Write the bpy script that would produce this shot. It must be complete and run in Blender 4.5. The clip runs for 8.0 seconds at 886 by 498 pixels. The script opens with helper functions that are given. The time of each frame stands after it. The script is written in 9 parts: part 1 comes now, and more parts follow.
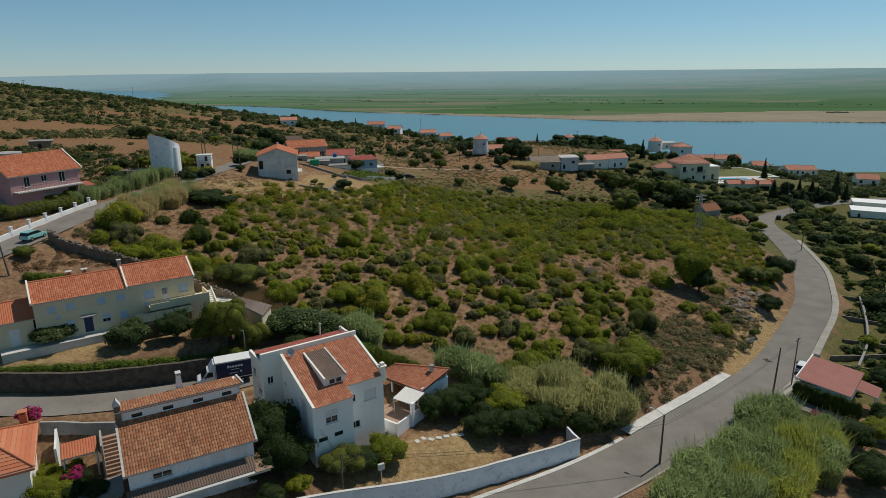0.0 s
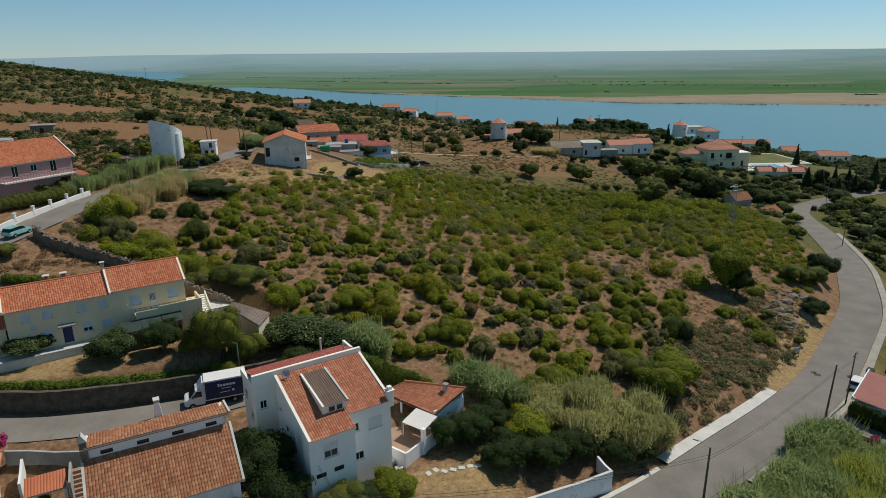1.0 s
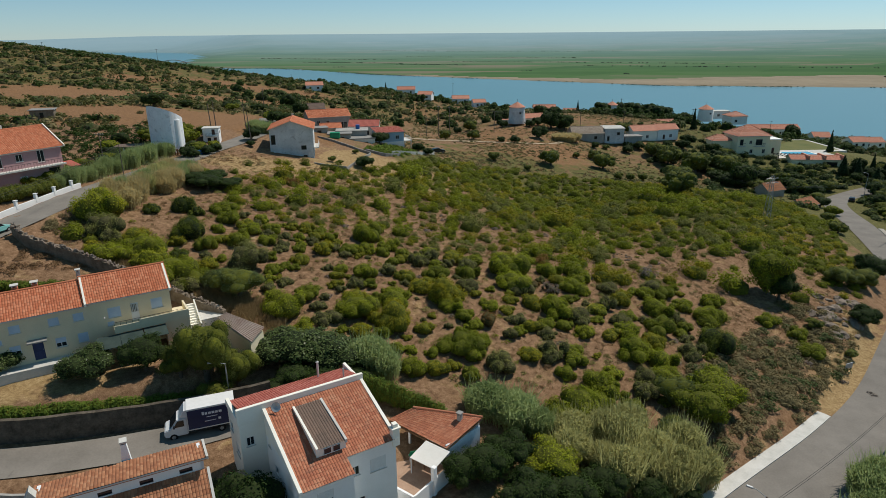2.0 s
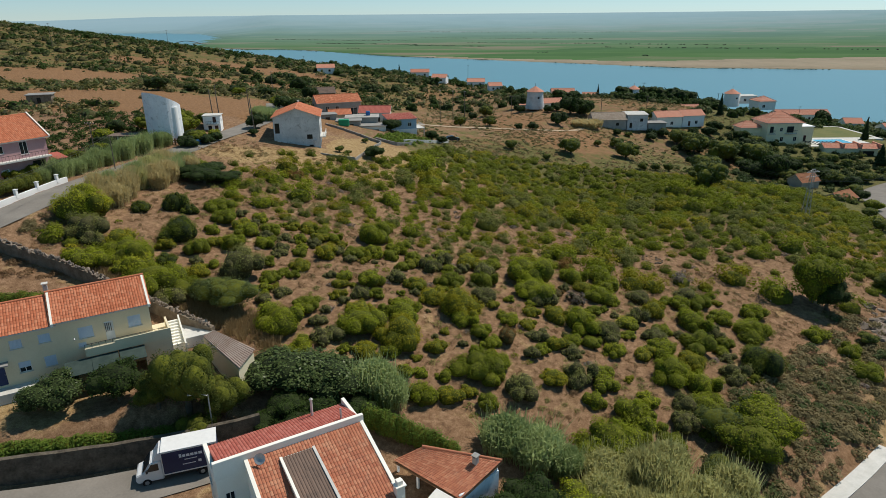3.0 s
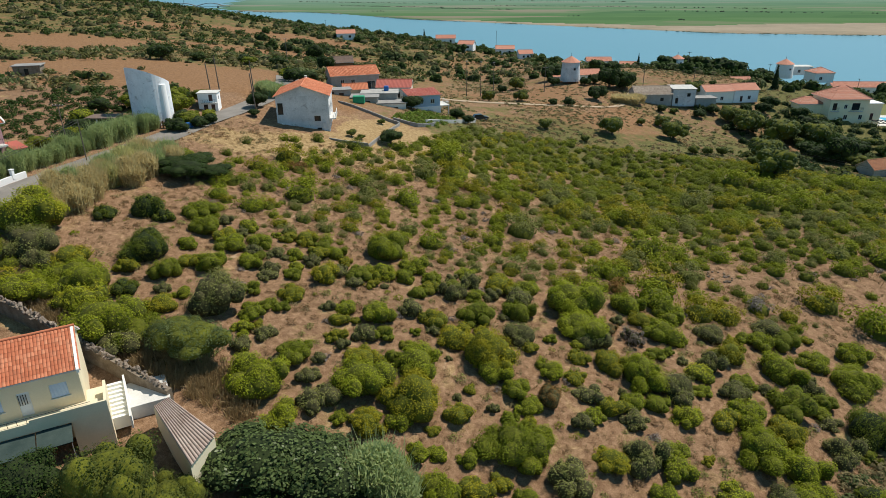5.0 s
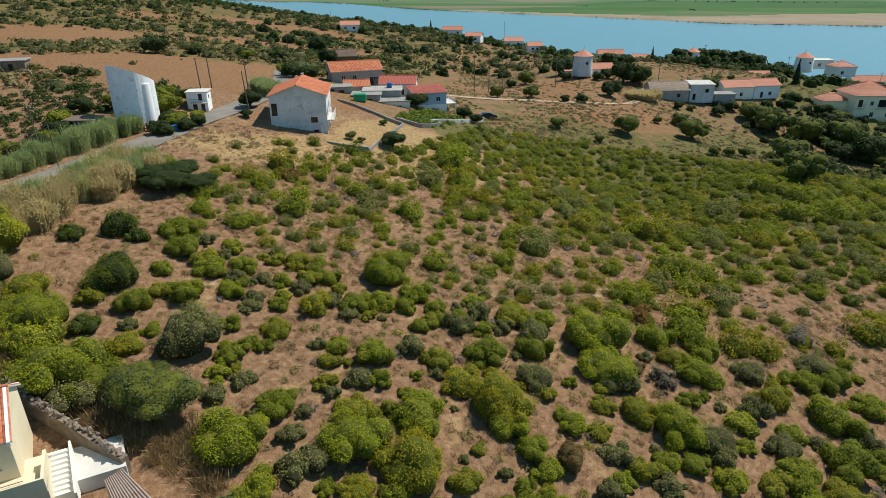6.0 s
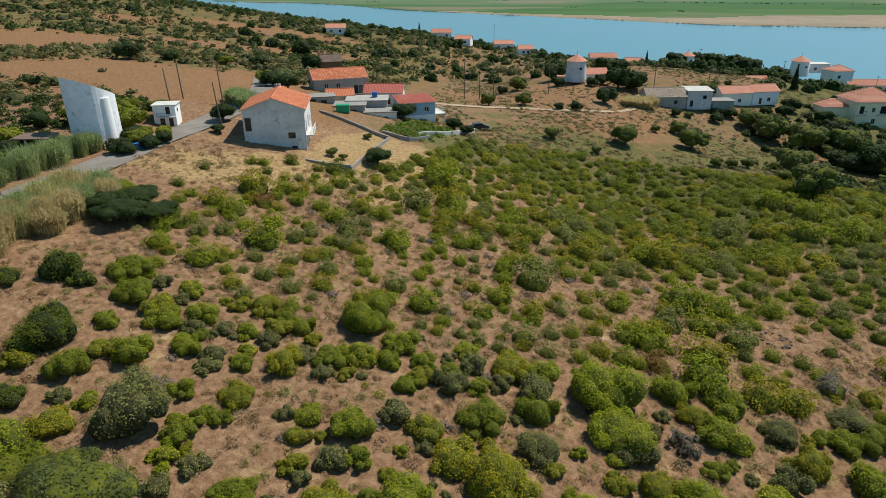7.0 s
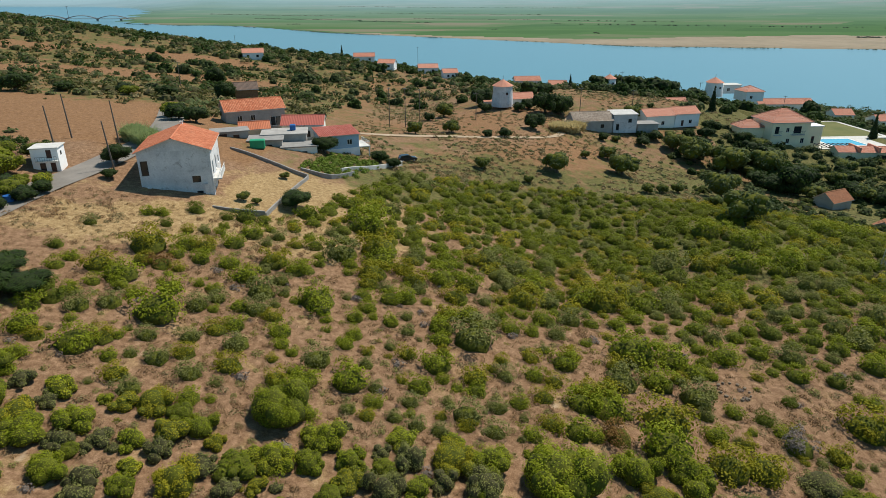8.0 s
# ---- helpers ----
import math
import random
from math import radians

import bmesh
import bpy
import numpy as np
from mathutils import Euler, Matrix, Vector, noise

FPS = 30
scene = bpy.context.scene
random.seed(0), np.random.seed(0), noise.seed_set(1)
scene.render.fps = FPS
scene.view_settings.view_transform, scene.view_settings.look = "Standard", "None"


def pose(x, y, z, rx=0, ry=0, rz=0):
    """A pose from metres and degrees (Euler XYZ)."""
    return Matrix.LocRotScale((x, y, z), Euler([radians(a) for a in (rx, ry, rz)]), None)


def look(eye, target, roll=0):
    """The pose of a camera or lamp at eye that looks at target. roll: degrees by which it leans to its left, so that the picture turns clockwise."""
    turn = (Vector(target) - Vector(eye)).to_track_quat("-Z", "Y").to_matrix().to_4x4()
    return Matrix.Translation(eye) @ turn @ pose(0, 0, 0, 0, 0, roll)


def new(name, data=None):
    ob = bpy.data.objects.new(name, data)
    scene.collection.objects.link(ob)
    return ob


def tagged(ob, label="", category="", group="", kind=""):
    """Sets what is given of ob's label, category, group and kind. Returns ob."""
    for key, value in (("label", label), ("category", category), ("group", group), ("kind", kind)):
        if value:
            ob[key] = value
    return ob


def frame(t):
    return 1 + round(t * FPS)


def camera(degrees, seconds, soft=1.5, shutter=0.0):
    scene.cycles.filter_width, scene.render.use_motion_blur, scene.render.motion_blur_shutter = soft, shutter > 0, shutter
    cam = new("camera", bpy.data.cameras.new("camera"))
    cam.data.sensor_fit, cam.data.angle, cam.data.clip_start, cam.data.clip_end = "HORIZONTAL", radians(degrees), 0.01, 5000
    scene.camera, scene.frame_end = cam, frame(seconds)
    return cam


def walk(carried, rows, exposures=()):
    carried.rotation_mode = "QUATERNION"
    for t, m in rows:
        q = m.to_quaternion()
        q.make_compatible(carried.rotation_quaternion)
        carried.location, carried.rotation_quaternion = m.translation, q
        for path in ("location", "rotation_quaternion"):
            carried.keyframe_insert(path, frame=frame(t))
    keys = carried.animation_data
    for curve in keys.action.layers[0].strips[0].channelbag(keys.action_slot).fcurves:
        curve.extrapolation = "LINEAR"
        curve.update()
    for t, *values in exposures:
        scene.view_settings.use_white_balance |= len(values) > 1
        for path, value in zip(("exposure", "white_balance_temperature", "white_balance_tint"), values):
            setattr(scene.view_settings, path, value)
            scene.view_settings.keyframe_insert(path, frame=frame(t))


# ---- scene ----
# camera: seconds, place in metres, yaw to the left, pitch up, roll
cam = camera(70.47, 8.0, 0.8)
PATH = [
    (0.0, 0.00, -0.00, 36.00, 0.12, -15.48, -0.42),
    (0.5, 0.02, 4.72, 36.02, 0.88, -16.28, -0.41),
    (1.0, -0.07, 9.40, 36.14, 1.63, -17.09, -0.44),
    (2.5, -0.59, 23.60, 36.24, 3.74, -19.46, -0.46),
    (3.0, -0.97, 28.30, 36.28, 4.38, -20.24, -0.47),
    (3.5, -1.40, 32.95, 36.32, 5.04, -21.00, -0.44),
    (4.0, -1.82, 37.58, 36.38, 5.62, -21.79, -0.43),
    (4.5, -2.23, 42.14, 36.33, 6.16, -22.53, -0.44),
    (6.0, -3.68, 55.87, 36.50, 7.30, -24.08, -0.44),
    (6.5, -4.19, 60.50, 36.55, 7.25, -24.08, -0.43),
    (7.0, -4.68, 65.24, 36.86, 6.31, -24.03, -0.35),
    (7.5, -4.99, 69.97, 37.15, 3.23, -23.34, -0.22),
    (8.0, -5.04, 74.76, 37.42, -0.42, -22.30, -0.07),
]


def heading(x, y, z, yaw, pitch, roll):
    turn = Matrix.Rotation(radians(yaw), 4, "Z") @ Matrix.Rotation(radians(90 + pitch), 4, "X") @ Matrix.Rotation(radians(roll), 4, "Z")
    return Matrix.Translation((x, y, z)) @ turn


walk(cam, [(t, heading(*row)) for t, *row in PATH], exposures=[(0.0, -0.70), (1.0, -0.58), (2.5, -0.40), (3.5, -0.15), (4.5, 0.05), (8.0, 0.0)])

# ---------------------------------------------------------------- daylight
SUN_AZ, SUN_EL = 48.0, 56.0  # clockwise from +y, above the horizon
world = bpy.data.worlds.new("sky")
scene.world = world
world.use_nodes = True
wn = world.node_tree.nodes
sky = wn.new("ShaderNodeTexSky")
sky.sky_type, sky.sun_disc = "NISHITA", False
sky.sun_elevation, sky.sun_rotation = radians(SUN_EL), radians(SUN_AZ)
sky.altitude, sky.air_density, sky.dust_density, sky.ozone_density = 1500, 1.0, 0.1, 1.5
wn["Background"].inputs["Strength"].default_value = 0.105
haze = wn.new("ShaderNodeHueSaturation")  # summer haze: a paler, slightly teal sky
haze.inputs["Saturation"].default_value = 0.85
teal = wn.new("ShaderNodeMix")
teal.data_type, teal.blend_type = "RGBA", "MULTIPLY"
teal.inputs[0].default_value = 1.0
rise = wn.new("ShaderNodeSeparateXYZ")  # bluish haze low down, teal higher up
tone = wn.new("ShaderNodeValToRGB")
tone.color_ramp.elements[0].position, tone.color_ramp.elements[0].color = 0.0, (0.74, 0.95, 1.16, 1)
tone.color_ramp.elements[1].position, tone.color_ramp.elements[1].color = 0.25, (0.60, 1.06, 1.06, 1)
world.node_tree.links.new(wn.new("ShaderNodeTexCoord").outputs["Generated"], rise.inputs[0])
world.node_tree.links.new(rise.outputs["Z"], tone.inputs[0])
world.node_tree.links.new(tone.outputs[0], teal.inputs[7])
world.node_tree.links.new(sky.outputs["Color"], haze.inputs["Color"])
world.node_tree.links.new(haze.outputs["Color"], teal.inputs[6])
world.node_tree.links.new(teal.outputs[2], wn["Background"].inputs["Color"])
sun = new("sun", bpy.data.lights.new("sun", "SUN"))
sun.data.energy, sun.data.angle, sun.data.color = 5.0, radians(0.6), (1.0, 0.93, 0.82)
az, el = radians(SUN_AZ), radians(SUN_EL)
sun.matrix_world = look((300 * math.sin(az) * math.cos(el), 300 * math.cos(az) * math.cos(el), 300 * math.sin(el)), (0, 0, 0))

# ---------------------------------------------------------------- materials
def ramp(nt, fac, stops):
    r = nt.nodes.new("ShaderNodeValToRGB")
    while len(r.color_ramp.elements) < len(stops):
        r.color_ramp.elements.new(0.5)
    for e, (p, c) in zip(r.color_ramp.elements, stops):
        e.position, e.color = p, (*c, 1) if len(c) == 3 else c
    nt.links.new(fac, r.inputs["Fac"])
    return r.outputs["Color"]


def tex_noise(nt, co, scale, detail=5.0, rough=0.6, distort=0.0):
    n = nt.nodes.new("ShaderNodeTexNoise")
    n.inputs["Scale"].default_value, n.inputs["Detail"].default_value = scale, detail
    n.inputs["Roughness"].default_value, n.inputs["Distortion"].default_value = rough, distort
    nt.links.new(co, n.inputs["Vector"])
    return n.outputs["Fac"]


def mix(nt, fac, a, b, mode="MIX"):
    m = nt.nodes.new("ShaderNodeMix")
    m.data_type, m.blend_type = "RGBA", mode
    for sock, v in (("Factor", fac), ("A", a), ("B", b)):
        s = [i for i in m.inputs if i.name == sock and (i.type == "VALUE" if sock == "Factor" else i.type == "RGBA")][0]
        if isinstance(v, (int, float)):
            s.default_value = v
        elif isinstance(v, tuple):
            s.default_value = (*v, 1)
        else:
            nt.links.new(v, s)
    return [o for o in m.outputs if o.type == "RGBA"][0]


def maths(nt, op, a, b=0.0):
    m = nt.nodes.new("ShaderNodeMath")
    m.operation = op
    for s, v in zip(m.inputs, (a, b)):
        if isinstance(v, (int, float)):
            s.default_value = v
        else:
            nt.links.new(v, s)
    return m.outputs[0]


def blank(name, rough=0.8, metal=0.0, spec=0.3):
    m = bpy.data.materials.new(name)
    m.use_nodes = True
    nt = m.node_tree
    b = nt.nodes["Principled BSDF"]
    b.inputs["Roughness"].default_value, b.inputs["Metallic"].default_value = rough, metal
    b.inputs["Specular IOR Level"].default_value = spec
    co = nt.nodes.new("ShaderNodeTexCoord").outputs["Object"]
    return m, nt, b, co


def bumped(nt, b, height, strength=0.4, dist=0.02):
    n = nt.nodes.new("ShaderNodeBump")
    n.inputs["Strength"].default_value, n.inputs["Distance"].default_value = strength, dist
    nt.links.new(height, n.inputs["Height"])
    nt.links.new(n.outputs["Normal"], b.inputs["Normal"])


def surface(name, dark, light, big=0.4, fine=6.0, rough=0.85, bump=0.3, dist=0.02, stain=None, stain_at=0.62, metal=0.0, spec=0.25, tint=0.0):
    """Two tones of one surface at a large and a fine scale, with stains of a third."""
    m, nt, b, co = blank(name, rough, metal, spec)
    n1, n2 = tex_noise(nt, co, big, 4), tex_noise(nt, co, fine, 6, 0.7)
    s = maths(nt, "ADD", maths(nt, "MULTIPLY", n1, 0.6), maths(nt, "MULTIPLY", n2, 0.4))
    c = ramp(nt, s, [(0.36, dark), (0.64, light)])
    if stain:
        n3 = tex_noise(nt, co, big * 2.3, 8, 0.75, 0.6)
        c = mix(nt, ramp(nt, n3, [(stain_at, (0, 0, 0)), (min(stain_at + 0.16, 1.0), (1, 1, 1))]), c, stain)
    if tint:
        info = nt.nodes.new("ShaderNodeObjectInfo").outputs["Random"]
        c = mix(nt, 1.0, c, ramp(nt, info, [(0, (1 - tint,) * 3), (1, (1.0, 1.0, 1.0))]), "MULTIPLY")
    nt.links.new(c, b.inputs["Base Color"])
    bumped(nt, b, n2, bump, dist)
    return m


def foliage(name, dark, light, dry=None, rough=0.7, trans=0.35, obj=0.5):
    """Leaves: the shade of green changes from leaf to leaf and from bush to bush."""
    m, nt, b, co = blank(name, rough, 0, 0.12)
    geo = nt.nodes.new("ShaderNodeNewGeometry").outputs["Random Per Island"]
    info = nt.nodes.new("ShaderNodeObjectInfo").outputs["Random"]
    big = tex_noise(nt, co, 0.8, 2)
    s = maths(nt, "ADD", maths(nt, "MULTIPLY", geo, 0.16), maths(nt, "ADD", maths(nt, "MULTIPLY", big, 0.46), maths(nt, "MULTIPLY", info, obj * 0.6)))
    stops = [(0.1, dark), (0.75, light)]
    if dry:
        stops.append((1.0, dry))
    c = ramp(nt, s, stops)
    nt.links.new(c, b.inputs["Base Color"])
    tr = nt.nodes.new("ShaderNodeBsdfTranslucent")
    nt.links.new(c, tr.inputs["Color"])
    ms = nt.nodes.new("ShaderNodeMixShader")
    ms.inputs[0].default_value = trans
    nt.links.new(b.outputs[0], ms.inputs[1])
    nt.links.new(tr.outputs[0], ms.inputs[2])
    nt.links.new(ms.outputs[0], nt.nodes["Material Output"].inputs["Surface"])
    return m


def tiles(name, a, b_, c_, dirt, old=0.35):
    """Clay roof tiles: each column and course a little different, with lichen and soot."""
    m, nt, b, co = blank(name, 0.85, 0, 0.2)
    geo = nt.nodes.new("ShaderNodeNewGeometry").outputs["Random Per Island"]
    n1, n2 = tex_noise(nt, co, 0.35, 5), tex_noise(nt, co, 9.0, 5, 0.7)
    s = maths(nt, "ADD", maths(nt, "MULTIPLY", geo, 0.35), maths(nt, "ADD", maths(nt, "MULTIPLY", n1, 0.35), maths(nt, "MULTIPLY", n2, 0.3)))
    c = ramp(nt, s, [(0.25, a), (0.5, b_), (0.75, c_)])
    n3 = tex_noise(nt, co, 1.1, 9, 0.75, 0.5)
    c = mix(nt, maths(nt, "MULTIPLY", ramp(nt, n3, [(0.5, (0, 0, 0)), (0.72, (1, 1, 1))]), old), c, dirt)
    nt.links.new(c, b.inputs["Base Color"])
    bumped(nt, b, n2, 0.3, 0.01)
    return m


M = {}
M["plaster_white"] = surface("white_plaster", (0.82, 0.82, 0.81), (0.90, 0.90, 0.89), 0.5, 8, 0.9, 0.15, 0.01, (0.50, 0.48, 0.44), 0.66)
M["plaster_cream"] = surface("cream_plaster", (0.66, 0.57, 0.39), (0.76, 0.67, 0.48), 0.4, 8, 0.9, 0.15, 0.01, (0.48, 0.42, 0.31), 0.66)
M["plaster_offwhite"] = surface("offwhite_plaster", (0.84, 0.81, 0.72), (0.92, 0.895, 0.81), 0.4, 8, 0.9, 0.15, 0.01, (0.52, 0.48, 0.40), 0.66)
M["plaster_grey"] = surface("weathered_grey_plaster", (0.48, 0.49, 0.50), (0.76, 0.76, 0.76), 0.35, 4, 0.95, 0.3, 0.02, (0.27, 0.26, 0.25), 0.55)
M["plaster_pink"] = surface("dusty_pink_plaster", (0.42, 0.24, 0.25), (0.52, 0.31, 0.31), 0.4, 7, 0.9, 0.2, 0.01, (0.33, 0.21, 0.21), 0.64)
M["plaster_yellow"] = surface("pale_yellow_plaster", (0.82, 0.73, 0.50), (0.90, 0.82, 0.60), 0.4, 8, 0.9, 0.15, 0.01)
M["plaster_blue"] = surface("pale_blue_boards", (0.30, 0.42, 0.55), (0.42, 0.54, 0.66), 0.4, 6, 0.8, 0.2, 0.01)
M["plaster_raw"] = surface("raw_cement_render", (0.30, 0.29, 0.27), (0.45, 0.43, 0.40), 0.5, 5, 0.95, 0.4, 0.02, (0.2, 0.19, 0.17), 0.58)
M["wall_blue_white"] = surface("chalky_white_wall", (0.72, 0.74, 0.77), (0.87, 0.89, 0.91), 0.5, 3, 0.95, 0.3, 0.02, (0.36, 0.37, 0.38), 0.55)
M["tiles_orange"] = tiles("orange_clay_tiles", (0.38, 0.115, 0.055), (0.52, 0.17, 0.085), (0.60, 0.25, 0.14), (0.30, 0.17, 0.11), 0.35)
M["tiles_old"] = tiles("weathered_brown_tiles", (0.25, 0.10, 0.052), (0.36, 0.155, 0.08), (0.46, 0.235, 0.13), (0.12, 0.08, 0.06), 0.6)
M["tiles_white_house"] = tiles("faded_clay_tiles", (0.34, 0.12, 0.07), (0.45, 0.17, 0.095), (0.52, 0.25, 0.15), (0.22, 0.13, 0.10), 0.45)
M["tiles_red"] = tiles("smooth_red_tiles", (0.34, 0.085, 0.06), (0.42, 0.12, 0.09), (0.48, 0.18, 0.14), (0.28, 0.12, 0.10), 0.3)
M["tiles_dull_red"] = tiles("dull_red_sheet_tiles", (0.28, 0.105, 0.085), (0.34, 0.14, 0.115), (0.41, 0.19, 0.16), (0.25, 0.13, 0.11), 0.3)
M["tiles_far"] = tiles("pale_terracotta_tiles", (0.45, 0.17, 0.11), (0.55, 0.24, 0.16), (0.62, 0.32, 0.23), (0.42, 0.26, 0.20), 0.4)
M["roof_dark"] = tiles("dark_fibre_cement_roof", (0.11, 0.08, 0.065), (0.17, 0.12, 0.095), (0.27, 0.17, 0.125), (0.07, 0.06, 0.052), 0.55)
M["roof_brownflat"] = tiles("old_fibre_sheets", (0.24, 0.18, 0.14), (0.34, 0.27, 0.21), (0.42, 0.35, 0.28), (0.16, 0.12, 0.09), 0.5)
M["sheet_stripe"] = tiles("rusty_corrugated_sheet", (0.20, 0.13, 0.10), (0.38, 0.29, 0.24), (0.56, 0.49, 0.44), (0.20, 0.10, 0.07), 0.6)
M["asphalt"] = surface("worn_asphalt", (0.165, 0.149, 0.131), (0.238, 0.216, 0.191), 0.25, 5, 0.9, 0.4, 0.01, (0.127, 0.114, 0.101), 0.62)
M["asphalt_old"] = surface("bleached_asphalt", (0.178, 0.161, 0.140), (0.255, 0.231, 0.203), 0.25, 5, 0.9, 0.4, 0.01, (0.15, 0.135, 0.118), 0.6)
M["concrete"] = surface("pale_concrete", (0.50, 0.49, 0.45), (0.66, 0.64, 0.60), 0.6, 5, 0.9, 0.4, 0.02, (0.34, 0.32, 0.28), 0.62)
M["pavement_grey"] = surface("dusty_pavement", (0.28, 0.26, 0.225), (0.42, 0.39, 0.34), 0.5, 4, 0.9, 0.4, 0.02, (0.22, 0.19, 0.14), 0.55)
M["concrete_dark"] = surface("stained_concrete", (0.22, 0.21, 0.20), (0.34, 0.33, 0.31), 0.6, 5, 0.9, 0.4, 0.02)
M["stone"] = surface("rubble_stone", (0.15, 0.115, 0.08), (0.33, 0.27, 0.205), 1.2, 7, 0.95, 0.7, 0.04, (0.13, 0.11, 0.09), 0.6, tint=0.3)
# rubble colour darkened to hold the shade on the retaining wall's face
M["dark_rubble"] = surface("shade_darkened_rubble", (0.055, 0.046, 0.035), (0.16, 0.132, 0.10), 1.3, 5, 0.95, 1.0, 0.08, (0.06, 0.055, 0.04), 0.56)
M["rock"] = surface("weathered_rock", (0.17, 0.13, 0.10), (0.38, 0.31, 0.25), 0.8, 5, 0.95, 0.8, 0.06, (0.12, 0.10, 0.09), 0.6, tint=0.3)
M["wood_pole"] = surface("grey_creosoted_wood", (0.09, 0.075, 0.06), (0.20, 0.17, 0.14), 1.5, 14, 0.9, 0.4, 0.01)
M["wood_brown"] = surface("brown_wood", (0.16, 0.085, 0.045), (0.30, 0.17, 0.09), 1.5, 14, 0.75, 0.3, 0.01)
M["dark_metal"] = surface("dark_painted_metal", (0.03, 0.03, 0.032), (0.06, 0.06, 0.062), 2, 20, 0.55, 0.1, 0.005, metal=0.3)
M["galvanised"] = surface("galvanised_steel", (0.36, 0.37, 0.38), (0.50, 0.51, 0.52), 2, 20, 0.5, 0.1, 0.005, metal=0.6)
M["frame_white"] = surface("white_window_frame", (0.70, 0.70, 0.69), (0.80, 0.80, 0.79), 2, 20, 0.5, 0.05, 0.003)
M["shutter_blue"] = surface("pale_blue_roller_shutter", (0.46, 0.55, 0.66), (0.56, 0.65, 0.74), 1, 12, 0.6, 0.1, 0.005)
M["shutter_white"] = surface("white_roller_shutter", (0.68, 0.69, 0.68), (0.78, 0.79, 0.78), 1, 12, 0.6, 0.1, 0.005)
M["door_blue"] = surface("navy_painted_door", (0.02, 0.035, 0.10), (0.035, 0.055, 0.14), 1, 14, 0.5, 0.1, 0.005)
M["door_dark"] = surface("dark_brown_door", (0.05, 0.025, 0.02), (0.10, 0.05, 0.04), 1, 14, 0.6, 0.1, 0.005)
M["shade_cloth"] = surface("dark_green_shade_net", (0.03, 0.05, 0.045), (0.06, 0.085, 0.075), 1, 20, 0.9, 0.2, 0.01)
M["trunk"] = surface("bark", (0.07, 0.055, 0.04), (0.17, 0.135, 0.10), 2, 12, 0.95, 0.7, 0.03)
M["car_white"] = surface("white_car_paint", (0.72, 0.73, 0.74), (0.78, 0.79, 0.80), 1, 20, 0.25, 0.0, 0.001, spec=0.5)
M["car_teal"] = surface("pale_turquoise_car_paint", (0.22, 0.52, 0.50), (0.28, 0.60, 0.58), 1, 20, 0.25, 0.0, 0.001, spec=0.5)
M["car_dark"] = surface("dark_car_paint", (0.02, 0.022, 0.026), (0.04, 0.042, 0.046), 1, 20, 0.25, 0.0, 0.001, spec=0.5)
M["truck_navy"] = surface("navy_truck_panel", (0.012, 0.022, 0.075), (0.02, 0.034, 0.10), 0.6, 12, 0.4, 0.05, 0.003, spec=0.4)
M["rubber"] = surface("tyre_rubber", (0.015, 0.015, 0.015), (0.03, 0.03, 0.03), 3, 20, 0.9, 0.2, 0.005)
M["green_plastic"] = surface("green_plastic", (0.02, 0.26, 0.12), (0.03, 0.36, 0.18), 1, 10, 0.5, 0.1, 0.005)
M["blue_plastic"] = surface("blue_plastic", (0.02, 0.10, 0.32), (0.03, 0.15, 0.42), 1, 10, 0.5, 0.1, 0.005)
M["canvas_white"] = surface("white_awning_cloth", (0.66, 0.64, 0.60), (0.76, 0.74, 0.70), 1, 14, 0.9, 0.2, 0.01)
M["terracotta_floor"] = surface("terracotta_floor", (0.30, 0.19, 0.13), (0.42, 0.29, 0.21), 0.8, 7, 0.85, 0.2, 0.01)
M["lilac_panel"] = surface("plain_white_lettering", (0.70, 0.72, 0.76), (0.78, 0.80, 0.84), 3, 10, 0.5, 0.0, 0.001)
M["lawn"] = surface("mown_dry_lawn", (0.10, 0.12, 0.035), (0.17, 0.16, 0.055), 0.15, 4, 0.95, 0.4, 0.03, (0.26, 0.20, 0.09), 0.6)
M["pool_water"] = surface("pool_water", (0.05, 0.33, 0.48), (0.09, 0.44, 0.58), 0.3, 2, 0.08, 0.15, 0.02, spec=0.5)
M["thatch"] = surface("old_thatch", (0.22, 0.15, 0.09), (0.34, 0.24, 0.15), 0.8, 9, 0.95, 0.5, 0.03)
glass, gnt, gb, gco = blank("window_glass", 0.06, 0.0, 0.6)
gb.inputs["Base Color"].default_value = (0.018, 0.024, 0.03, 1)
M["glass"] = glass
# greens
M["lentisk"] = foliage("lentisk_leaves", (0.074, 0.097, 0.007), (0.272, 0.305, 0.017), (0.50, 0.42, 0.035), trans=0.33, obj=0.85)
M["lentisk_yellow"] = foliage("yellowing_shrub_leaves", (0.17, 0.165, 0.011), (0.37, 0.325, 0.018), (0.56, 0.40, 0.035), trans=0.33)
M["lentisk_red"] = foliage("rusty_shrub_leaves", (0.13, 0.085, 0.025), (0.28, 0.15, 0.045), (0.42, 0.16, 0.06))
M["grey_shrub"] = foliage("grey_green_leaves", (0.14, 0.150, 0.042), (0.26, 0.262, 0.078), (0.38, 0.345, 0.14), trans=0.3)
M["olive"] = foliage("olive_leaves", (0.045, 0.065, 0.020), (0.15, 0.185, 0.068), (0.28, 0.30, 0.14))
M["dark_tree"] = foliage("dark_tree_leaves", (0.018, 0.038, 0.009), (0.062, 0.102, 0.020), (0.14, 0.185, 0.042))
# highlights painted in: the palest leaf tone stands for glints on glossy leaves
M["glossy_tree"] = foliage("glossy_tree_leaves", (0.055, 0.092, 0.028), (0.18, 0.23, 0.08), (0.42, 0.45, 0.28), rough=0.32, trans=0.42)
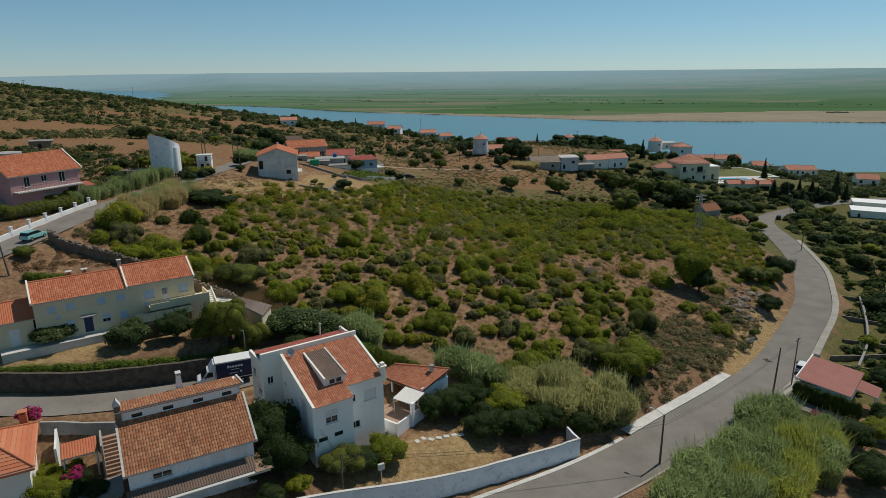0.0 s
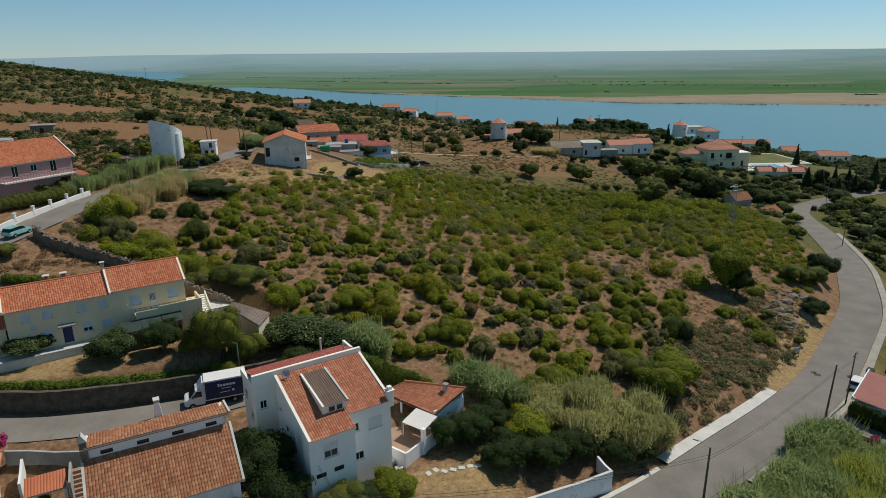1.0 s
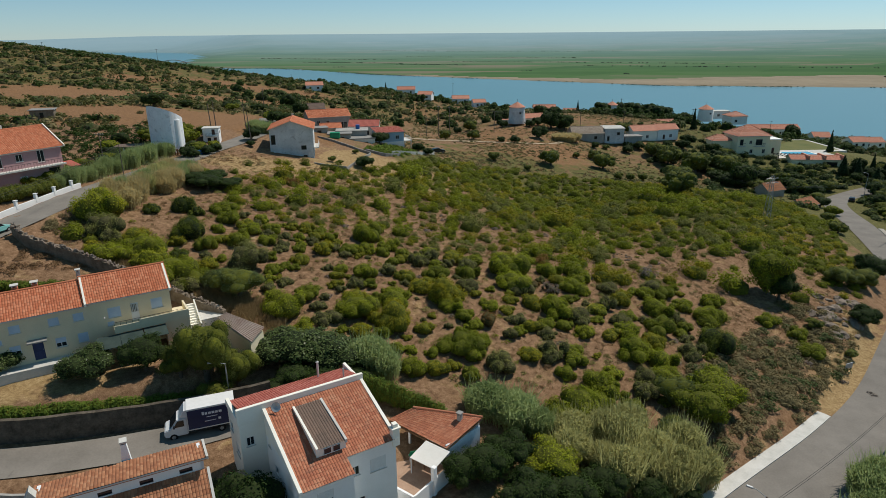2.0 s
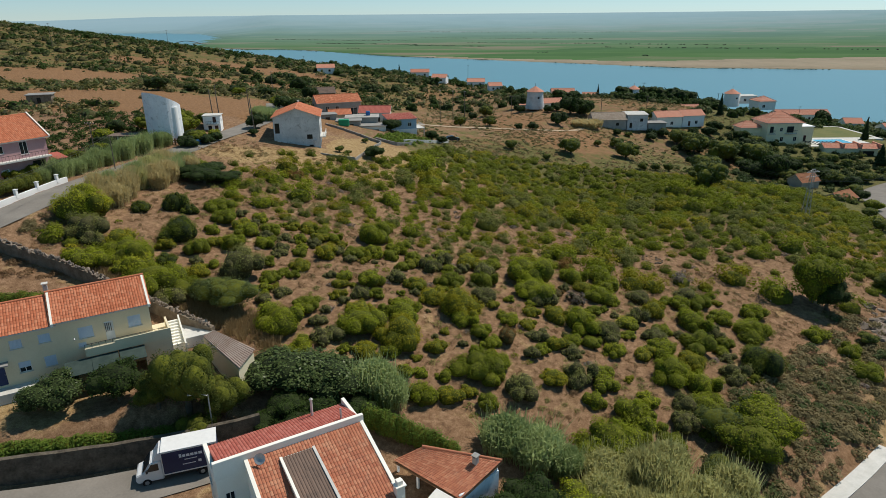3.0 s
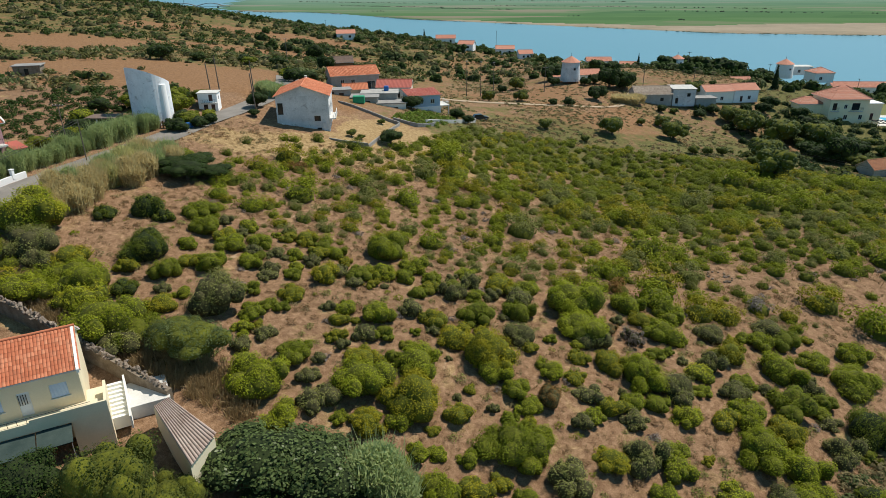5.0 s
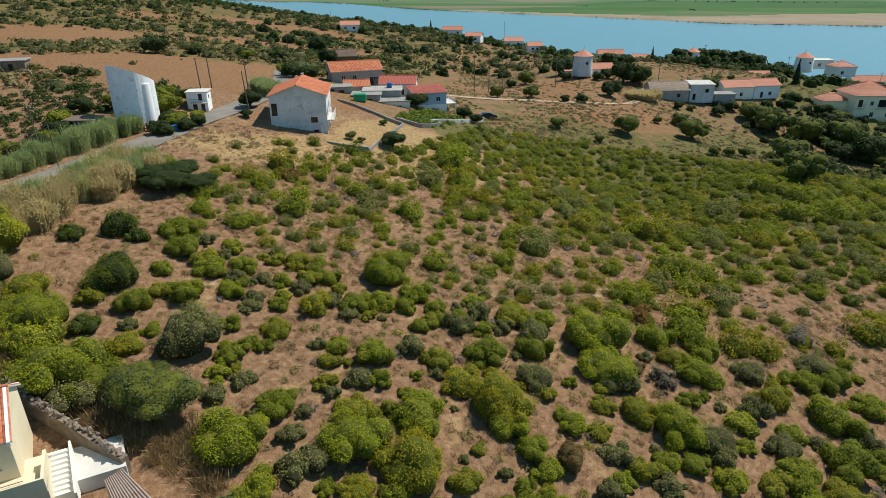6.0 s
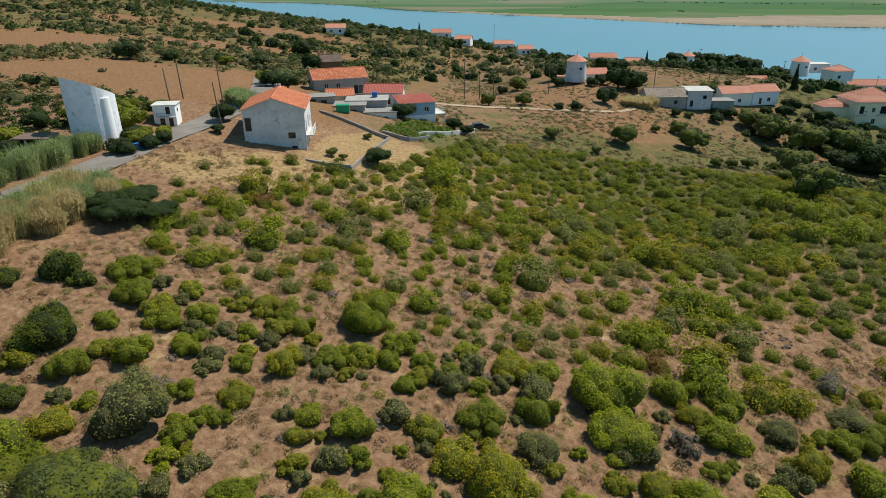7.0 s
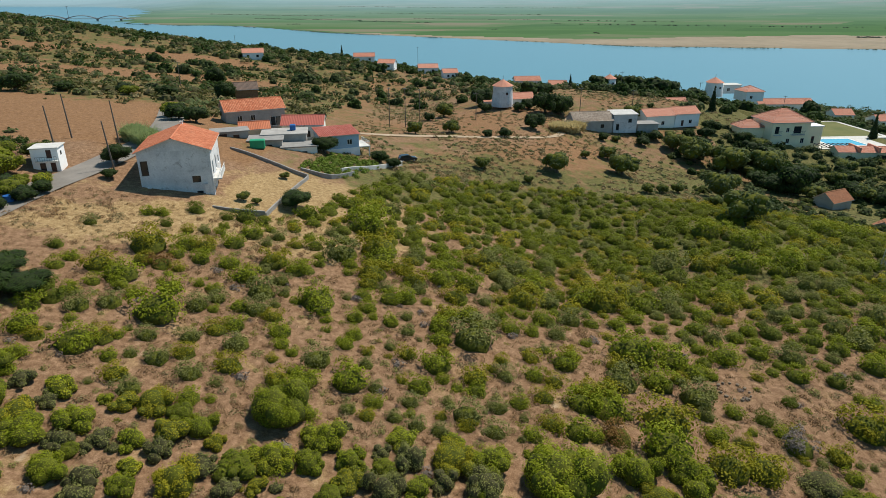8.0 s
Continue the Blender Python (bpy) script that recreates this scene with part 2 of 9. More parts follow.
M["light_tree"] = foliage("light_green_leaves", (0.060, 0.080, 0.018), (0.165, 0.19, 0.045), (0.30, 0.30, 0.10), trans=0.5)
M["reed"] = foliage("reed_leaves", (0.20, 0.265, 0.095), (0.47, 0.54, 0.24), (0.76, 0.78, 0.52), trans=0.55)
M["cane"] = foliage("yellow_green_cane_leaves", (0.27, 0.30, 0.055), (0.55, 0.56, 0.13), (0.76, 0.72, 0.26), trans=0.55)
M["reed_dry"] = foliage("dry_reed_leaves", (0.44, 0.345, 0.15), (0.70, 0.59, 0.31), (0.86, 0.78, 0.52), trans=0.5)
M["reed_silver"] = foliage("silvery_reed_leaves", (0.33, 0.325, 0.13), (0.60, 0.57, 0.25), (0.82, 0.76, 0.46), trans=0.55)
M["conifer"] = foliage("conifer_needles", (0.014, 0.030, 0.012), (0.045, 0.075, 0.025))
M["flower"] = foliage("magenta_flowers", (0.30, 0.015, 0.10), (0.52, 0.03, 0.20), (0.6, 0.08, 0.3))
M["straw"] = foliage("dry_grass_blades", (0.26, 0.175, 0.085), (0.44, 0.33, 0.17), (0.58, 0.47, 0.27))
M["twigs"] = foliage("bare_grey_twigs", (0.14, 0.115, 0.095), (0.26, 0.22, 0.19), (0.36, 0.31, 0.27))
M["bramble"] = foliage("dull_bramble_leaves", (0.15, 0.125, 0.060), (0.31, 0.255, 0.125), (0.45, 0.36, 0.19))
M["heath"] = foliage("dull_heath_leaves", (0.055, 0.058, 0.018), (0.15, 0.148, 0.045), (0.27, 0.21, 0.085))
M["dry_herb"] = foliage("dry_brown_herbs", (0.16, 0.095, 0.048), (0.34, 0.22, 0.115), (0.50, 0.37, 0.21))
M["hedge"] = foliage("hedge_leaves", (0.06, 0.105, 0.016), (0.17, 0.235, 0.032), (0.30, 0.34, 0.06))

# ---------------------------------------------------------------- builders
def mesh_of(bm, name):
    me = bpy.data.meshes.new(name)
    bm.normal_update()
    bm.to_mesh(me)
    bm.free()
    return me


def part(name, bm, material, parent, label=""):
    """One mesh under a thing or under a part."""
    me = bm if isinstance(bm, bpy.types.Mesh) else mesh_of(bm, name)
    if not me.materials:
        me.materials.append(material)
    ob = new(name, me)
    ob.parent = parent
    return tagged(ob, label)


def thing(name, x, y, z, turn, label, category, group="", kind=""):
    """An empty at the base of a thing, which parents its parts."""
    ob = new(name)
    ob.matrix_basis = pose(x, y, z, 0, 0, turn)
    ob.empty_display_size = 0.3
    return tagged(ob, label, category, group, kind)


def raw_mesh(name, verts, faces, material, smooth=False):
    me = bpy.data.meshes.new(name)
    me.from_pydata([tuple(v) for v in verts], [], faces)
    me.materials.append(material)
    if smooth:
        me.polygons.foreach_set("use_smooth", [True] * len(me.polygons))
    me.update()
    return me


def quads_mesh(name, corners, material):
    """Many loose quads: corners is an array of n x 4 x 3."""
    n = len(corners)
    me = bpy.data.meshes.new(name)
    me.vertices.add(4 * n)
    me.vertices.foreach_set("co", corners.reshape(-1))
    me.loops.add(4 * n)
    me.loops.foreach_set("vertex_index", np.arange(4 * n))
    me.polygons.add(n)
    me.polygons.foreach_set("loop_start", np.arange(0, 4 * n, 4))
    me.materials.append(material)
    me.update(calc_edges=True)
    return me


def box(bm, x0, x1, y0, y1, z0, z1, bevel=0.0):
    r = bmesh.ops.create_cube(bm, size=1.0)
    vs = r["verts"]
    bmesh.ops.scale(bm, verts=vs, vec=(abs(x1 - x0), abs(y1 - y0), abs(z1 - z0)))
    bmesh.ops.translate(bm, verts=vs, vec=((x0 + x1) / 2, (y0 + y1) / 2, (z0 + z1) / 2))
    if bevel:
        edges = list({e for v in vs for e in v.link_edges})
        bmesh.ops.bevel(bm, geom=edges, offset=bevel, segments=1, affect="EDGES")
    return bm


def boxes(*dims, bevel=0.0):
    bm = bmesh.new()
    for d in dims:
        box(bm, *d, bevel=bevel)
    return bm


def prism(points, axis, a, b):
    """A flat outline, given in the two other axes, drawn out along an axis from a to b."""
    bm = bmesh.new()

    def place(p, q):
        return (q, p[0], p[1]) if axis == "x" else (p[0], q, p[1]) if axis == "y" else (p[0], p[1], q)

    lo, hi = [bm.verts.new(place(p, a)) for p in points], [bm.verts.new(place(p, b)) for p in points]
    n = len(points)
    bm.faces.new(lo[::-1])
    bm.faces.new(hi)
    for i in range(n):
        bm.faces.new((lo[i], lo[(i + 1) % n], hi[(i + 1) % n], hi[i]))
    bmesh.ops.recalc_face_normals(bm, faces=bm.faces)
    return bm


def rod(bm, a, b, r0, r1=None, sides=8):
    """A tapered round bar from a to b."""
    a, b = Vector(a), Vector(b)
    d = b - a
    m = Matrix.Translation((a + b) / 2) @ d.to_track_quat("Z", "Y").to_matrix().to_4x4()
    bmesh.ops.create_cone(bm, cap_ends=True, segments=sides, radius1=r0, radius2=r0 if r1 is None else r1, depth=d.length, matrix=m)
    return bm


def bars(*rods, sides=6):
    bm = bmesh.new()
    for a, b, *r in rods:
        rod(bm, a, b, *r, sides=sides)
    return bm


def tile_slope(name, p0, along, up, material, col=0.24, row=0.4, high=0.05, joined=False):
    """A slope of curved clay tiles from its lower left corner, along the eave and up to the ridge; each tile its own island."""
    p0, along, up = np.array(p0, float), np.array(along, float), np.array(up, float)
    normal = np.cross(along, up)
    normal /= np.linalg.norm(normal)
    nc, nr = max(2, round(np.linalg.norm(along) / col)), max(2, round(np.linalg.norm(up) / row))
    t = np.array([0.0, 0.2, 0.5, 0.8, 1.0])
    arch = high * np.array([0, 0.75, 1.0, 0.75, 0])
    verts, faces = [], []
    whole = joined or nr * nc < 300
    for r in range(nr):
        for c in range(nc):
            k = len(verts)
            for end, lift in ((r, 0.0), (r + 1, 0.0)) if whole else ((r, 0.028), (r + 1.12, 0.0)):
                for u, h in zip(t, arch):
                    verts.append(p0 + along * (c + u) / nc + up * min(end / nr, 1.0) + normal * (h + lift))
            faces += [(k + i, k + i + 1, k + i + 6, k + i + 5) for i in range(4)]
    me = raw_mesh(name, verts, faces, material)
    if whole:
        bm = bmesh.new()
        bm.from_mesh(me)
        bmesh.ops.remove_doubles(bm, verts=bm.verts, dist=0.004)
        bm.to_mesh(me)
        bm.free()
    return me


def opening_wall(length, z0, z1, thick, holes):
    """An upright wall from (0, 0) along x, its outer face at y = 0, with square holes (x0, x1, low, high) through it."""
    bm, made = bmesh.new(), {}
    xs = sorted({0.0, length, *[min(max(v, 0), length) for h in holes for v in h[:2]]})
    zs = sorted({z0, z1, *[min(max(v, z0), z1) for h in holes for v in h[2:]]})

    def solid(i, j):
        if not (0 <= i < len(xs) - 1 and 0 <= j < len(zs) - 1):
            return False
        x, z = (xs[i] + xs[i + 1]) / 2, (zs[j] + zs[j + 1]) / 2
        return not any(h[0] < x < h[1] and h[2] < z < h[3] for h in holes)

    def v(i, j, k):
        if (i, j, k) not in made:
            made[i, j, k] = bm.verts.new((xs[i], k * thick, zs[j]))
        return made[i, j, k]

    for i in range(len(xs) - 1):
        for j in range(len(zs) - 1):
            if not solid(i, j):
                continue
            bm.faces.new((v(i, j, 0), v(i + 1, j, 0), v(i + 1, j + 1, 0), v(i, j + 1, 0)))
            bm.faces.new((v(i, j, 1), v(i, j + 1, 1), v(i + 1, j + 1, 1), v(i + 1, j, 1)))
            for di, dj, a, b in ((-1, 0, (i, j), (i, j + 1)), (1, 0, (i + 1, j + 1), (i + 1, j)), (0, -1, (i + 1, j), (i, j)), (0, 1, (i, j + 1), (i + 1, j + 1))):
                if not solid(i + di, j + dj):
                    bm.faces.new((v(*a, 0), v(*b, 0), v(*b, 1), v(*a, 1)))
    bmesh.ops.recalc_face_normals(bm, faces=bm.faces)
    return bm


def fit_window(wall, hole, kind, shutter="shutter_white"):
    """What fills a hole of a wall: a framed pane, a lowered roller shutter, a door or a dark vent."""
    x0, x1, z0, z1 = hole
    if kind in ("pane", "half", "shut"):
        w = part("window", boxes((x0, x0 + 0.06, 0.05, 0.12, z0, z1), (x1 - 0.06, x1, 0.05, 0.12, z0, z1), (x0, x1, 0.05, 0.12, z1 - 0.06, z1), (x0, x1, 0.05, 0.12, z0, z0 + 0.06),
                                 ((x0 + x1) / 2 - 0.03, (x0 + x1) / 2 + 0.03, 0.06, 0.11, z0, z1)), M["frame_white"], wall)
        part("pane", boxes((x0 + 0.05, x1 - 0.05, 0.08, 0.095, z0 + 0.05, z1 - 0.05)), M["glass"], w)
        part("sill", boxes((x0 - 0.08, x1 + 0.08, -0.07, 0.1, z0 - 0.07, z0 - 0.003), bevel=0.01), M["concrete"], w)
        if kind != "pane":
            low = z0 + 0.04 if kind == "shut" else z0 + 0.45 * (z1 - z0)
            n = max(3, int((z1 - low) / 0.09))
            step = (z1 - low) / n
            edge = [q for i in range(n) for q in ((0.015, low + i * step), (0.012, low + (i + 0.8) * step), (0.03, low + (i + 0.9) * step))]
            part("shutter", prism([*edge, (0.03, z1), (0.048, z1), (0.048, low)], "x", x0 + 0.03, x1 - 0.03), M[shutter], w)
    elif kind.startswith("door"):
        mat = M["door_blue"] if kind == "door_blue" else M["door_dark"] if kind == "door" else M["shutter_white"]
        d = part("door", boxes((x0, x1, 0.08, 0.13, z0, z1), (x0 + 0.12, x1 - 0.12, 0.06, 0.08, z0 + 0.15, (z0 + z1) / 2 - 0.08), (x0 + 0.12, x1 - 0.12, 0.06, 0.08, (z0 + z1) / 2 + 0.08, z1 - 0.15)), mat, wall)
        part("handle", bars(((x1 - 0.1, 0.03, z0 + 1.0), (x1 - 0.1, 0.03, z0 + 1.14), 0.015), ((x1 - 0.1, 0.03, z0 + 1.07), (x1 - 0.1, 0.085, z0 + 1.07), 0.012)), M["galvanised"], d)
    else:
        w = part("window", boxes((x0, x1, 0.14, 0.16, z0, z1)), M["glass"], wall)
        part("window_frame", boxes((x0, x1, 0.06, 0.1, z1 - 0.05, z1), (x0, x1, 0.06, 0.1, z0, z0 + 0.05), (x0, x0 + 0.05, 0.06, 0.1, z0 + 0.05, z1 - 0.05), (x1 - 0.05, x1, 0.06, 0.1, z0 + 0.05, z1 - 0.05)), M["dark_metal"], w)


def side_matrix(side, w, d):
    return {"front": pose(0, 0, 0), "right": pose(w, 0, 0, 0, 0, 90), "back": pose(w, d, 0, 0, 0, 180), "left": pose(0, d, 0, 0, 0, -90)}[side]


def block(home, w, d, z0, z1, wall_mat, openings=(), tops=None, x=0.0, y=0.0, shutter="shutter_white"):
    """Four upright walls round w by d, with what fills their openings. openings: (side, x, low, width, height, kind)."""
    made = {}
    for side in ("front", "right", "back", "left"):
        length = w if side in ("front", "back") else d - 0.5
        holes = [(ox, ox + ow, lo, lo + oh) for s, ox, lo, ow, oh, _ in openings if s == side]
        if side in ("left", "right"):
            holes = [(a - 0.25, b - 0.25, lo, hi) for a, b, lo, hi in holes]
        ob = part("wall", opening_wall(length, z0, z1, 0.25, holes), wall_mat, home)
        ob.matrix_basis = pose(x, y, 0) @ side_matrix(side, w, d) @ pose(0.25 if side in ("left", "right") else 0, 0, 0)
        for h, (_, _, _, _, _, kind) in zip(holes, [o for o in openings if o[0] == side]):
            fit_window(ob, h, kind, shutter)
        made[side] = ob
    return made


def gable_roof(home, w, d, eave, ridge, tile_mat, wall_mat, over=0.35, x=0.0, y=0.0, at=0.5, verge=True, row=0.4, col=0.24):
    """A roof with its ridge along x, gable ends, two tiled slopes, a ridge cap and a ceiling slab."""
    yr = y + d * at
    for name, s in (("gable", 0.0), ("gable", w - 0.25)):
        part(name, prism([(y, eave), (y + d, eave), (yr, ridge)], "x", x + s, x + s + 0.25), wall_mat, home)
    for y_eave, name in ((y - over, "roof"), (y + d + over, "roof")):
        rise = (ridge - eave) / abs(yr - (y if y_eave < yr else y + d))
        low = ridge - rise * abs(yr - y_eave)
        if y_eave < yr:
            p0, along = (x - over, y_eave, low + 0.12), (w + 2 * over, 0, 0)
        else:
            p0, along = (x + w + over, y_eave, low + 0.12), (-w - 2 * over, 0, 0)
        slope = part(name, tile_slope(name, p0, along, (0, yr - y_eave, ridge - low), tile_mat, col, row), tile_mat, home)
        part("roof_board", prism([(y_eave, low + 0.1), (yr, ridge + 0.1), (yr, ridge), (y_eave, low)], "x", x - over, x + w + over), M["concrete"], slope)
    part("ridge_cap", bars(((x - over, yr, ridge + 0.14), (x + w + over, yr, ridge + 0.14), 0.13), sides=10), tile_mat, home)


def mono_roof(home, x0, x1, y0, y1, z_front, z_back, tile_mat, thick=0.12, row=0.4, col=0.24, slab="concrete"):
    """A roof with one slope."""
    slope = part("roof", tile_slope("roof", (x0, y0, z_front + 0.02), (x1 - x0, 0, 0), (0, y1 - y0, z_back - z_front), tile_mat, col, row), tile_mat, home)
    part("roof_board", prism([(y0, z_front), (y1, z_back), (y1, z_back - thick), (y0, z_front - thick)], "x", x0, x1), M[slab], slope)
    return slope


def hip_roof(home, w, d, eave, top, tile_mat, over=0.4, x=0.0, y=0.0, row=0.4):
    """Four slopes that meet over the middle, or in a short ridge."""
    a, b = x - over, x + w + over
    c, e = y - over, y + d + over
    h = min(b - a, e - c) / 2
    r0, r1 = ((a + h, (c + e) / 2), (b - h, (c + e) / 2)) if b - a >= e - c else (((a + b) / 2, c + h), ((a + b) / 2, e - h))
    P = [np.array((*q, eave)) for q in ((a, c), (b, c), (b, e), (a, e))]
    R = [np.array((*r0, top)), np.array((*r1, top))]
    near = [(0, 1, R[1], R[0]), (1, 2, R[1], R[1]), (2, 3, R[0], R[1]), (3, 0, R[0], R[0])] if b - a >= e - c else [(0, 1, R[0], R[0]), (1, 2, R[1], R[0]), (2, 3, R[1], R[1]), (3, 0, R[0], R[1])]
    for i, j, rj, ri in near:
        n = max(2, int(np.linalg.norm((ri + rj) / 2 - (P[i] + P[j]) / 2) / row))
        verts, faces = [], []
        for k in range(n):
            t0, t1 = k / n, (k + 1) / n
            q = len(verts)
            verts += [P[i] + (ri - P[i]) * t0 + (0, 0, 0.10), P[j] + (rj - P[j]) * t0 + (0, 0, 0.10), P[j] + (rj - P[j]) * t1 + (0, 0, 0.05), P[i] + (ri - P[i]) * t1 + (0, 0, 0.05)]
            faces.append((q, q + 1, q + 2, q + 3))
        part("roof", raw_mesh("roof", verts, faces, tile_mat), tile_mat, home)
    hips = [(P[0], R[0]), (P[3], R[0] if b - a >= e - c else R[1]), (P[1], R[1] if b - a >= e - c else R[0]), (P[2], R[1])]
    part("ridge_cap", bars(*[((p + (0, 0, 0.12)), (q + (0, 0, 0.12)), 0.1) for p, q in hips if np.linalg.norm(p - q) > 0.1]), tile_mat, home)
    part("eave_board", boxes((a, b, c, e, eave - 0.12, eave + 0.02)), M["concrete"], home)


def chimney(home, x, y, z0, z1, s=0.5, wall_mat="plaster_white", cap="tiles_orange"):
    c = part("chimney", boxes((x - s / 2, x + s / 2, y - s / 2, y + s / 2, z0, z1), bevel=0.03), M[wall_mat], home)
    part("chimney_cap", boxes((x - s / 2 - 0.08, x + s / 2 + 0.08, y - s / 2 - 0.08, y + s / 2 + 0.08, z1 + 0.2, z1 + 0.27), *[(x + a * s * 0.36 - 0.05, x + a * s * 0.36 + 0.05, y + b * s * 0.36 - 0.05, y + b * s * 0.36 + 0.05, z1, z1 + 0.2) for a in (-1, 1) for b in (-1, 1)]), M[cap], c)

# ---------------------------------------------------------------- ground
# hillside heights on a coarse grid, fitted to the camera's view, near to far rows
GX = np.array([-400, -240, -120, -60, -20, 20, 60, 110, 180, 320.0])
GY = np.array([30, 70, 100, 140, 190, 250, 330, 450, 650, 850.0])
GZ = np.array([
    (44.4, 22.1, 3, -10.1, -6.7, -11.5, -14.6, -15.8, -17.9, -23.2),
    (33.7, 22.6, 15.9, 4.1, -1.9, -8.7, -12, -14, -17.8, -23.9),
    (28, 20.1, 16.6, 9.9, 3.2, -3.9, -11.6, -15.3, -18.5, -24.1),
    (24.5, 18, 13.2, 11.7, 4.2, -3.1, -6, -16, -19.5, -24),
    (24, 16.9, 14.6, 12.5, 5, -6.9, -6.3, -13.6, -18.5, -24.1),
    (27, 18.8, 13, 7.3, 1, -1.8, -11, -16.6, -15.1, -26),
    (36, 20.5, 7.6, 0.4, -5.8, -0.8, -0.3, -6, -18.2, -33.6),
    (43, 23.5, 7.8, 1.0, -5.0, -11.2, -18, -22.2, -26.8, -41),
    (18, -4, -18, -26.3, -30.3, -37.5, -41.5, -47.8, -50.3, -51.9),
    (-25, -36, -49.9, -54.3, -53.2, -55.6, -59.7, -59.5, -54.1, -54),
])
WATER = -46.0
FAR_BANK = [(1700, 880), (723, 1042), (313, 1121), (18, 1328), (-245, 1505), (-527, 1790), (-600, 1840), (-720, 1840), (-860, 1930), (-1010, 2110), (-1150, 2400), (-1270, 2900), (-1420, 3250), (-1650, 3700), (-1950, 4050), (-2300, 4230), (-3500, 4400)]


def cubic(knots, x):
    """Weights of the knots for smooth values between them."""
    n, x = len(knots), np.clip(x, knots[0], knots[-1])
    i = np.clip(np.searchsorted(knots, x) - 1, 0, n - 2)
    step = knots[i + 1] - knots[i]
    t = (x - knots[i]) / step
    w, rows = np.zeros((len(x), n)), np.arange(len(x))
    np.add.at(w, (rows, i), 2 * t**3 - 3 * t**2 + 1)
    np.add.at(w, (rows, i + 1), -2 * t**3 + 3 * t**2)
    for k, f in ((i, t**3 - 2 * t**2 + t), (i + 1, t**3 - t**2)):
        lo, hi = np.clip(k - 1, 0, n - 1), np.clip(k + 1, 0, n - 1)
        slope = step / (knots[hi] - knots[lo])
        np.add.at(w, (rows, hi), f * slope)
        np.add.at(w, (rows, lo), -f * slope)
    return w


def natural(x, y):
    x, y = np.atleast_1d(np.asarray(x, float)), np.atleast_1d(np.asarray(y, float))
    z = np.einsum("ij,ij->i", cubic(GY, y) @ GZ, cubic(GX, x))
    return z


def resample(line, step=1.5):
    """A smooth line through the given plan points, one point every step metres."""
    p = np.array(line, float)
    s = np.r_[0, np.cumsum(np.linalg.norm(np.diff(p[:, :2], axis=0), axis=1))]
    u = np.linspace(0, s[-1], max(3, int(s[-1] / step) + 1))
    return cubic(s, u) @ p


# road centre lines: x, y; heights come from the ground along them
ROADS = {
    "road_lower": ([(-150, -22), (-110, -8), (-72, 10), (-40, 28), (-10, 45), (13.5, 60), (22.5, 66.5), (31, 73.5), (43.5, 84), (55, 95.5), (66, 109), (76, 122), (84, 136), (93.5, 155), (102, 182), (110, 208), (122, 231), (150, 248), (200, 262)], 7.0, "asphalt"),
    "road_upper": ([(-80, 60), (-72, 82), (-69, 93), (-67.2, 104), (-66.3, 118), (-64.0, 134), (-61.6, 147), (-60.6, 158), (-58.6, 168), (-58.0, 178), (-58.4, 192), (-63, 210), (-72, 235)], 6.2, "asphalt_old"),
    "street": ([(-75, 58), (-52, 63), (-43, 64), (-31, 68.5), (-22, 74)], 4.6, "asphalt_old"),
    "dirt_track": ([(-45, 226), (-30, 238), (-8, 248), (12, 252), (30, 262), (40, 290)], 2.6, "track"),
}
LINES = {}
for road, (line, width, _) in ROADS.items():
    p = resample(line)
    z = natural(p[:, 0], p[:, 1])
    z = np.convolve(np.pad(z, 8, mode="edge"), np.ones(17) / 17, mode="valid")
    LINES[road] = np.c_[p, z]
# level plots on which buildings stand: centre, half width, half depth, turn, height
PLOTS = [(-37.0, 54.0, 3.6, 3.4, 30, -3.4), (-42, 71.5, 15, 1.8, 33, 2.7), (-6, 66, 7, 4, 10, -5.2), (140, 307, 22, 20, 4, -13.4)]


def ground_z(x, y):
    """Height of the finished ground: the hillside, cut level for the roads and plots."""
    x, y = np.atleast_1d(np.asarray(x, float)), np.atleast_1d(np.asarray(y, float))
    z = natural(x, y)
    for cx, cy, hw, hd, turn, level in PLOTS:
        c, s = math.cos(radians(turn)), math.sin(radians(turn))
        u, v = abs((x - cx) * c + (y - cy) * s) - hw, abs((y - cy) * c - (x - cx) * s) - hd
        d = np.hypot(np.maximum(u, 0), np.maximum(v, 0))
        f = np.clip(1 - d / 3.0, 0, 1)
        z = z + (level - z) * f * f * (3 - 2 * f)
    for road, p in LINES.items():
        near = np.where((x > p[:, 0].min() - 9) & (x < p[:, 0].max() + 9) & (y > p[:, 1].min() - 9) & (y < p[:, 1].max() + 9))[0]
        for block in np.array_split(near, max(1, len(near) // 4000)):
            if len(block):
                d = np.hypot(x[block, None] - p[None, :, 0], y[block, None] - p[None, :, 1])
                k = d.argmin(1)
                f = np.clip((ROADS[road][1] / 2 + 4.0 - d[np.arange(len(block)), k]) / 3.0, 0, 1)
                z[block] += (p[k, 2] - 0.08 - z[block]) * f * f * (3 - 2 * f)
    return z


def gz(x, y):
    return float(ground_z([x], [y])[0])

def graded(dense, step, far, grow=1.12):
    """Grid lines: evenly spaced over the dense stretch, then wider and wider to the far ends."""
    mid = list(np.arange(dense[0], dense[1] + step, step))
    for sign, end in ((-1, far[0]), (1, far[1])):
        s, v = step, (mid[0] if sign < 0 else mid[-1])
        while sign * (end - v) > 0:
            s *= grow
            v += sign * s
            mid = [v, *mid] if sign < 0 else [*mid, v]
    return np.array(mid)


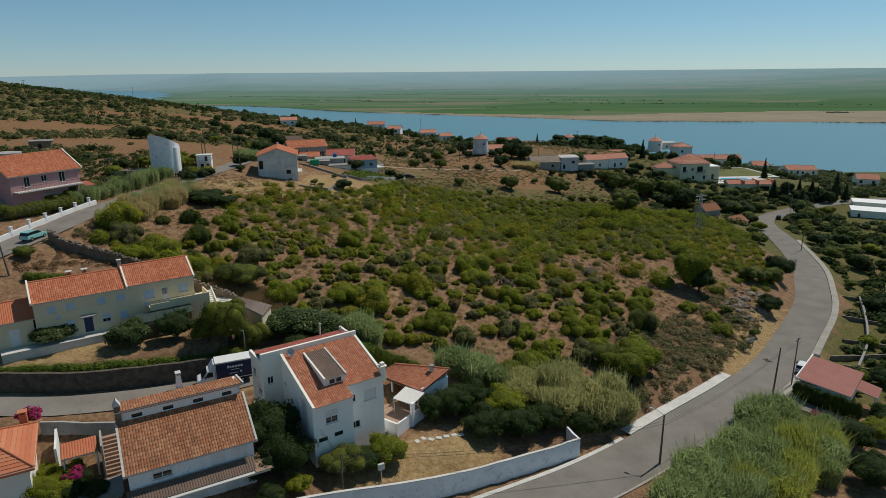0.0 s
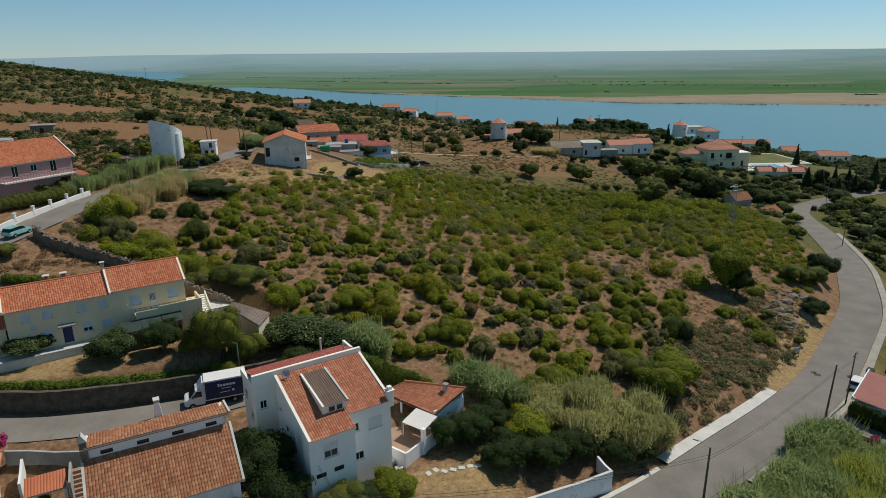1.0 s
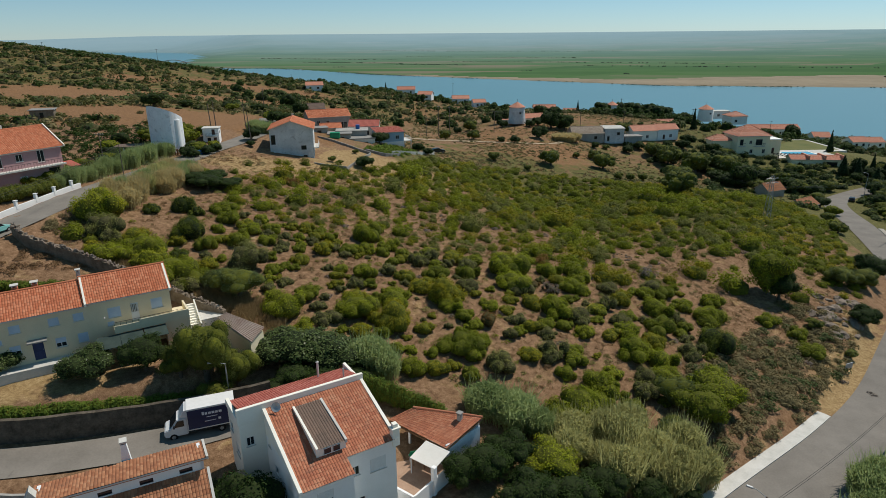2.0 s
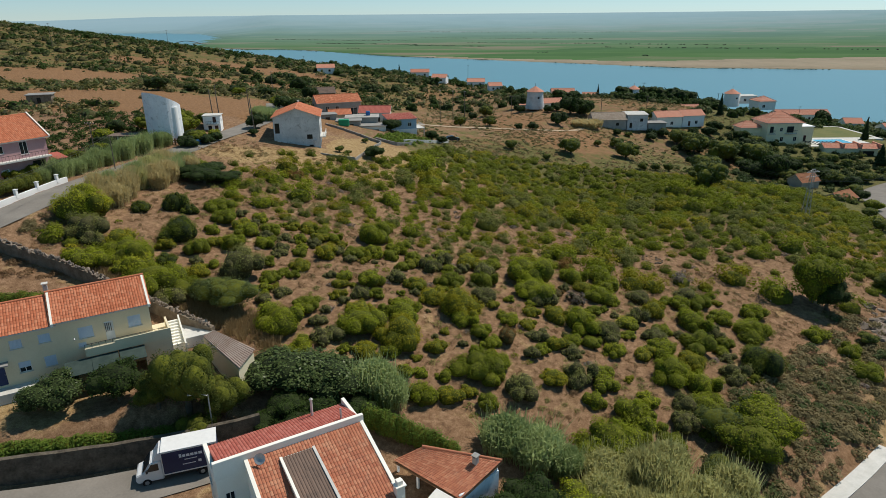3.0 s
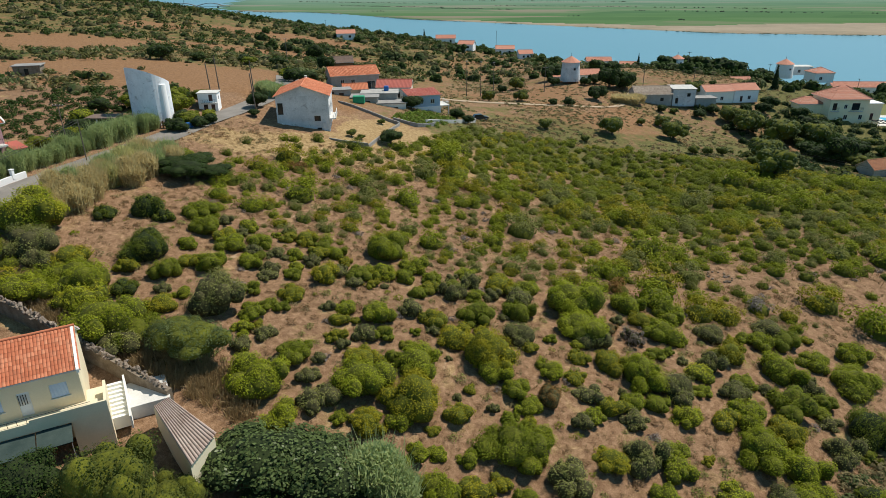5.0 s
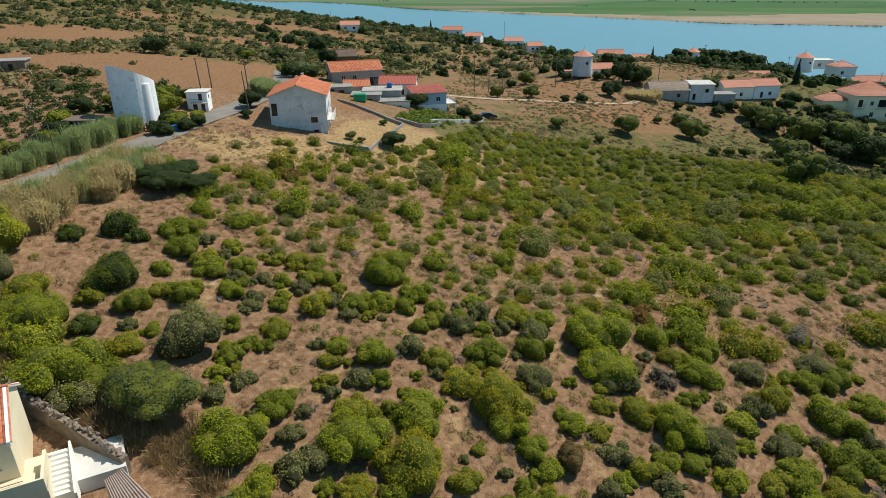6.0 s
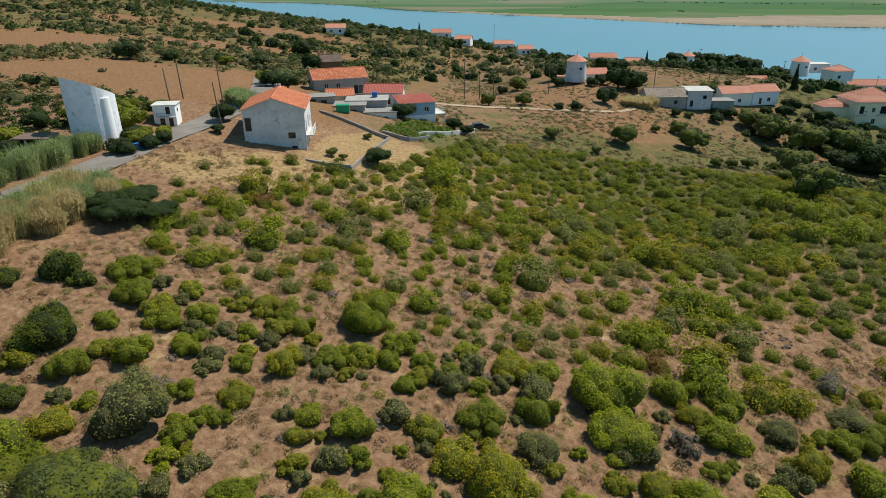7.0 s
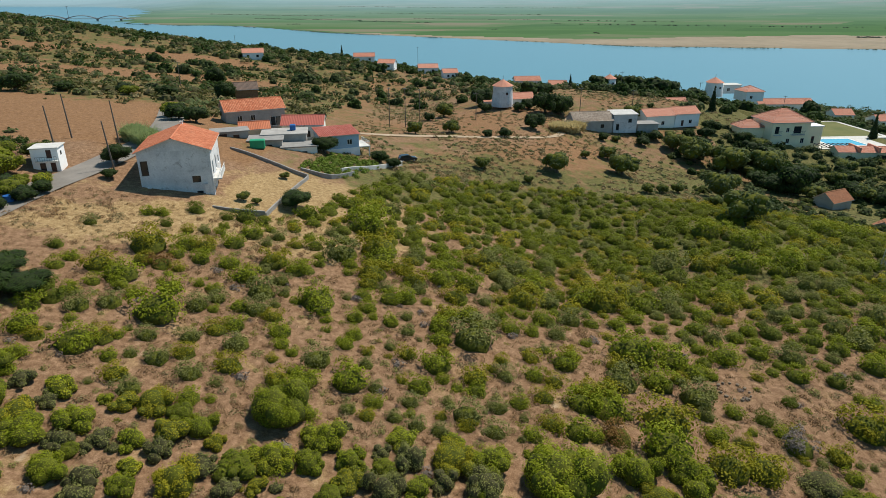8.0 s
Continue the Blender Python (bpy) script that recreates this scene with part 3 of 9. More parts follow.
def bank_y(x):
    """How far off the river's far bank runs, along the plan."""
    p = np.array(FAR_BANK[::-1], float)
    return np.interp(x, p[:, 0], p[:, 1])


def plain_rise(x, y):
    """The far plain is bent up to fit the horizon in the camera's view."""
    return 106 * np.clip((np.hypot(x, y) - 2300) / 2450, 0, 1) ** 2.5


# open fields of the far slope: middle, half length, half width, turn
HILL_FIELDS = [(-84, 213, 26, 26, 20), (-132, 218, 34, 20, 35), (-180, 285, 38, 26, 30), (-125, 384, 38, 9, -4), (-115, 330, 45, 10, 12), (-190, 366, 14, 8, 0)]
# ground material: bare reddish soil, straw, green herbs and litter, by patches
gm, nt, bsdf, co = blank("dry_hillside_ground", 0.95, 0, 0.15)
att = nt.nodes.new("ShaderNodeAttribute")
att.attribute_name = "cover"
sep = nt.nodes.new("ShaderNodeSeparateColor")
nt.links.new(att.outputs["Color"], sep.inputs["Color"])
n_big, n_mid, n_fine, n_grit = tex_noise(nt, co, 0.035, 5, 0.6), tex_noise(nt, co, 0.22, 6, 0.65, 0.4), tex_noise(nt, co, 1.6, 7, 0.7), tex_noise(nt, co, 9.0, 5, 0.75)
soil = ramp(nt, maths(nt, "ADD", maths(nt, "MULTIPLY", n_fine, 0.55), maths(nt, "MULTIPLY", n_grit, 0.45)), [(0.36, (0.098, 0.054, 0.028)), (0.5, (0.222, 0.130, 0.072)), (0.64, (0.385, 0.246, 0.150))])
straw = ramp(nt, maths(nt, "ADD", maths(nt, "MULTIPLY", n_fine, 0.5), maths(nt, "MULTIPLY", n_grit, 0.5)), [(0.36, (0.15, 0.09, 0.04)), (0.5, (0.32, 0.215, 0.10)), (0.64, (0.50, 0.37, 0.20))])
green = ramp(nt, maths(nt, "ADD", maths(nt, "MULTIPLY", n_fine, 0.5), maths(nt, "MULTIPLY", n_grit, 0.5)), [(0.37, (0.040, 0.042, 0.013)), (0.5, (0.105, 0.102, 0.030)), (0.63, (0.23, 0.185, 0.075))])
pale = ramp(nt, n_fine, [(0.35, (0.40, 0.30, 0.20)), (0.65, (0.56, 0.44, 0.31))])
f_straw = ramp(nt, maths(nt, "ADD", n_mid, maths(nt, "SUBTRACT", sep.outputs["Red"], 0.5)), [(0.43, (0, 0, 0)), (0.57, (1, 1, 1))])
f_green = ramp(nt, maths(nt, "ADD", maths(nt, "ADD", maths(nt, "MULTIPLY", n_mid, 0.6), maths(nt, "MULTIPLY", n_fine, 0.4)), maths(nt, "SUBTRACT", sep.outputs["Green"], 0.5)), [(0.48, (0, 0, 0)), (0.58, (1, 1, 1))])
f_pale = ramp(nt, maths(nt, "ADD", n_mid, maths(nt, "SUBTRACT", sep.outputs["Blue"], 0.5)), [(0.55, (0, 0, 0)), (0.7, (1, 1, 1))])
col = mix(nt, f_straw, soil, straw)
col = mix(nt, f_pale, col, pale)
rust = ramp(nt, maths(nt, "ADD", maths(nt, "MULTIPLY", n_fine, 0.55), maths(nt, "MULTIPLY", n_grit, 0.45)), [(0.36, (0.115, 0.058, 0.026)), (0.5, (0.225, 0.122, 0.058)), (0.64, (0.35, 0.205, 0.105))])
f_rust = ramp(nt, maths(nt, "ADD", n_big, maths(nt, "SUBTRACT", att.outputs["Alpha"], 0.5)), [(0.44, (0, 0, 0)), (0.58, (1, 1, 1))])
col = mix(nt, f_rust, col, rust)
col = mix(nt, f_green, col, green)
nt.links.new(col, bsdf.inputs["Base Color"])
bumped(nt, bsdf, maths(nt, "ADD", n_fine, n_grit), 0.6, 0.12)


def bump_at(x, y, cx, cy, rx, ry, turn=0.0):
    c, s = math.cos(radians(turn)), math.sin(radians(turn))
    u, v = ((x - cx) * c + (y - cy) * s) / rx, ((y - cy) * c - (x - cx) * s) / ry
    return np.exp(-(u * u + v * v) ** 2)


FOOTPATHS = [
    [(14.7, 170.9), (10.6, 155.5), (11.1, 141.4), (12.5, 135.5), (6.4, 126.6), (2.2, 122.2), (1.0, 116.1), (-4.1, 112.6)],
    [(-19.2, 157.8), (-20.7, 148.1), (-21.6, 138.8), (-19.1, 132.2), (-16.5, 123.9)],
    [(-37.7, 146.9), (-32.3, 142.9), (-34.8, 131.5), (-32.1, 123.8), (-31.4, 117.8), (-25.9, 111.7)],
    [(-32.8, 126.0), (-32.5, 123.8), (-31.4, 122.2), (-27.4, 121.8)],
    [(-24.5, 120.9), (-23.2, 115.4), (-24.6, 113.8), (-26.8, 111.3)],
    [(-22.4, 115.3), (-19.8, 115.1), (-16.9, 116.5)],
    [(-33.6, 150.7), (-32.4, 145.0), (-33.8, 141.4), (-37.0, 139.0)],
    [(1.6, 123.2), (1.3, 117.2), (-2.7, 113.8), (-8.3, 113.1), (-11.5, 110.0), (-12.3, 105.6), (-14.3, 100.9), (-17.9, 98.9)],
    [(10.4, 132.1), (8.0, 128.6), (6.3, 125.4)],
    [(-36.7, 132.4), (-34.8, 129.0), (-33.1, 126.1)],
    [(-42.3, 132.4), (-41.0, 126.8), (-38.8, 121.7), (-36.2, 116.5), (-34.5, 108.1)],
    [(-9.1, 99.9), (-8.3, 97.2), (-8.5, 94.6)],
    [(-28.4, 96.7), (-28.4, 94.8), (-26.7, 94.3)],
]


def build_ground():
    xs, ys = graded((-100, 150), 1.25, (-5200, 5200), 1.10), graded((36, 310), 1.25, (-1500, 900), 1.13)
    ys = np.unique(np.r_[ys[ys < 960], np.arange(970, 2300, 22), np.arange(2300, 5600, 70)])
    X, Y = [a.ravel() for a in np.meshgrid(xs, ys)]
    Z = ground_z(X, Y)
    over = Y > bank_y(X)
    beyond = np.maximum(Y - bank_y(X), 0)
    sink = np.clip((Y - 760) / 260, 0, 1) * 75
    Z = np.where(over, np.minimum(WATER + 1.2, WATER - 6 + beyond * 0.2) + plain_rise(X, Y) * np.clip(beyond / 900, 0, 1), Z - sink)
    rng = np.random.default_rng(5)
    calm = (Y < 320) & (abs(X) < 200)
    Z = Z + np.where(calm, rng.normal(0, 0.05, len(Z)), 0)
    nx = len(xs)
    k = np.arange(len(X)).reshape(len(ys), nx)
    faces = np.stack([k[:-1, :-1], k[:-1, 1:], k[1:, 1:], k[1:, :-1]], -1).reshape(-1, 4)
    me = bpy.data.meshes.new("ground")
    me.vertices.add(len(X))
    me.vertices.foreach_set("co", np.c_[X, Y, Z].ravel())
    me.loops.add(faces.size)
    me.loops.foreach_set("vertex_index", faces.ravel())
    me.polygons.add(len(faces))
    me.polygons.foreach_set("loop_start", np.arange(0, faces.size, 4))
    me.update(calc_edges=True)
    me.polygons.foreach_set("use_smooth", [True] * len(faces))
    # what covers the ground: straw, green herbs, pale bare earth
    straw_f = 0.36 + 0.04 * np.clip((Y - 185) / 20, 0, 1) * (X > -30) - 0.14 * (X < -40) * (Y > 185) + 0.4 * bump_at(X, Y, -33, 172, 5, 10) + 0.4 * bump_at(X, Y, -22, 168, 14, 16, -20) + 0.35 * bump_at(X, Y, -42, 153, 16, 7, 20) + 0.3 * bump_at(X, Y, 60, 104, 8, 22, -40) + 0.3 * bump_at(X, Y, -48, 72, 14, 5, 33) + 0.25 * bump_at(X, Y, -1, 63, 12, 5, 27)
    green_f = 0.30 + 0.10 * bump_at(X, Y, 35, 205, 45, 30, -15) + 0.14 * bump_at(X, Y, 60, 235, 25, 20) + 0.22 * bump_at(X, Y, -10, 190, 22, 12) + 0.25 * bump_at(X, Y, 60, 175, 50, 30) + 0.25 * (X > 88) + 0.34 * bump_at(X, Y, 80, 104, 14, 30, -38) + 0.20 * np.clip((Y - 178) / 25, 0, 1) - 0.3 * bump_at(X, Y, -33, 172, 6, 11) + 0.06 * (X < -40) * (Y > 228) - 0.4 * np.max([bump_at(X, Y, *f) for f in HILL_FIELDS], axis=0) + 0.13 * bump_at(X, Y, 27, 118, 14, 16) - 0.12 * bump_at(X, Y, 5, 282, 30, 18, 10) - 0.10 * bump_at(X, Y, 30, 245, 30, 16, -20)
    pale_f = 0.12 + 0.42 * bump_at(X, Y, -132, 216, 36, 20, 35) + 0.2 * bump_at(X, Y, -70, 150, 4, 10)
    # trodden paths across the field
    near = (X > -48) & (X < 25) & (Y > 90) & (Y < 180)
    d = np.full(len(X), 99.0)
    for path in FOOTPATHS:
        p = resample(path, 1.0)
        d[near] = np.minimum(d[near], np.hypot(X[near, None] - p[None, :, 0], Y[near, None] - p[None, :, 1]).min(1))
    trodden = np.exp(-((d / 0.95) ** 2)) * (0.75 + 0.25 * np.sin(1.3 * X + 0.7 * Y))
    pale_f = pale_f + 0.44 * trodden
    green_f = green_f - 0.3 * trodden
    rusty_f = 0.32 + 0.45 * (X < -38) * np.clip((Y - 180) / 12, 0, 1) + 0.22 * (X > -38) * np.clip((Y - 195) / 20, 0, 1)
    cover = me.color_attributes.new("cover", "FLOAT_COLOR", "POINT")
    cover.data.foreach_set("color", np.c_[straw_f, green_f, pale_f, rusty_f].ravel().astype(np.float32))
    # far side of the river gets its own material
    plain = np.where(Y[faces].mean(1) > 1900, over[faces].any(1), over[faces].all(1))
    wave = beyond + 22 * np.sin(X * 0.008) + 10 * np.sin(X * 0.021 + 1.3)
    off, away = wave[faces].mean(1), np.hypot(X, Y)[faces].mean(1)
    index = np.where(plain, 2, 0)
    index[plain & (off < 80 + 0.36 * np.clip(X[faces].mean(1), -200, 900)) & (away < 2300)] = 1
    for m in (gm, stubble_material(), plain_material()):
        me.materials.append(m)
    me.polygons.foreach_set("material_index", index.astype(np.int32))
    return tagged(new("ground", me), "dry scrubby hillside and flat river plain beyond", "ground", kind="structure")


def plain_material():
    """The river plain: long strips of rice, pasture and stubble; distance haze is painted in."""
    m, t, b, c = blank("hazed_river_plain_fields", 1.0, 0, 0.0)
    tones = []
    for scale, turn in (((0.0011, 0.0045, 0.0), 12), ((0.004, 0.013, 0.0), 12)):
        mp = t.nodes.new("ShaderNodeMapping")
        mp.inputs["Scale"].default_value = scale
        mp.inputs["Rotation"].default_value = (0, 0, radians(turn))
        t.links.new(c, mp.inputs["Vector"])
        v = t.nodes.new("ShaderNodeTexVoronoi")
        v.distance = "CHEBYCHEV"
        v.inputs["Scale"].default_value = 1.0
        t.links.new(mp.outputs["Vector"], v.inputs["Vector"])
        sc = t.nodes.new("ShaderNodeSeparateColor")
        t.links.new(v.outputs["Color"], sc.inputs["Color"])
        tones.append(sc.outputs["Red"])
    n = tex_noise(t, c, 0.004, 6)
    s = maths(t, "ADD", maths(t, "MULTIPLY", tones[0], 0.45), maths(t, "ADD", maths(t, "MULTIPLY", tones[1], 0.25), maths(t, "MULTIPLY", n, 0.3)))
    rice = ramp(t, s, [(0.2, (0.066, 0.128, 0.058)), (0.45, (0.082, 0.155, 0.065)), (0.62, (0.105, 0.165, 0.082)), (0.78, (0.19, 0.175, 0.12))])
    # blue-grey that paints distance haze over the far fields
    haze_tint = ramp(t, s, [(0.2, (0.20, 0.305, 0.325)), (0.8, (0.23, 0.325, 0.335))])
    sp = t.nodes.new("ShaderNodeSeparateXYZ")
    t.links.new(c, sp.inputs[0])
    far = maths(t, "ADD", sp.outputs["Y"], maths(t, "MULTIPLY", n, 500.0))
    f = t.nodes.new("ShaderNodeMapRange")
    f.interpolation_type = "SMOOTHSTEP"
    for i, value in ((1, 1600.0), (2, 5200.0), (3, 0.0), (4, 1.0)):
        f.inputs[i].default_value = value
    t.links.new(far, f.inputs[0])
    # a second, bluer haze colour painted in towards the horizon
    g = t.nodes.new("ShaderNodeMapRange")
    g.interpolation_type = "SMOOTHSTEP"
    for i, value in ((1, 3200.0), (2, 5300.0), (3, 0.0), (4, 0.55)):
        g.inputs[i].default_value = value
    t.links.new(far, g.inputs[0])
    c = mix(t, f.outputs[0], rice, haze_tint)
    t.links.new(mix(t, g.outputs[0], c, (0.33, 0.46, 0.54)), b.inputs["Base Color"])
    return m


def stubble_material():
    return surface("pale_stubble_bank", (0.22, 0.18, 0.12), (0.31, 0.25, 0.175), 0.01, 0.08, 1.0, 0.1, 0.1, (0.19, 0.20, 0.10), 0.58)


ground = build_ground()

wm, wt, wb, wc = blank("river_water", 0.28, 0, 0.4)
wb.inputs["Base Color"].default_value = (0.095, 0.215, 0.25, 1)
bumped(wt, wb, tex_noise(wt, wc, 0.25, 4), 0.25, 0.3)
tagged(new("water", raw_mesh("water", [(-6000, 300, WATER), (6000, 300, WATER), (6000, 7000, WATER), (-6000, 7000, WATER)], [(0, 1, 2, 3)], wm)), "wide calm blue river below the hillside", "river", kind="structure")


def ribbon(line, lift, half, offset=0.0):
    """A strip that follows a line; cross-section level."""
    d = np.gradient(line[:, :2], axis=0)
    d /= np.linalg.norm(d, axis=1)[:, None]
    side = np.c_[d[:, 1], -d[:, 0]]
    L, R = line[:, :2] + side * (offset - half), line[:, :2] + side * (offset + half)
    C = line[:, :2] + side * offset
    verts = np.concatenate([np.c_[L, line[:, 2] + lift], np.c_[C, line[:, 2] + lift + 0.04 * min(half, 1)], np.c_[R, line[:, 2] + lift]])
    n = len(line)
    faces = [(j * n + i, (j + 1) * n + i, (j + 1) * n + i + 1, j * n + i + 1) for j in range(2) for i in range(n - 1)]
    return verts, faces


M["track"] = surface("dusty_dirt_track", (0.34, 0.25, 0.165), (0.46, 0.36, 0.25), 0.3, 4, 0.95, 0.4, 0.03)
LABELS = {"road_lower": "worn grey asphalt road curving down the hillside", "road_upper": "narrow bleached asphalt lane up the slope", "street": "sunlit pale asphalt lane between houses", "dirt_track": "dusty dirt track along a terrace"}
for road, line in LINES.items():
    v, f = ribbon(line, 0.05, ROADS[road][1] / 2)
    tagged(new(road, raw_mesh(road, v, [q[::-1] for q in f], M[ROADS[road][2]], True)), LABELS[road], "road", kind="structure")

# ---------------------------------------------------------------- houses
def white_house():
    h = thing("house", -13.8, 58.3, -6.0, 34.8, "tall white rendered house with faded clay tile roof and shed dormer", "house")
    W = M["plaster_offwhite"]
    z = 6.0  # local zero lies at the foot of the walls
    block(h, 4.6, 3.0, 0, 2.65 + z, M["plaster_white"], [("front", 1.4, 0.4 + z, 1.4, 1.6, "half"), ("front", 0.5, -1.5 + z, 1.0, 0.5, "vent"), ("front", 2.3, -1.4 + z, 1.0, 0.5, "vent")])
    block(h, 9.3, 6.9, 0, 3.15 + z, M["plaster_white"], [("front", 5.0, 1.0 + z, 0.8, 0.9, "pane"), ("front", 6.8, 0.7 + z, 1.5, 1.3, "shut"), ("front", 5.1, -2.3 + z, 1.1, 0.9, "pane"),
                                        ("left", 0.7, 2.4 + z, 0.7, 0.7, "pane"), ("left", 2.2, 0.5 + z, 0.8, 0.8, "pane"), ("left", 3.6, -0.6 + z, 1.3, 1.2, "shut")], y=1.6)
    block(h, 11.5, 4.0, 0, 4.7 + z, W, [("left", 0.6, 2.6 + z, 0.9, 0.9, "pane"), ("left", 2.0, 0.9 + z, 1.2, 1.2, "half"), ("left", 2.5, -2.0 + z, 1.2, 1.2, "shut"), ("front", 0.5, 2.4 + z, 0.7, 0.9, "pane")], x=-2.2, y=8.5)
    # side gables under the long front slope
    for x in (0.0, 9.05):
        y0 = 0.0 if x == 0 else 1.6
        part("gable", prism([(y0, 2.6 + z), (8.5, 2.6 + z), (8.5, 5.5 + z), (y0, 2.72 + z + 0.337 * y0)], "x", x + 0.003, x + 0.247), W, h)
    slope = 0.337
    for x0, x1, y0 in ((0.1, 4.65, -0.25), (4.65, 9.2, 1.35)):
        zf = 2.84 + z + slope * y0
        r = part("roof", tile_slope("roof", (x0, y0, zf), (x1 - x0, 0, 0), (0, 8.4 - y0, slope * (8.4 - y0)), M["tiles_white_house"]), M["tiles_white_house"], h)
        part("roof_board", prism([(y0, zf - 0.02), (8.4, 2.84 + z + slope * 8.4 - 0.02), (8.4, 2.7 + z + slope * 8.4), (y0, zf - 0.14)], "x", x0, x1), W, r)
    # raised white verges and the ridge wall
    for x, y0 in ((-0.1, -0.3), (9.15, 1.3)):
        part("verge", prism([(y0, 2.6 + z + slope * y0), (8.4, 5.45 + z), (8.4, 5.78 + z), (y0, 3.05 + z + slope * y0)], "x", x, x + 0.28), W, h)
    part("ridge_wall", boxes((-2.3, 9.5, 8.4, 8.72, 4.7 + z, 6.25 + z), (-2.3, -1.98, 8.72, 12.6, 4.6 + z, 5.3 + z), (9.2, 9.5, 8.72, 12.6, 4.6 + z, 5.5 + z), bevel=0.02), W, h)
    mono = part("roof", tile_slope("roof", (9.2, 12.6, 4.9 + z), (-11.2, 0, 0), (0, -3.85, 1.15), M["tiles_red"]), M["tiles_red"], h)
    part("roof_board", boxes((-1.95, 9.2, 8.75, 12.5, 4.65 + z, 4.72 + z)), W, mono)
    # shed dormer with old dark tiles
    d = part("dormer", prism([(2.2, 3.5 + z), (2.2, 4.45 + z), (7.6, 5.45 + z), (7.6, 5.3 + z)], "x", 2.35, 4.95), W, h, "white shed dormer with dark weathered tiles")
    part("dormer_roof", tile_slope("dormer_roof", (2.5, 2.0, 4.47 + z), (2.3, 0, 0), (0, 5.5, 1.02), M["roof_dark"], 0.24, 0.4), M["roof_dark"], d)
    part("verge", prism([(1.95, 4.3 + z), (7.5, 5.32 + z), (7.5, 5.62 + z), (1.95, 4.62 + z)], "x", 2.28, 2.48), W, d)
    part("verge", prism([(1.95, 4.3 + z), (7.5, 5.32 + z), (7.5, 5.62 + z), (1.95, 4.62 + z)], "x", 4.82, 5.02), M["concrete"], d)
    part("divider", prism([(2.6, 4.5 + z), (5.6, 5.05 + z), (5.6, 5.2 + z), (2.6, 4.66 + z)], "x", 3.62, 3.7), M["roof_dark"], d)
    for x in (3.0, 3.8):
        w = part("window", boxes((x, x + 0.6, 2.15, 2.19, 3.75 + z, 4.25 + z)), M["glass"], d)
        part("window_frame", boxes((x - 0.05, x, 2.12, 2.2, 3.7 + z, 4.3 + z), (x + 0.6, x + 0.65, 2.12, 2.2, 3.7 + z, 4.3 + z), (x, x + 0.6, 2.12, 2.2, 4.25 + z, 4.3 + z), (x, x + 0.6, 2.12, 2.2, 3.7 + z, 3.75 + z)), M["frame_white"], w)
    c = part("chimney", boxes((8.95, 9.6, 1.35, 2.0, 2.6 + z, 4.3 + z), (8.85, 9.7, 1.25, 2.1, 4.3 + z, 4.42 + z), (9.05, 9.5, 1.45, 1.9, 4.42 + z, 4.75 + z), bevel=0.02), W, h)
    part("flue", bars(((6.4, 12.0, 5.0 + z), (6.4, 12.0, 6.7 + z), 0.11), ((6.4, 12.0, 6.7 + z), (6.4, 12.0, 6.85 + z), 0.18, 0.02)), M["concrete"], h)
    part("flue", bars(((7.9, 9.2, 5.7 + z), (7.9, 9.2, 6.9 + z), 0.08)), M["galvanised"], h)
    dish = bmesh.new()
    bmesh.ops.create_cone(dish, cap_ends=False, segments=18, radius1=0.10, radius2=0.42, depth=0.10, matrix=pose(0.9, 7.6, 6.0 + z, 62, 0, -30))
    bmesh.ops.create_cone(dish, cap_ends=True, segments=18, radius1=0.10, radius2=0.10, depth=0.01, matrix=pose(0.9, 7.6, 6.0 + z, 62, 0, -30) @ pose(0, 0, -0.05))
    rod(dish, (0.9, 7.7, 5.3 + z), (0.9, 7.65, 5.95 + z), 0.03)
    part("satellite_dish", dish, M["galvanised"], h)
    # lean-to with a sheet roof by the gable
    l = part("lean_to", boxes((-3.6, -2.3, 5.2, 8.4, 0, 3.2 + z - 3)), W, h)
    part("lean_to_roof", tile_slope("lean_to_roof", (-2.25, 5.0, 3.35 + z - 3.1), (0, 3.6, 0), (-1.5, 0, -0.1), M["roof_brownflat"], 0.2, 0.8), M["roof_brownflat"], l)
    return h


def quad_slope(name, bl, br, tr, tl, material, col=0.24, row=0.4, high=0.05):
    """Curved tiles over a four-cornered slope that is not square."""
    bl, br, tr, tl = [np.array(p, float) for p in (bl, br, tr, tl)]
    nc, nr = round(np.linalg.norm(br - bl) / col), round(np.linalg.norm(tr - br) / row)
    verts, faces = [], []
    for r in range(nr):
        for c in range(nc):
            k = len(verts)
            for end, lift in ((r, 0.028), (r + 1.12, 0.0)):
                v = min(end / nr, 1.0)
                for u, h in zip((0.0, 0.2, 0.5, 0.8, 1.0), (0, 0.75, 1.0, 0.75, 0)):
                    q = (c + u) / nc
                    verts.append((bl + (br - bl) * q) * (1 - v) + (tl + (tr - tl) * q) * v + (0, 0, h * high + lift))
            faces += [(k + i, k + i + 1, k + i + 6, k + i + 5) for i in range(4)]
    return raw_mesh(name, verts, faces, material)


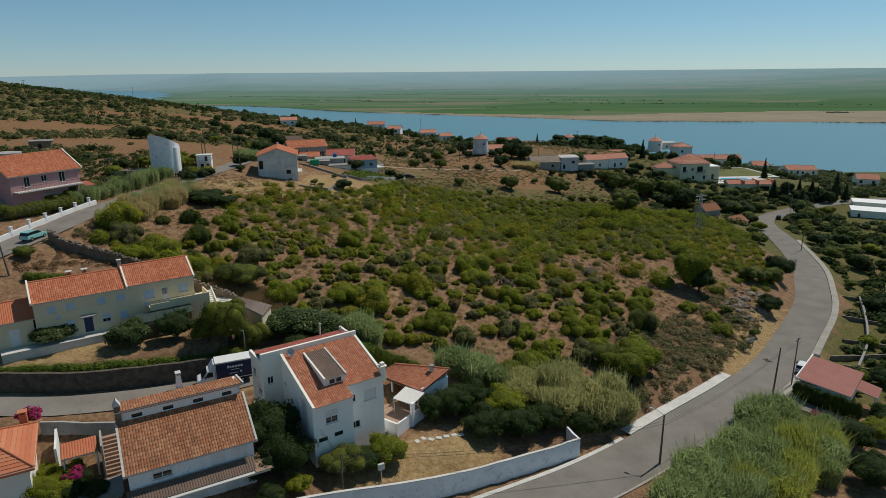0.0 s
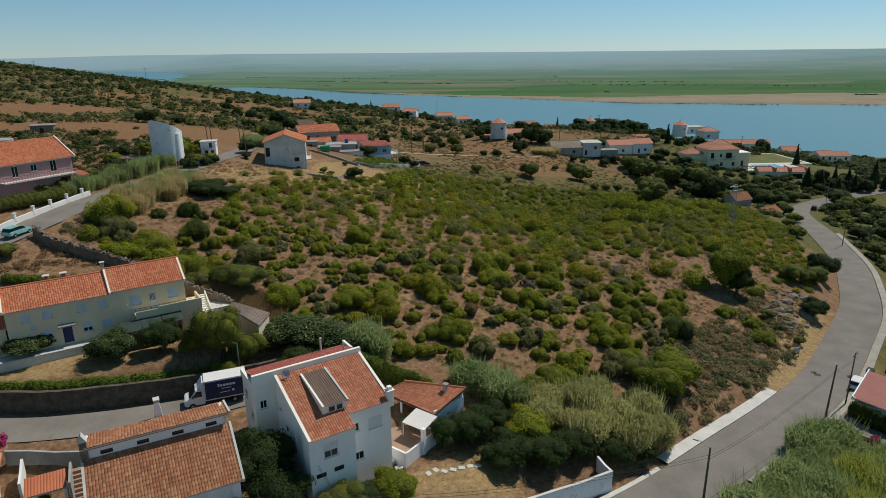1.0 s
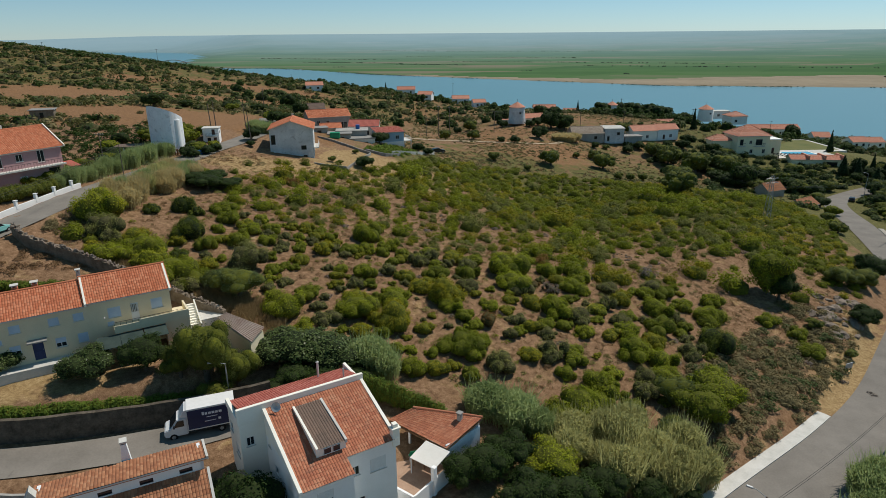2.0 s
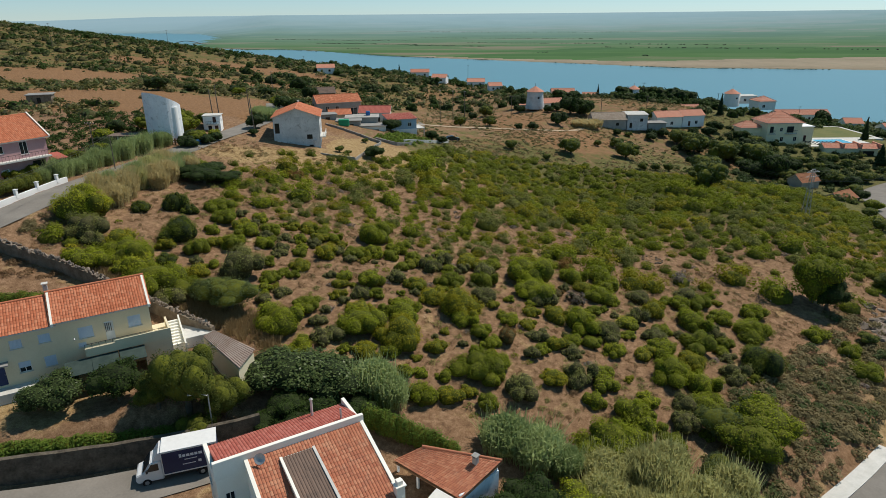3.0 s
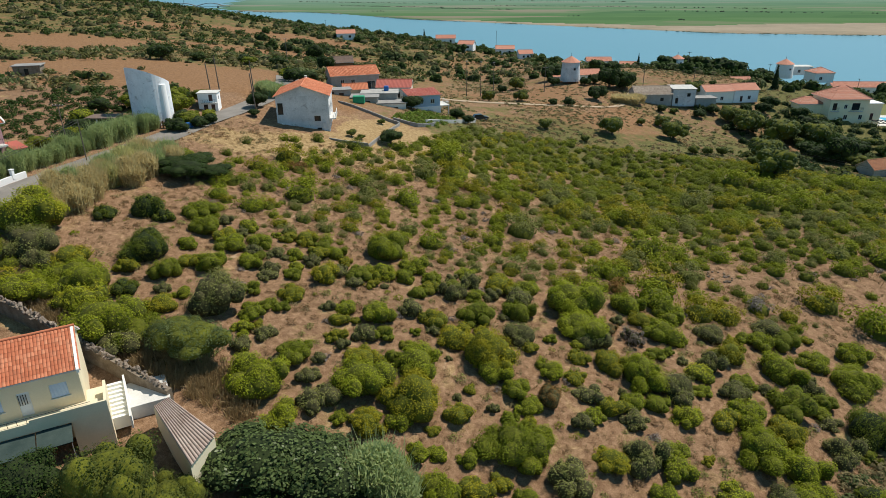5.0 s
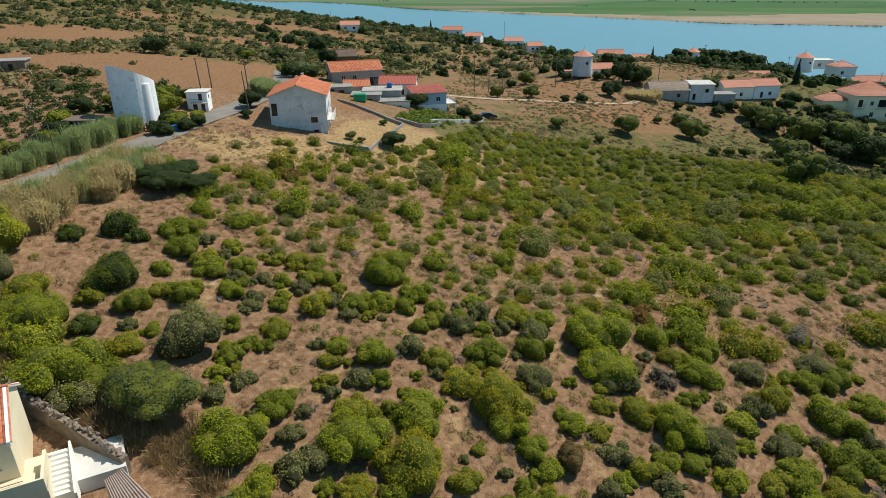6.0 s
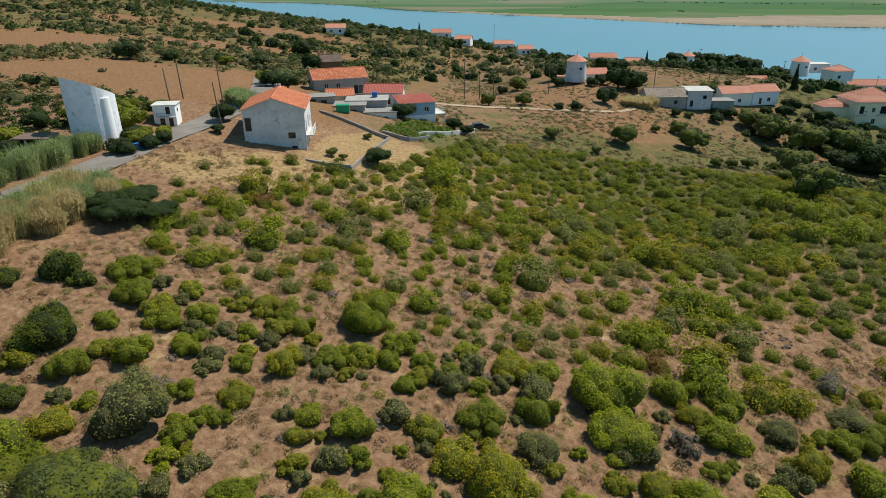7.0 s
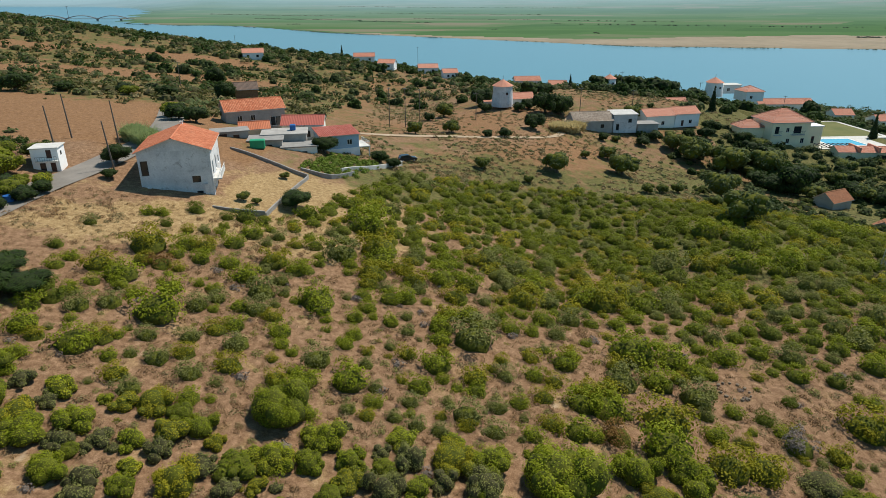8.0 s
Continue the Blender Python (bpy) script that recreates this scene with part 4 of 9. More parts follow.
def annex_house():
    h = thing("annex", -9.1, 75.2, -6.5, -34.5, "low tiled annex with open porch beside the white house", "annex")
    W = M["wall_blue_white"]
    corners = [(-0.1, -0.2, 4.75), (7.6, -0.2, 4.5), (8.4, 4.9, 5.65), (1.6, 1.9, 5.75)]
    r = part("roof", quad_slope("roof", *corners, M["tiles_white_house"]), M["tiles_white_house"], h)
    deck = prism([c[:2] for c in corners], "z", 0.0, 0.1)
    for v in deck.verts:
        v.co.z += min(corners, key=lambda c: (c[0] - v.co.x) ** 2 + (c[1] - v.co.y) ** 2)[2] - 0.3
    part("roof_board", deck, M["wood_brown"], r)
    part("ridge_cap", bars(((1.6, 1.95, 5.8), (8.4, 4.95, 5.7), 0.13), sides=10), M["tiles_white_house"], h)
    part("wall", prism([(1.7, 1.6), (8.2, 4.5), (8.1, 4.75), (1.6, 1.85)], "z", 0, 5.5), W, h)
    part("wall", prism([(7.3, 0.0), (7.5, 0.0), (8.25, 4.7), (8.05, 4.7)], "z", 0, 4.7), W, h)
    p = part("wall", opening_wall(2.4, 0, 4.45, 0.2, [(0.9, 1.7, 2.3, 4.2)]), W, h)
    p.matrix_basis = pose(5.0, 0.0, 0)
    fit_window(p, (0.9, 1.7, 2.3, 4.2), "door")
    for x in (0.1, 2.5):
        part("post", boxes((x, x + 0.22, 0.0, 0.22, 1.5, 4.6), bevel=0.02), M["plaster_white"], h)
    chimney(h, 6.6, 3.4, 5.2, 6.1, 0.45, "plaster_raw", "concrete_dark")
    # paved terrace in front, its parapet and the lower storey
    part("terrace", boxes((1.0, 8.1, -5.9, 1.7, 0.2, 2.2)), M["terracotta_floor"], h)
    part("terrace_wall", boxes((3.4, 8.3, -6.15, -5.903, 0.0, 3.1), bevel=0.02), M["plaster_white"], h)
    part("terrace_wall", boxes((8.103, 8.3, -5.9, -0.1, 0, 3.0), bevel=0.02), M["plaster_white"], h)
    part("pier", boxes((8.0, 8.45, -3.2, -2.75, 0, 4.4), bevel=0.03), M["plaster_white"], h)
    part("path_slab", boxes((7.0, 10.2, -7.8, -6.8, 0.6, 1.2)), M["concrete"], h)
    aw = part("awning", prism([(-2.9, 4.0), (-0.4, 4.5), (-0.4, 4.56), (-2.9, 4.06)], "x", 5.2, 8.2), M["canvas_white"], h, "white cloth awning on thin posts")
    for x, y in ((5.25, -2.8), (8.1, -2.6), (5.25, -0.5), (8.1, -0.5)):
        part("post", bars(((x, y, 2.2), (x, y, 4.05 if y < -2 else 4.45), 0.05)), M["plaster_white"], aw)
    t = thing("garden_table", -5.6, 71.2, -4.28, -20, "brown wooden garden table on the terrace", "table")
    part("tabletop", boxes((-0.7, 0.7, -0.45, 0.45, 0.68, 0.74), bevel=0.01), M["wood_brown"], t)
    for x in (-0.6, 0.6):
        for y in (-0.38, 0.38):
            part("leg", boxes((x - 0.04, x + 0.04, y - 0.04, y + 0.04, 0, 0.68)), M["wood_brown"], t)
    return h


def folding_chair(x, y, z, turn):
    c = thing("deck_chair", x, y, z, turn, "green folding deck chair on the terrace", "chair")
    part("frame", bars(((-0.3, 0, 0), (-0.3, 0.7, 0.75), 0.025), ((0.3, 0, 0), (0.3, 0.7, 0.75), 0.025), ((-0.3, 0.7, 0), (-0.3, 0.05, 0.5), 0.025), ((0.3, 0.7, 0), (0.3, 0.05, 0.5), 0.025)), M["galvanised"], c)
    part("seat", prism([(-0.02, 0.42), (0.45, 0.40), (0.75, 1.25), (0.72, 1.27), (0.42, 0.44), (-0.02, 0.46)], "x", -0.3, 0.3), M["green_plastic"], c)


def brown_house():
    h = thing("house", -28.9, 49.4, -6.0, 30.0, "white house with weathered brown tile roof and raised clerestory", "house")
    W, z = M["wall_blue_white"], 6.0
    block(h, 11.3, 6.8, 0, 1.35 + z, W, [("front", 2.0, -0.2 + z, 1.7, 1.3, "half"), ("front", 7.2, -1.2 + z, 1.3, 2.2, "door_white"), ("front", 9.3, -1.2 + z, 1.3, 2.2, "door_white"), ("front", 5.0, -4.2 + z, 1.6, 1.4, "shut"), ("front", 8.3, -4.4 + z, 1.3, 2.1, "door_white"), ("front", 1.5, -4.2 + z, 1.6, 1.4, "shut")], y=0.25)
    for x in (0.0, 11.05):
        part("gable", prism([(0.25, 1.3 + z), (7.0, 1.3 + z), (7.0, 5.1 + z), (4.45, 5.25 + z), (4.45, 4.2 + z)], "x", x + 0.003, x + 0.247), W, h)
    r = part("roof", tile_slope("roof", (-0.25, -0.3, 1.25 + z), (11.8, 0, 0), (0, 4.75, 3.05), M["tiles_old"]), M["tiles_old"], h)
    part("roof_board", prism([(-0.3, 1.22 + z), (4.45, 4.27 + z), (4.45, 4.1 + z), (-0.3, 1.08 + z)], "x", -0.2, 11.5), M["concrete"], r)
    for x in (-0.4, 11.45):
        part("verge", prism([(-0.35, 1.1 + z), (4.45, 4.2 + z), (4.45, 4.42 + z), (-0.35, 1.36 + z)], "x", x, x + 0.2), M["concrete"], h)
    cw = part("wall", opening_wall(11.3, 4.0 + z, 5.35 + z, 0.2, [(x, x + 0.95, 4.42 + z, 4.82 + z) for x in (1.1, 3.9, 6.7, 9.5)]), M["plaster_white"], h)
    cw.matrix_basis = pose(0, 4.45, 0)
    for x in (1.1, 3.9, 6.7, 9.5):
        fit_window(cw, (x, x + 0.95, 4.42 + z, 4.82 + z), "vent")
    part("fascia", boxes((-0.25, 11.55, 4.15, 4.3, 5.28 + z, 5.46 + z)), M["tiles_old"], h)
    r2 = part("roof", tile_slope("roof", (11.6, 7.4, 4.9 + z), (-11.9, 0, 0), (0, -3.3, 0.62), M["tiles_old"]), M["tiles_old"], h)
    part("roof_board", prism([(4.1, 5.5 + z), (7.4, 4.88 + z), (7.4, 4.76 + z), (4.1, 5.38 + z)], "x", -0.3, 11.6), M["concrete"], r2)
    part("verge", prism([(4.0, 5.42 + z), (7.5, 4.76 + z), (7.5, 5.02 + z), (4.0, 5.68 + z)], "x", 11.5, 11.68), M["concrete"], h)
    st = part("chimney", boxes((-0.3, 0.25, 4.2, 4.75, 2.5 + z, 6.1 + z), bevel=0.03), M["stone"], h, "rubble stone chimney with a pale cap")
    part("chimney_cap", prism([(-0.38, 6.1 + z), (0.33, 6.1 + z), (-0.02, 6.75 + z)], "y", 4.1, 4.85), M["concrete"], st)
    c = part("chimney", prism([(5.55, 4.5 + z), (6.3, 4.5 + z), (6.12, 6.35 + z), (5.73, 6.35 + z)], "y", 7.5, 8.1), M["plaster_white"], h)
    part("chimney_cap", boxes((5.65, 6.2, 7.45, 8.15, 6.5 + z, 6.62 + z), (5.7, 5.8, 7.5, 8.1, 6.35 + z, 6.5 + z), (6.05, 6.15, 7.5, 8.1, 6.35 + z, 6.5 + z)), M["concrete"], c)
    # balcony roofed with small tiles, rail below it
    b = part("balcony", boxes((-0.2, 12.3, -1.9, 0.2, -1.5 + z, -1.3 + z)), M["concrete"], h)
    part("balcony_roof", tile_slope("balcony_roof", (-0.3, -1.5, -1.25 + z), (11.4, 0, 0), (0, 1.5, 0.7), M["roof_dark"], 0.24, 0.36), M["roof_dark"], b)
    part("terrace_floor", boxes((10.9, 12.6, -2.0, 2.6, -1.24 + z, -1.18 + z)), M["terracotta_floor"], b)
    part("railing", bars(((12.5, -1.9, -0.3 + z), (12.5, 2.5, -0.3 + z), 0.03), *[((12.5, -1.9 + i * 0.4, -1.2 + z), (12.5, -1.9 + i * 0.4, -0.3 + z), 0.018) for i in range(12)]), M["dark_metal"], b)
    bs = part("basket", bars(((11.8, 0.6, -1.17 + z), (11.8, 0.6, -0.95 + z), 0.35, 0.42), sides=14), M["wood_brown"], b)
    return h


def yellow_house():
    h = thing("house", -50.9, 72.7, 2.2, 35.0, "long cream rendered house with orange clay tile roof", "house")
    W, z = M["plaster_cream"], -2.2
    up = [("front", x, 7.55 + z, 1.0, 0.9, "shut") for x in (1.4, 3.5, 7.0, 9.3)]
    low = [("front", 2.2, 6.6 + z, 0.55, 0.55, "shut"), ("front", 3.2, 5.1 + z, 1.0, 1.1, "half"), ("front", 7.3, 5.0 + z, 1.0, 1.1, "half"), ("front", 9.4, 5.0 + z, 1.0, 1.1, "shut"), ("front", 5.2, 4.1 + z, 1.0, 2.1, "door_blue")]
    block(h, 10.7, 6.4, 0, 9.15 + z, W, up + low, shutter="shutter_blue")
    gable_roof(h, 10.7, 6.4, 9.15 + z, 10.95 + z, M["tiles_orange"], W, over=0.25)
    right = [("front", 1.9, 7.1 + z, 1.3, 1.2, "shut"), ("front", 6.3, 7.2 + z, 1.2, 1.2, "shut"), ("front", 4.2, 6.3 + z, 0.8, 2.05, "door_white"), ("front", 1.7, 6.2 + z, 0.7, 0.5, "shut"), ("front", 5.0, 3.9 + z, 1.2, 1.6, "vent")]
    block(h, 8.4, 6.4, 0, 9.35 + z, W, right, x=10.7, shutter="shutter_blue")
    gable_roof(h, 8.4, 6.4, 9.35 + z, 11.25 + z, M["tiles_orange"], W, over=0.25, x=10.7)
    bars_ = part("window_bars", bars(*[((14.98 + 0.16 * i, -0.03, 7.3 + z), (14.98 + 0.16 * i, -0.03, 8.2 + z), 0.03) for i in range(4)]), M["dark_metal"], h)
    for x in (10.55, 19.05, -0.25):
        part("verge", prism([(-0.4, 9.1 + z), (3.2, 11.1 + z), (6.8, 9.1 + z), (6.8, 9.4 + z), (3.2, 11.45 + z), (-0.4, 9.4 + z)], "x", x, x + 0.2), M["plaster_offwhite"], h)
    for x in (4.6, 6.4):
        chimney(h, x, 3.6, 10.4 + z, 11.4 + z, 0.6, "tiles_orange", "concrete")
    chimney(h, 10.6, 3.7, 10.4 + z, 11.9 + z, 0.4, "plaster_raw", "concrete")
    # porch slab over the blue door
    part("door_canopy", boxes((4.8, 6.6, -0.9, 0.02, 6.35 + z, 6.5 + z), bevel=0.02), M["concrete_dark"], h)
    part("doorstep", boxes((-4.0, 8.6, -1.5, 0.0, 0.0, 1.7)), M["concrete"], h)
    # upper terrace with railing and the outside stair
    t = part("terrace", boxes((12.9, 20.6, -1.7, -0.003, 5.9 + z, 6.25 + z), (18.0, 20.6, -1.7, 2.2, 0.3, 5.9 + z)), W, h, "cream terrace with low parapet, thin rail and stair")
    part("parapet", boxes((12.9, 15.497, -1.85, -1.7, 5.9 + z, 6.75 + z), (15.5, 20.6, -1.85, -1.7, 5.9 + z, 7.0 + z), (20.4, 20.6, -1.7, 1.2, 5.9 + z, 7.0 + z)), W, t)
    part("railing", bars(((12.95, -1.7, 7.15 + z), (19.5, -1.7, 7.15 + z), 0.025), ((12.95, -1.7, 6.7 + z), (15.5, -1.7, 6.7 + z), 0.02), *[((12.95 + i * 0.6, -1.7, 6.25 + z), (12.95 + i * 0.6, -1.7, 7.15 + z), 0.02) for i in range(5)]), M["dark_metal"], t)
    for i in range(9):
        part("step", boxes((20.6, 21.8, 1.6 - i * 0.3, 1.9 - i * 0.3, 3.4 + z, 6.1 + z - i * 0.2)), M["plaster_offwhite"], t)
    part("stair_wall", prism([(2.1, 6.5 + z), (2.1, 3.4 + z), (-1.2, 3.4 + z), (-1.2, 4.6 + z)], "x", 21.8, 21.95), M["plaster_offwhite"], t)
    part("patio", boxes((19.2, 25.0, 0.2, 4.0, 1.0, 5.3 + z - 0.9)), M["concrete"], h)
    for i, x in enumerate((11.0, 13.3, 15.7)):
        part("shade_net", prism([(-3.4, 5.0 + z + 0.1 * i), (-1.75, 5.75 + z), (-1.75, 5.79 + z), (-3.4, 5.04 + z + 0.1 * i)], "x", x, x + 2.3), M["shade_cloth"], h)
    for x in (11.05, 13.4, 15.7, 17.9):
        part("post", bars(((x, -3.35, 0.6), (x, -3.35, 5.1 + z), 0.035)), M["galvanised"], h)
    lampbar = part("wall_lamp", bars(((12.2, 0.0, 7.3 + z), (12.2, -0.5, 7.5 + z), 0.03), ((12.2, -0.5, 7.5 + z), (12.2, -0.75, 7.45 + z), 0.09, 0.05)), M["galvanised"], h)
    # lower wing at the far end
    block(h, 7.0, 6.0, 0, 7.1 + z, W, [("front", 4.3, 3.9 + z, 1.1, 2.2, "door_white"), ("front", 1.5, 5.2 + z, 1.0, 1.0, "shut")], x=-7.2, y=0.6)
    gable_roof(h, 7.0, 6.0, 7.1 + z, 8.8 + z, M["tiles_orange"], W, over=0.2, x=-7.2, y=0.6)
    return h


def corner_house():
    h = thing("house", -46.6, 46.9, -6.0, 30.0, "white house with orange tile roof and brick chimneys", "house")
    z = 6.0
    block(h, 8.6, 8.0, 0, 0.9 + z, M["plaster_offwhite"], [("right", 1.2, -1.6 + z, 1.3, 1.3, "half"), ("right", 4.6, -1.6 + z, 1.3, 1.3, "shut"), ("front", 2.0, -1.6 + z, 1.3, 1.3, "shut")])
    hip_roof(h, 8.6, 8.0, 1.0 + z, 3.4 + z, M["tiles_orange"], 0.5)
    chimney(h, 5.6, 6.6, 1.5 + z, 3.6 + z, 0.55, "plaster_white", "tiles_orange")
    chimney(h, 8.0, 8.2, 0.5 + z, 2.6 + z, 0.7, "tiles_orange", "tiles_orange")
    part("fascia", boxes((9.0, 9.15, -0.5, 8.5, 0.75 + z, 0.98 + z), (-0.5, 9.15, -0.65, -0.5, 0.75 + z, 0.98 + z)), M["tiles_orange"], h)
    return h


def yard_canopy():
    h = thing("garden_shelter", -38.2, 54.4, -4.0, 30.0, "small orange tiled garden shelter on posts", "shelter")
    mono_roof(h, 0, 3.2, 0, 2.0, 3.4, 4.1, M["tiles_orange"])
    for x, y in ((0.1, 0.1), (3.0, 0.1), (0.1, 1.9), (3.0, 1.9)):
        part("post", boxes((x, x + 0.14, y, y + 0.14, 0, 3.4 if y < 1 else 3.95)), M["plaster_white"], h)
    s = thing("garden_stair", -34.6, 55.6, -4.0, 30.0, "terracotta garden steps with cement side wall", "stair")
    for i in range(10):
        part("step", boxes((0, 1.4, i * 0.3, 3.2, 0, 0.9 + i * 0.3)), M["terracotta_floor"], s)
    part("side_wall", boxes((-0.2, -0.003, 0, 3.4, 0, 4.3), bevel=0.02), M["plaster_raw"], s)
    c = thing("shed", -34.8, 50.6, -5.5, 30.0, "low garden shed with flat pale roof", "shed")
    part("wall", boxes((0, 3.8, 0, 2.8, 0, 2.6)), M["plaster_raw"], c)
    part("roof", boxes((-0.2, 4.0, -0.2, 3.0, 2.6, 2.74), bevel=0.02), M["concrete_dark"], c)


def red_roof_house():
    h = thing("house", 53.0, 85.3, -11.4, 48.0, "low house with flat-pitched smooth red roof beside the road", "house")
    W = M["plaster_offwhite"]
    block(h, 9.4, 6.4, 0, 2.75, W, [("left", 2.0, 0.4, 1.0, 2.1, "door"), ("front", 1.2, 1.0, 1.2, 1.2, "pane"), ("front", 7.4, 1.0, 1.2, 1.2, "pane")], y=-6.4)
    mono_roof(h, -0.3, 9.8, -6.8, 0.3, 2.75, 3.4, M["tiles_dull_red"], 0.14, 3.4, 0.5)
    part("verge", boxes((-0.45, -0.3, 0.0, 0.4, 3.2, 3.6), (-0.45, 9.9, 0.3, 0.45, 3.15, 3.7)), M["plaster_white"], h)
    mono_roof(h, 3.0, 7.0, -9.6, -6.85, 2.15, 2.65, M["tiles_dull_red"], 0.12, 2.7, 0.5)
    for x in (3.1, 6.7):
        part("post", boxes((x, x + 0.2, -9.4, -9.2, -0.6, 2.05)), M["plaster_white"], h)
    return h


def pink_house():
    h = thing("house", -78.75, 112.7, 12.2, 65.0, "two-storey dusty pink house with orange tile roof", "house")
    W = M["plaster_pink"]
    block(h, 13.6, 9.5, 0, 6.7, W, [("front", 2.6, 4.3, 1.1, 1.9, "pane"), ("front", 5.9, 4.9, 1.1, 1.2, "pane"), ("front", 9.4, 4.3, 1.2, 2.0, "pane"), ("front", 10.9, 0.6, 2.0, 2.4, "vent"), ("front", 6.0, 1.0, 1.2, 1.4, "half"), ("right", 3.0, 4.3, 1.2, 1.4, "half"), ("left", 4.0, 4.3, 1.2, 1.4, "half")])
    gable_roof(h, 13.6, 9.5, 6.7, 9.7, M["tiles_orange"], M["plaster_pink"], over=0.45)
    part("verge", prism([(-0.5, 6.5), (4.75, 9.85), (10.0, 6.5), (10.0, 6.75), (4.75, 10.12), (-0.5, 6.75)], "x", 13.95, 14.15), M["plaster_offwhite"], h)
    b = part("balcony", boxes((0.4, 13.4, -1.3, -0.003, 3.5, 3.7)), M["concrete"], h)
    part("railing", bars(((0.4, -1.25, 4.6), (13.4, -1.25, 4.6), 0.03), *[((0.4 + i * 0.5, -1.25, 3.7), (0.4 + i * 0.5, -1.25, 4.6), 0.018) for i in range(27)]), M["dark_metal"], b)
    s = part("outside_stair", prism([(0.5, 0.0), (4.6, 3.6), (5.4, 3.6), (5.4, 3.2), (1.4, -0.2)], "x", -1.2, -0.003), M["concrete_dark"], h)
    part("porch", boxes((12.4, 15.4, -1.6, 1.0, 0, 1.5)), M["plaster_pink"], h)
    part("porch_roof", prism([(-1.8, 2.9), (1.0, 3.5), (1.0, 3.6), (-1.8, 3.0)], "x", 13.7, 15.6), M["tiles_red"], h)
    # cut round tower behind
    t = thing("water_tank", -91.5, 131.5, 12.5, 0, "squat round grey cement tank", "tank")
    bm = bmesh.new()
    bmesh.ops.create_cone(bm, cap_ends=True, segments=28, radius1=3.0, radius2=2.9, depth=8.6, matrix=pose(0, 0, 4.3))
    part("tank_body", bm, M["plaster_raw"], t)
    return h


def grey_house():
    h = thing("house", -38.7, 165.7, 7.0, 102.8, "bare grey-rendered house with bright orange roof", "house")
    W = M["plaster_grey"]
    block(h, 11.5, 10.0, 0, 9.05, W, [("left", 7.1, 4.2, 1.2, 1.0, "vent"), ("left", 7.5, 1.9, 0.9, 1.0, "vent"), ("left", 0.3, 5.6, 1.0, 2.2, "vent"), ("front", 1.2, 4.8, 1.3, 2.1, "pane"), ("front", 5.0, 4.8, 1.3, 2.1, "pane"), ("front", 8.6, 4.9, 1.3, 1.2, "pane"), ("front", 5.0, 2.0, 1.3, 1.2, "pane"), ("front", 1.4, 1.5, 1.2, 1.5, "vent")])
    gable_roof(h, 11.5, 10.0, 9.05, 10.85, M["tiles_orange"], W, over=0.4)
    chimney(h, 10.9, 5.0, 10.5, 11.15, 0.4, "plaster_white", "concrete")
    b = part("balcony", boxes((0.3, 6.5, -1.2, -0.003, 4.4, 4.6)), M["concrete"], h)
    part("railing", bars(((0.3, -1.15, 5.5), (6.5, -1.15, 5.5), 0.03), *[((0.3 + i * 0.4, -1.15, 4.6), (0.3 + i * 0.4, -1.15, 5.5), 0.02) for i in range(16)]), M["plaster_white"], b)
    for y in (0.8, 8.7):
        part("buttress", boxes((-0.3, -0.003, y, y + 0.5, 0, 4.0)), W, h)
    return h


def cut_tower():
    """A cylinder open to the sky, its rim cut on a slant, with a slimmer round stair turret."""
    t = thing("tower", -68.9, 155.8, 12.0, 0, "white round tower with a slanting cut rim", "tower")
    verts, n = [], 40
    for r in (3.7, 3.4):
        for low in (True, False):
            for i in range(n):
                a = math.tau * i / n
                x, y = r * math.cos(a) * 0.93, r * math.sin(a)
                top = 8.9 - 0.20 * x - 0.44 * y
                verts.append((x, y, 0 if low else top))
    faces = []
    for i in range(n):
        j = (i + 1) % n
        faces += [(i, j, n + j, n + i), (2 * n + j, 2 * n + i, 3 * n + i, 3 * n + j), (n + i, n + j, 3 * n + j, 3 * n + i)]
    part("tower_body", raw_mesh("tower_body", verts, faces, M["wall_blue_white"], False), M["wall_blue_white"], t)
    bm = bmesh.new()
    bmesh.ops.create_cone(bm, cap_ends=True, segments=24, radius1=1.15, radius2=1.05, depth=7.5, matrix=pose(2.55, -0.9, 3.75))
    part("turret", bm, M["plaster_white"], t)
    p = thing("wooden_fence", -64.5, 152.5, 12.2, 12, "short orange-brown timber fence", "fence")
    for i in range(9):
        part("fence_post", boxes((i * 0.55 - 2.2, i * 0.55 - 1.9, 0, 0.12, 0, 1.3)), M["wood_brown"], p)
    part("fence_rail", boxes((-2.3, 2.7, 0.13, 0.2, 0.8, 1.0), (-2.3, 2.7, 0.13, 0.2, 0.3, 0.45)), M["wood_brown"], p)
    s = thing("carport", -74.5, 149.5, 12.0, 10, "open shed with dark flat roof by the tower", "shed")
    part("roof", boxes((-2.6, 2.6, -2, 2, 2.6, 2.8), bevel=0.03), M["roof_dark"], s)
    part("wall", boxes((-2.5, 2.5, 1.7, 1.95, 0, 2.6), (-2.5, -2.3, -1.8, 1.7, 0, 2.6)), M["plaster_raw"], s)
    for x in (-0.6, 2.3):
        part("post", boxes((x, x + 0.2, -1.9, -1.7, 0, 2.6)), M["plaster_white"], s)
    w = thing("water_tub", -60.8, 153.0, 12.3, 0, "round blue plastic water tub", "tub")
    bm = bmesh.new()
    bmesh.ops.create_cone(bm, cap_ends=True, segments=20, radius1=0.6, radius2=0.65, depth=0.8, matrix=pose(0, 0, 0.4))
    part("tub_body", bm, M["blue_plastic"], w)


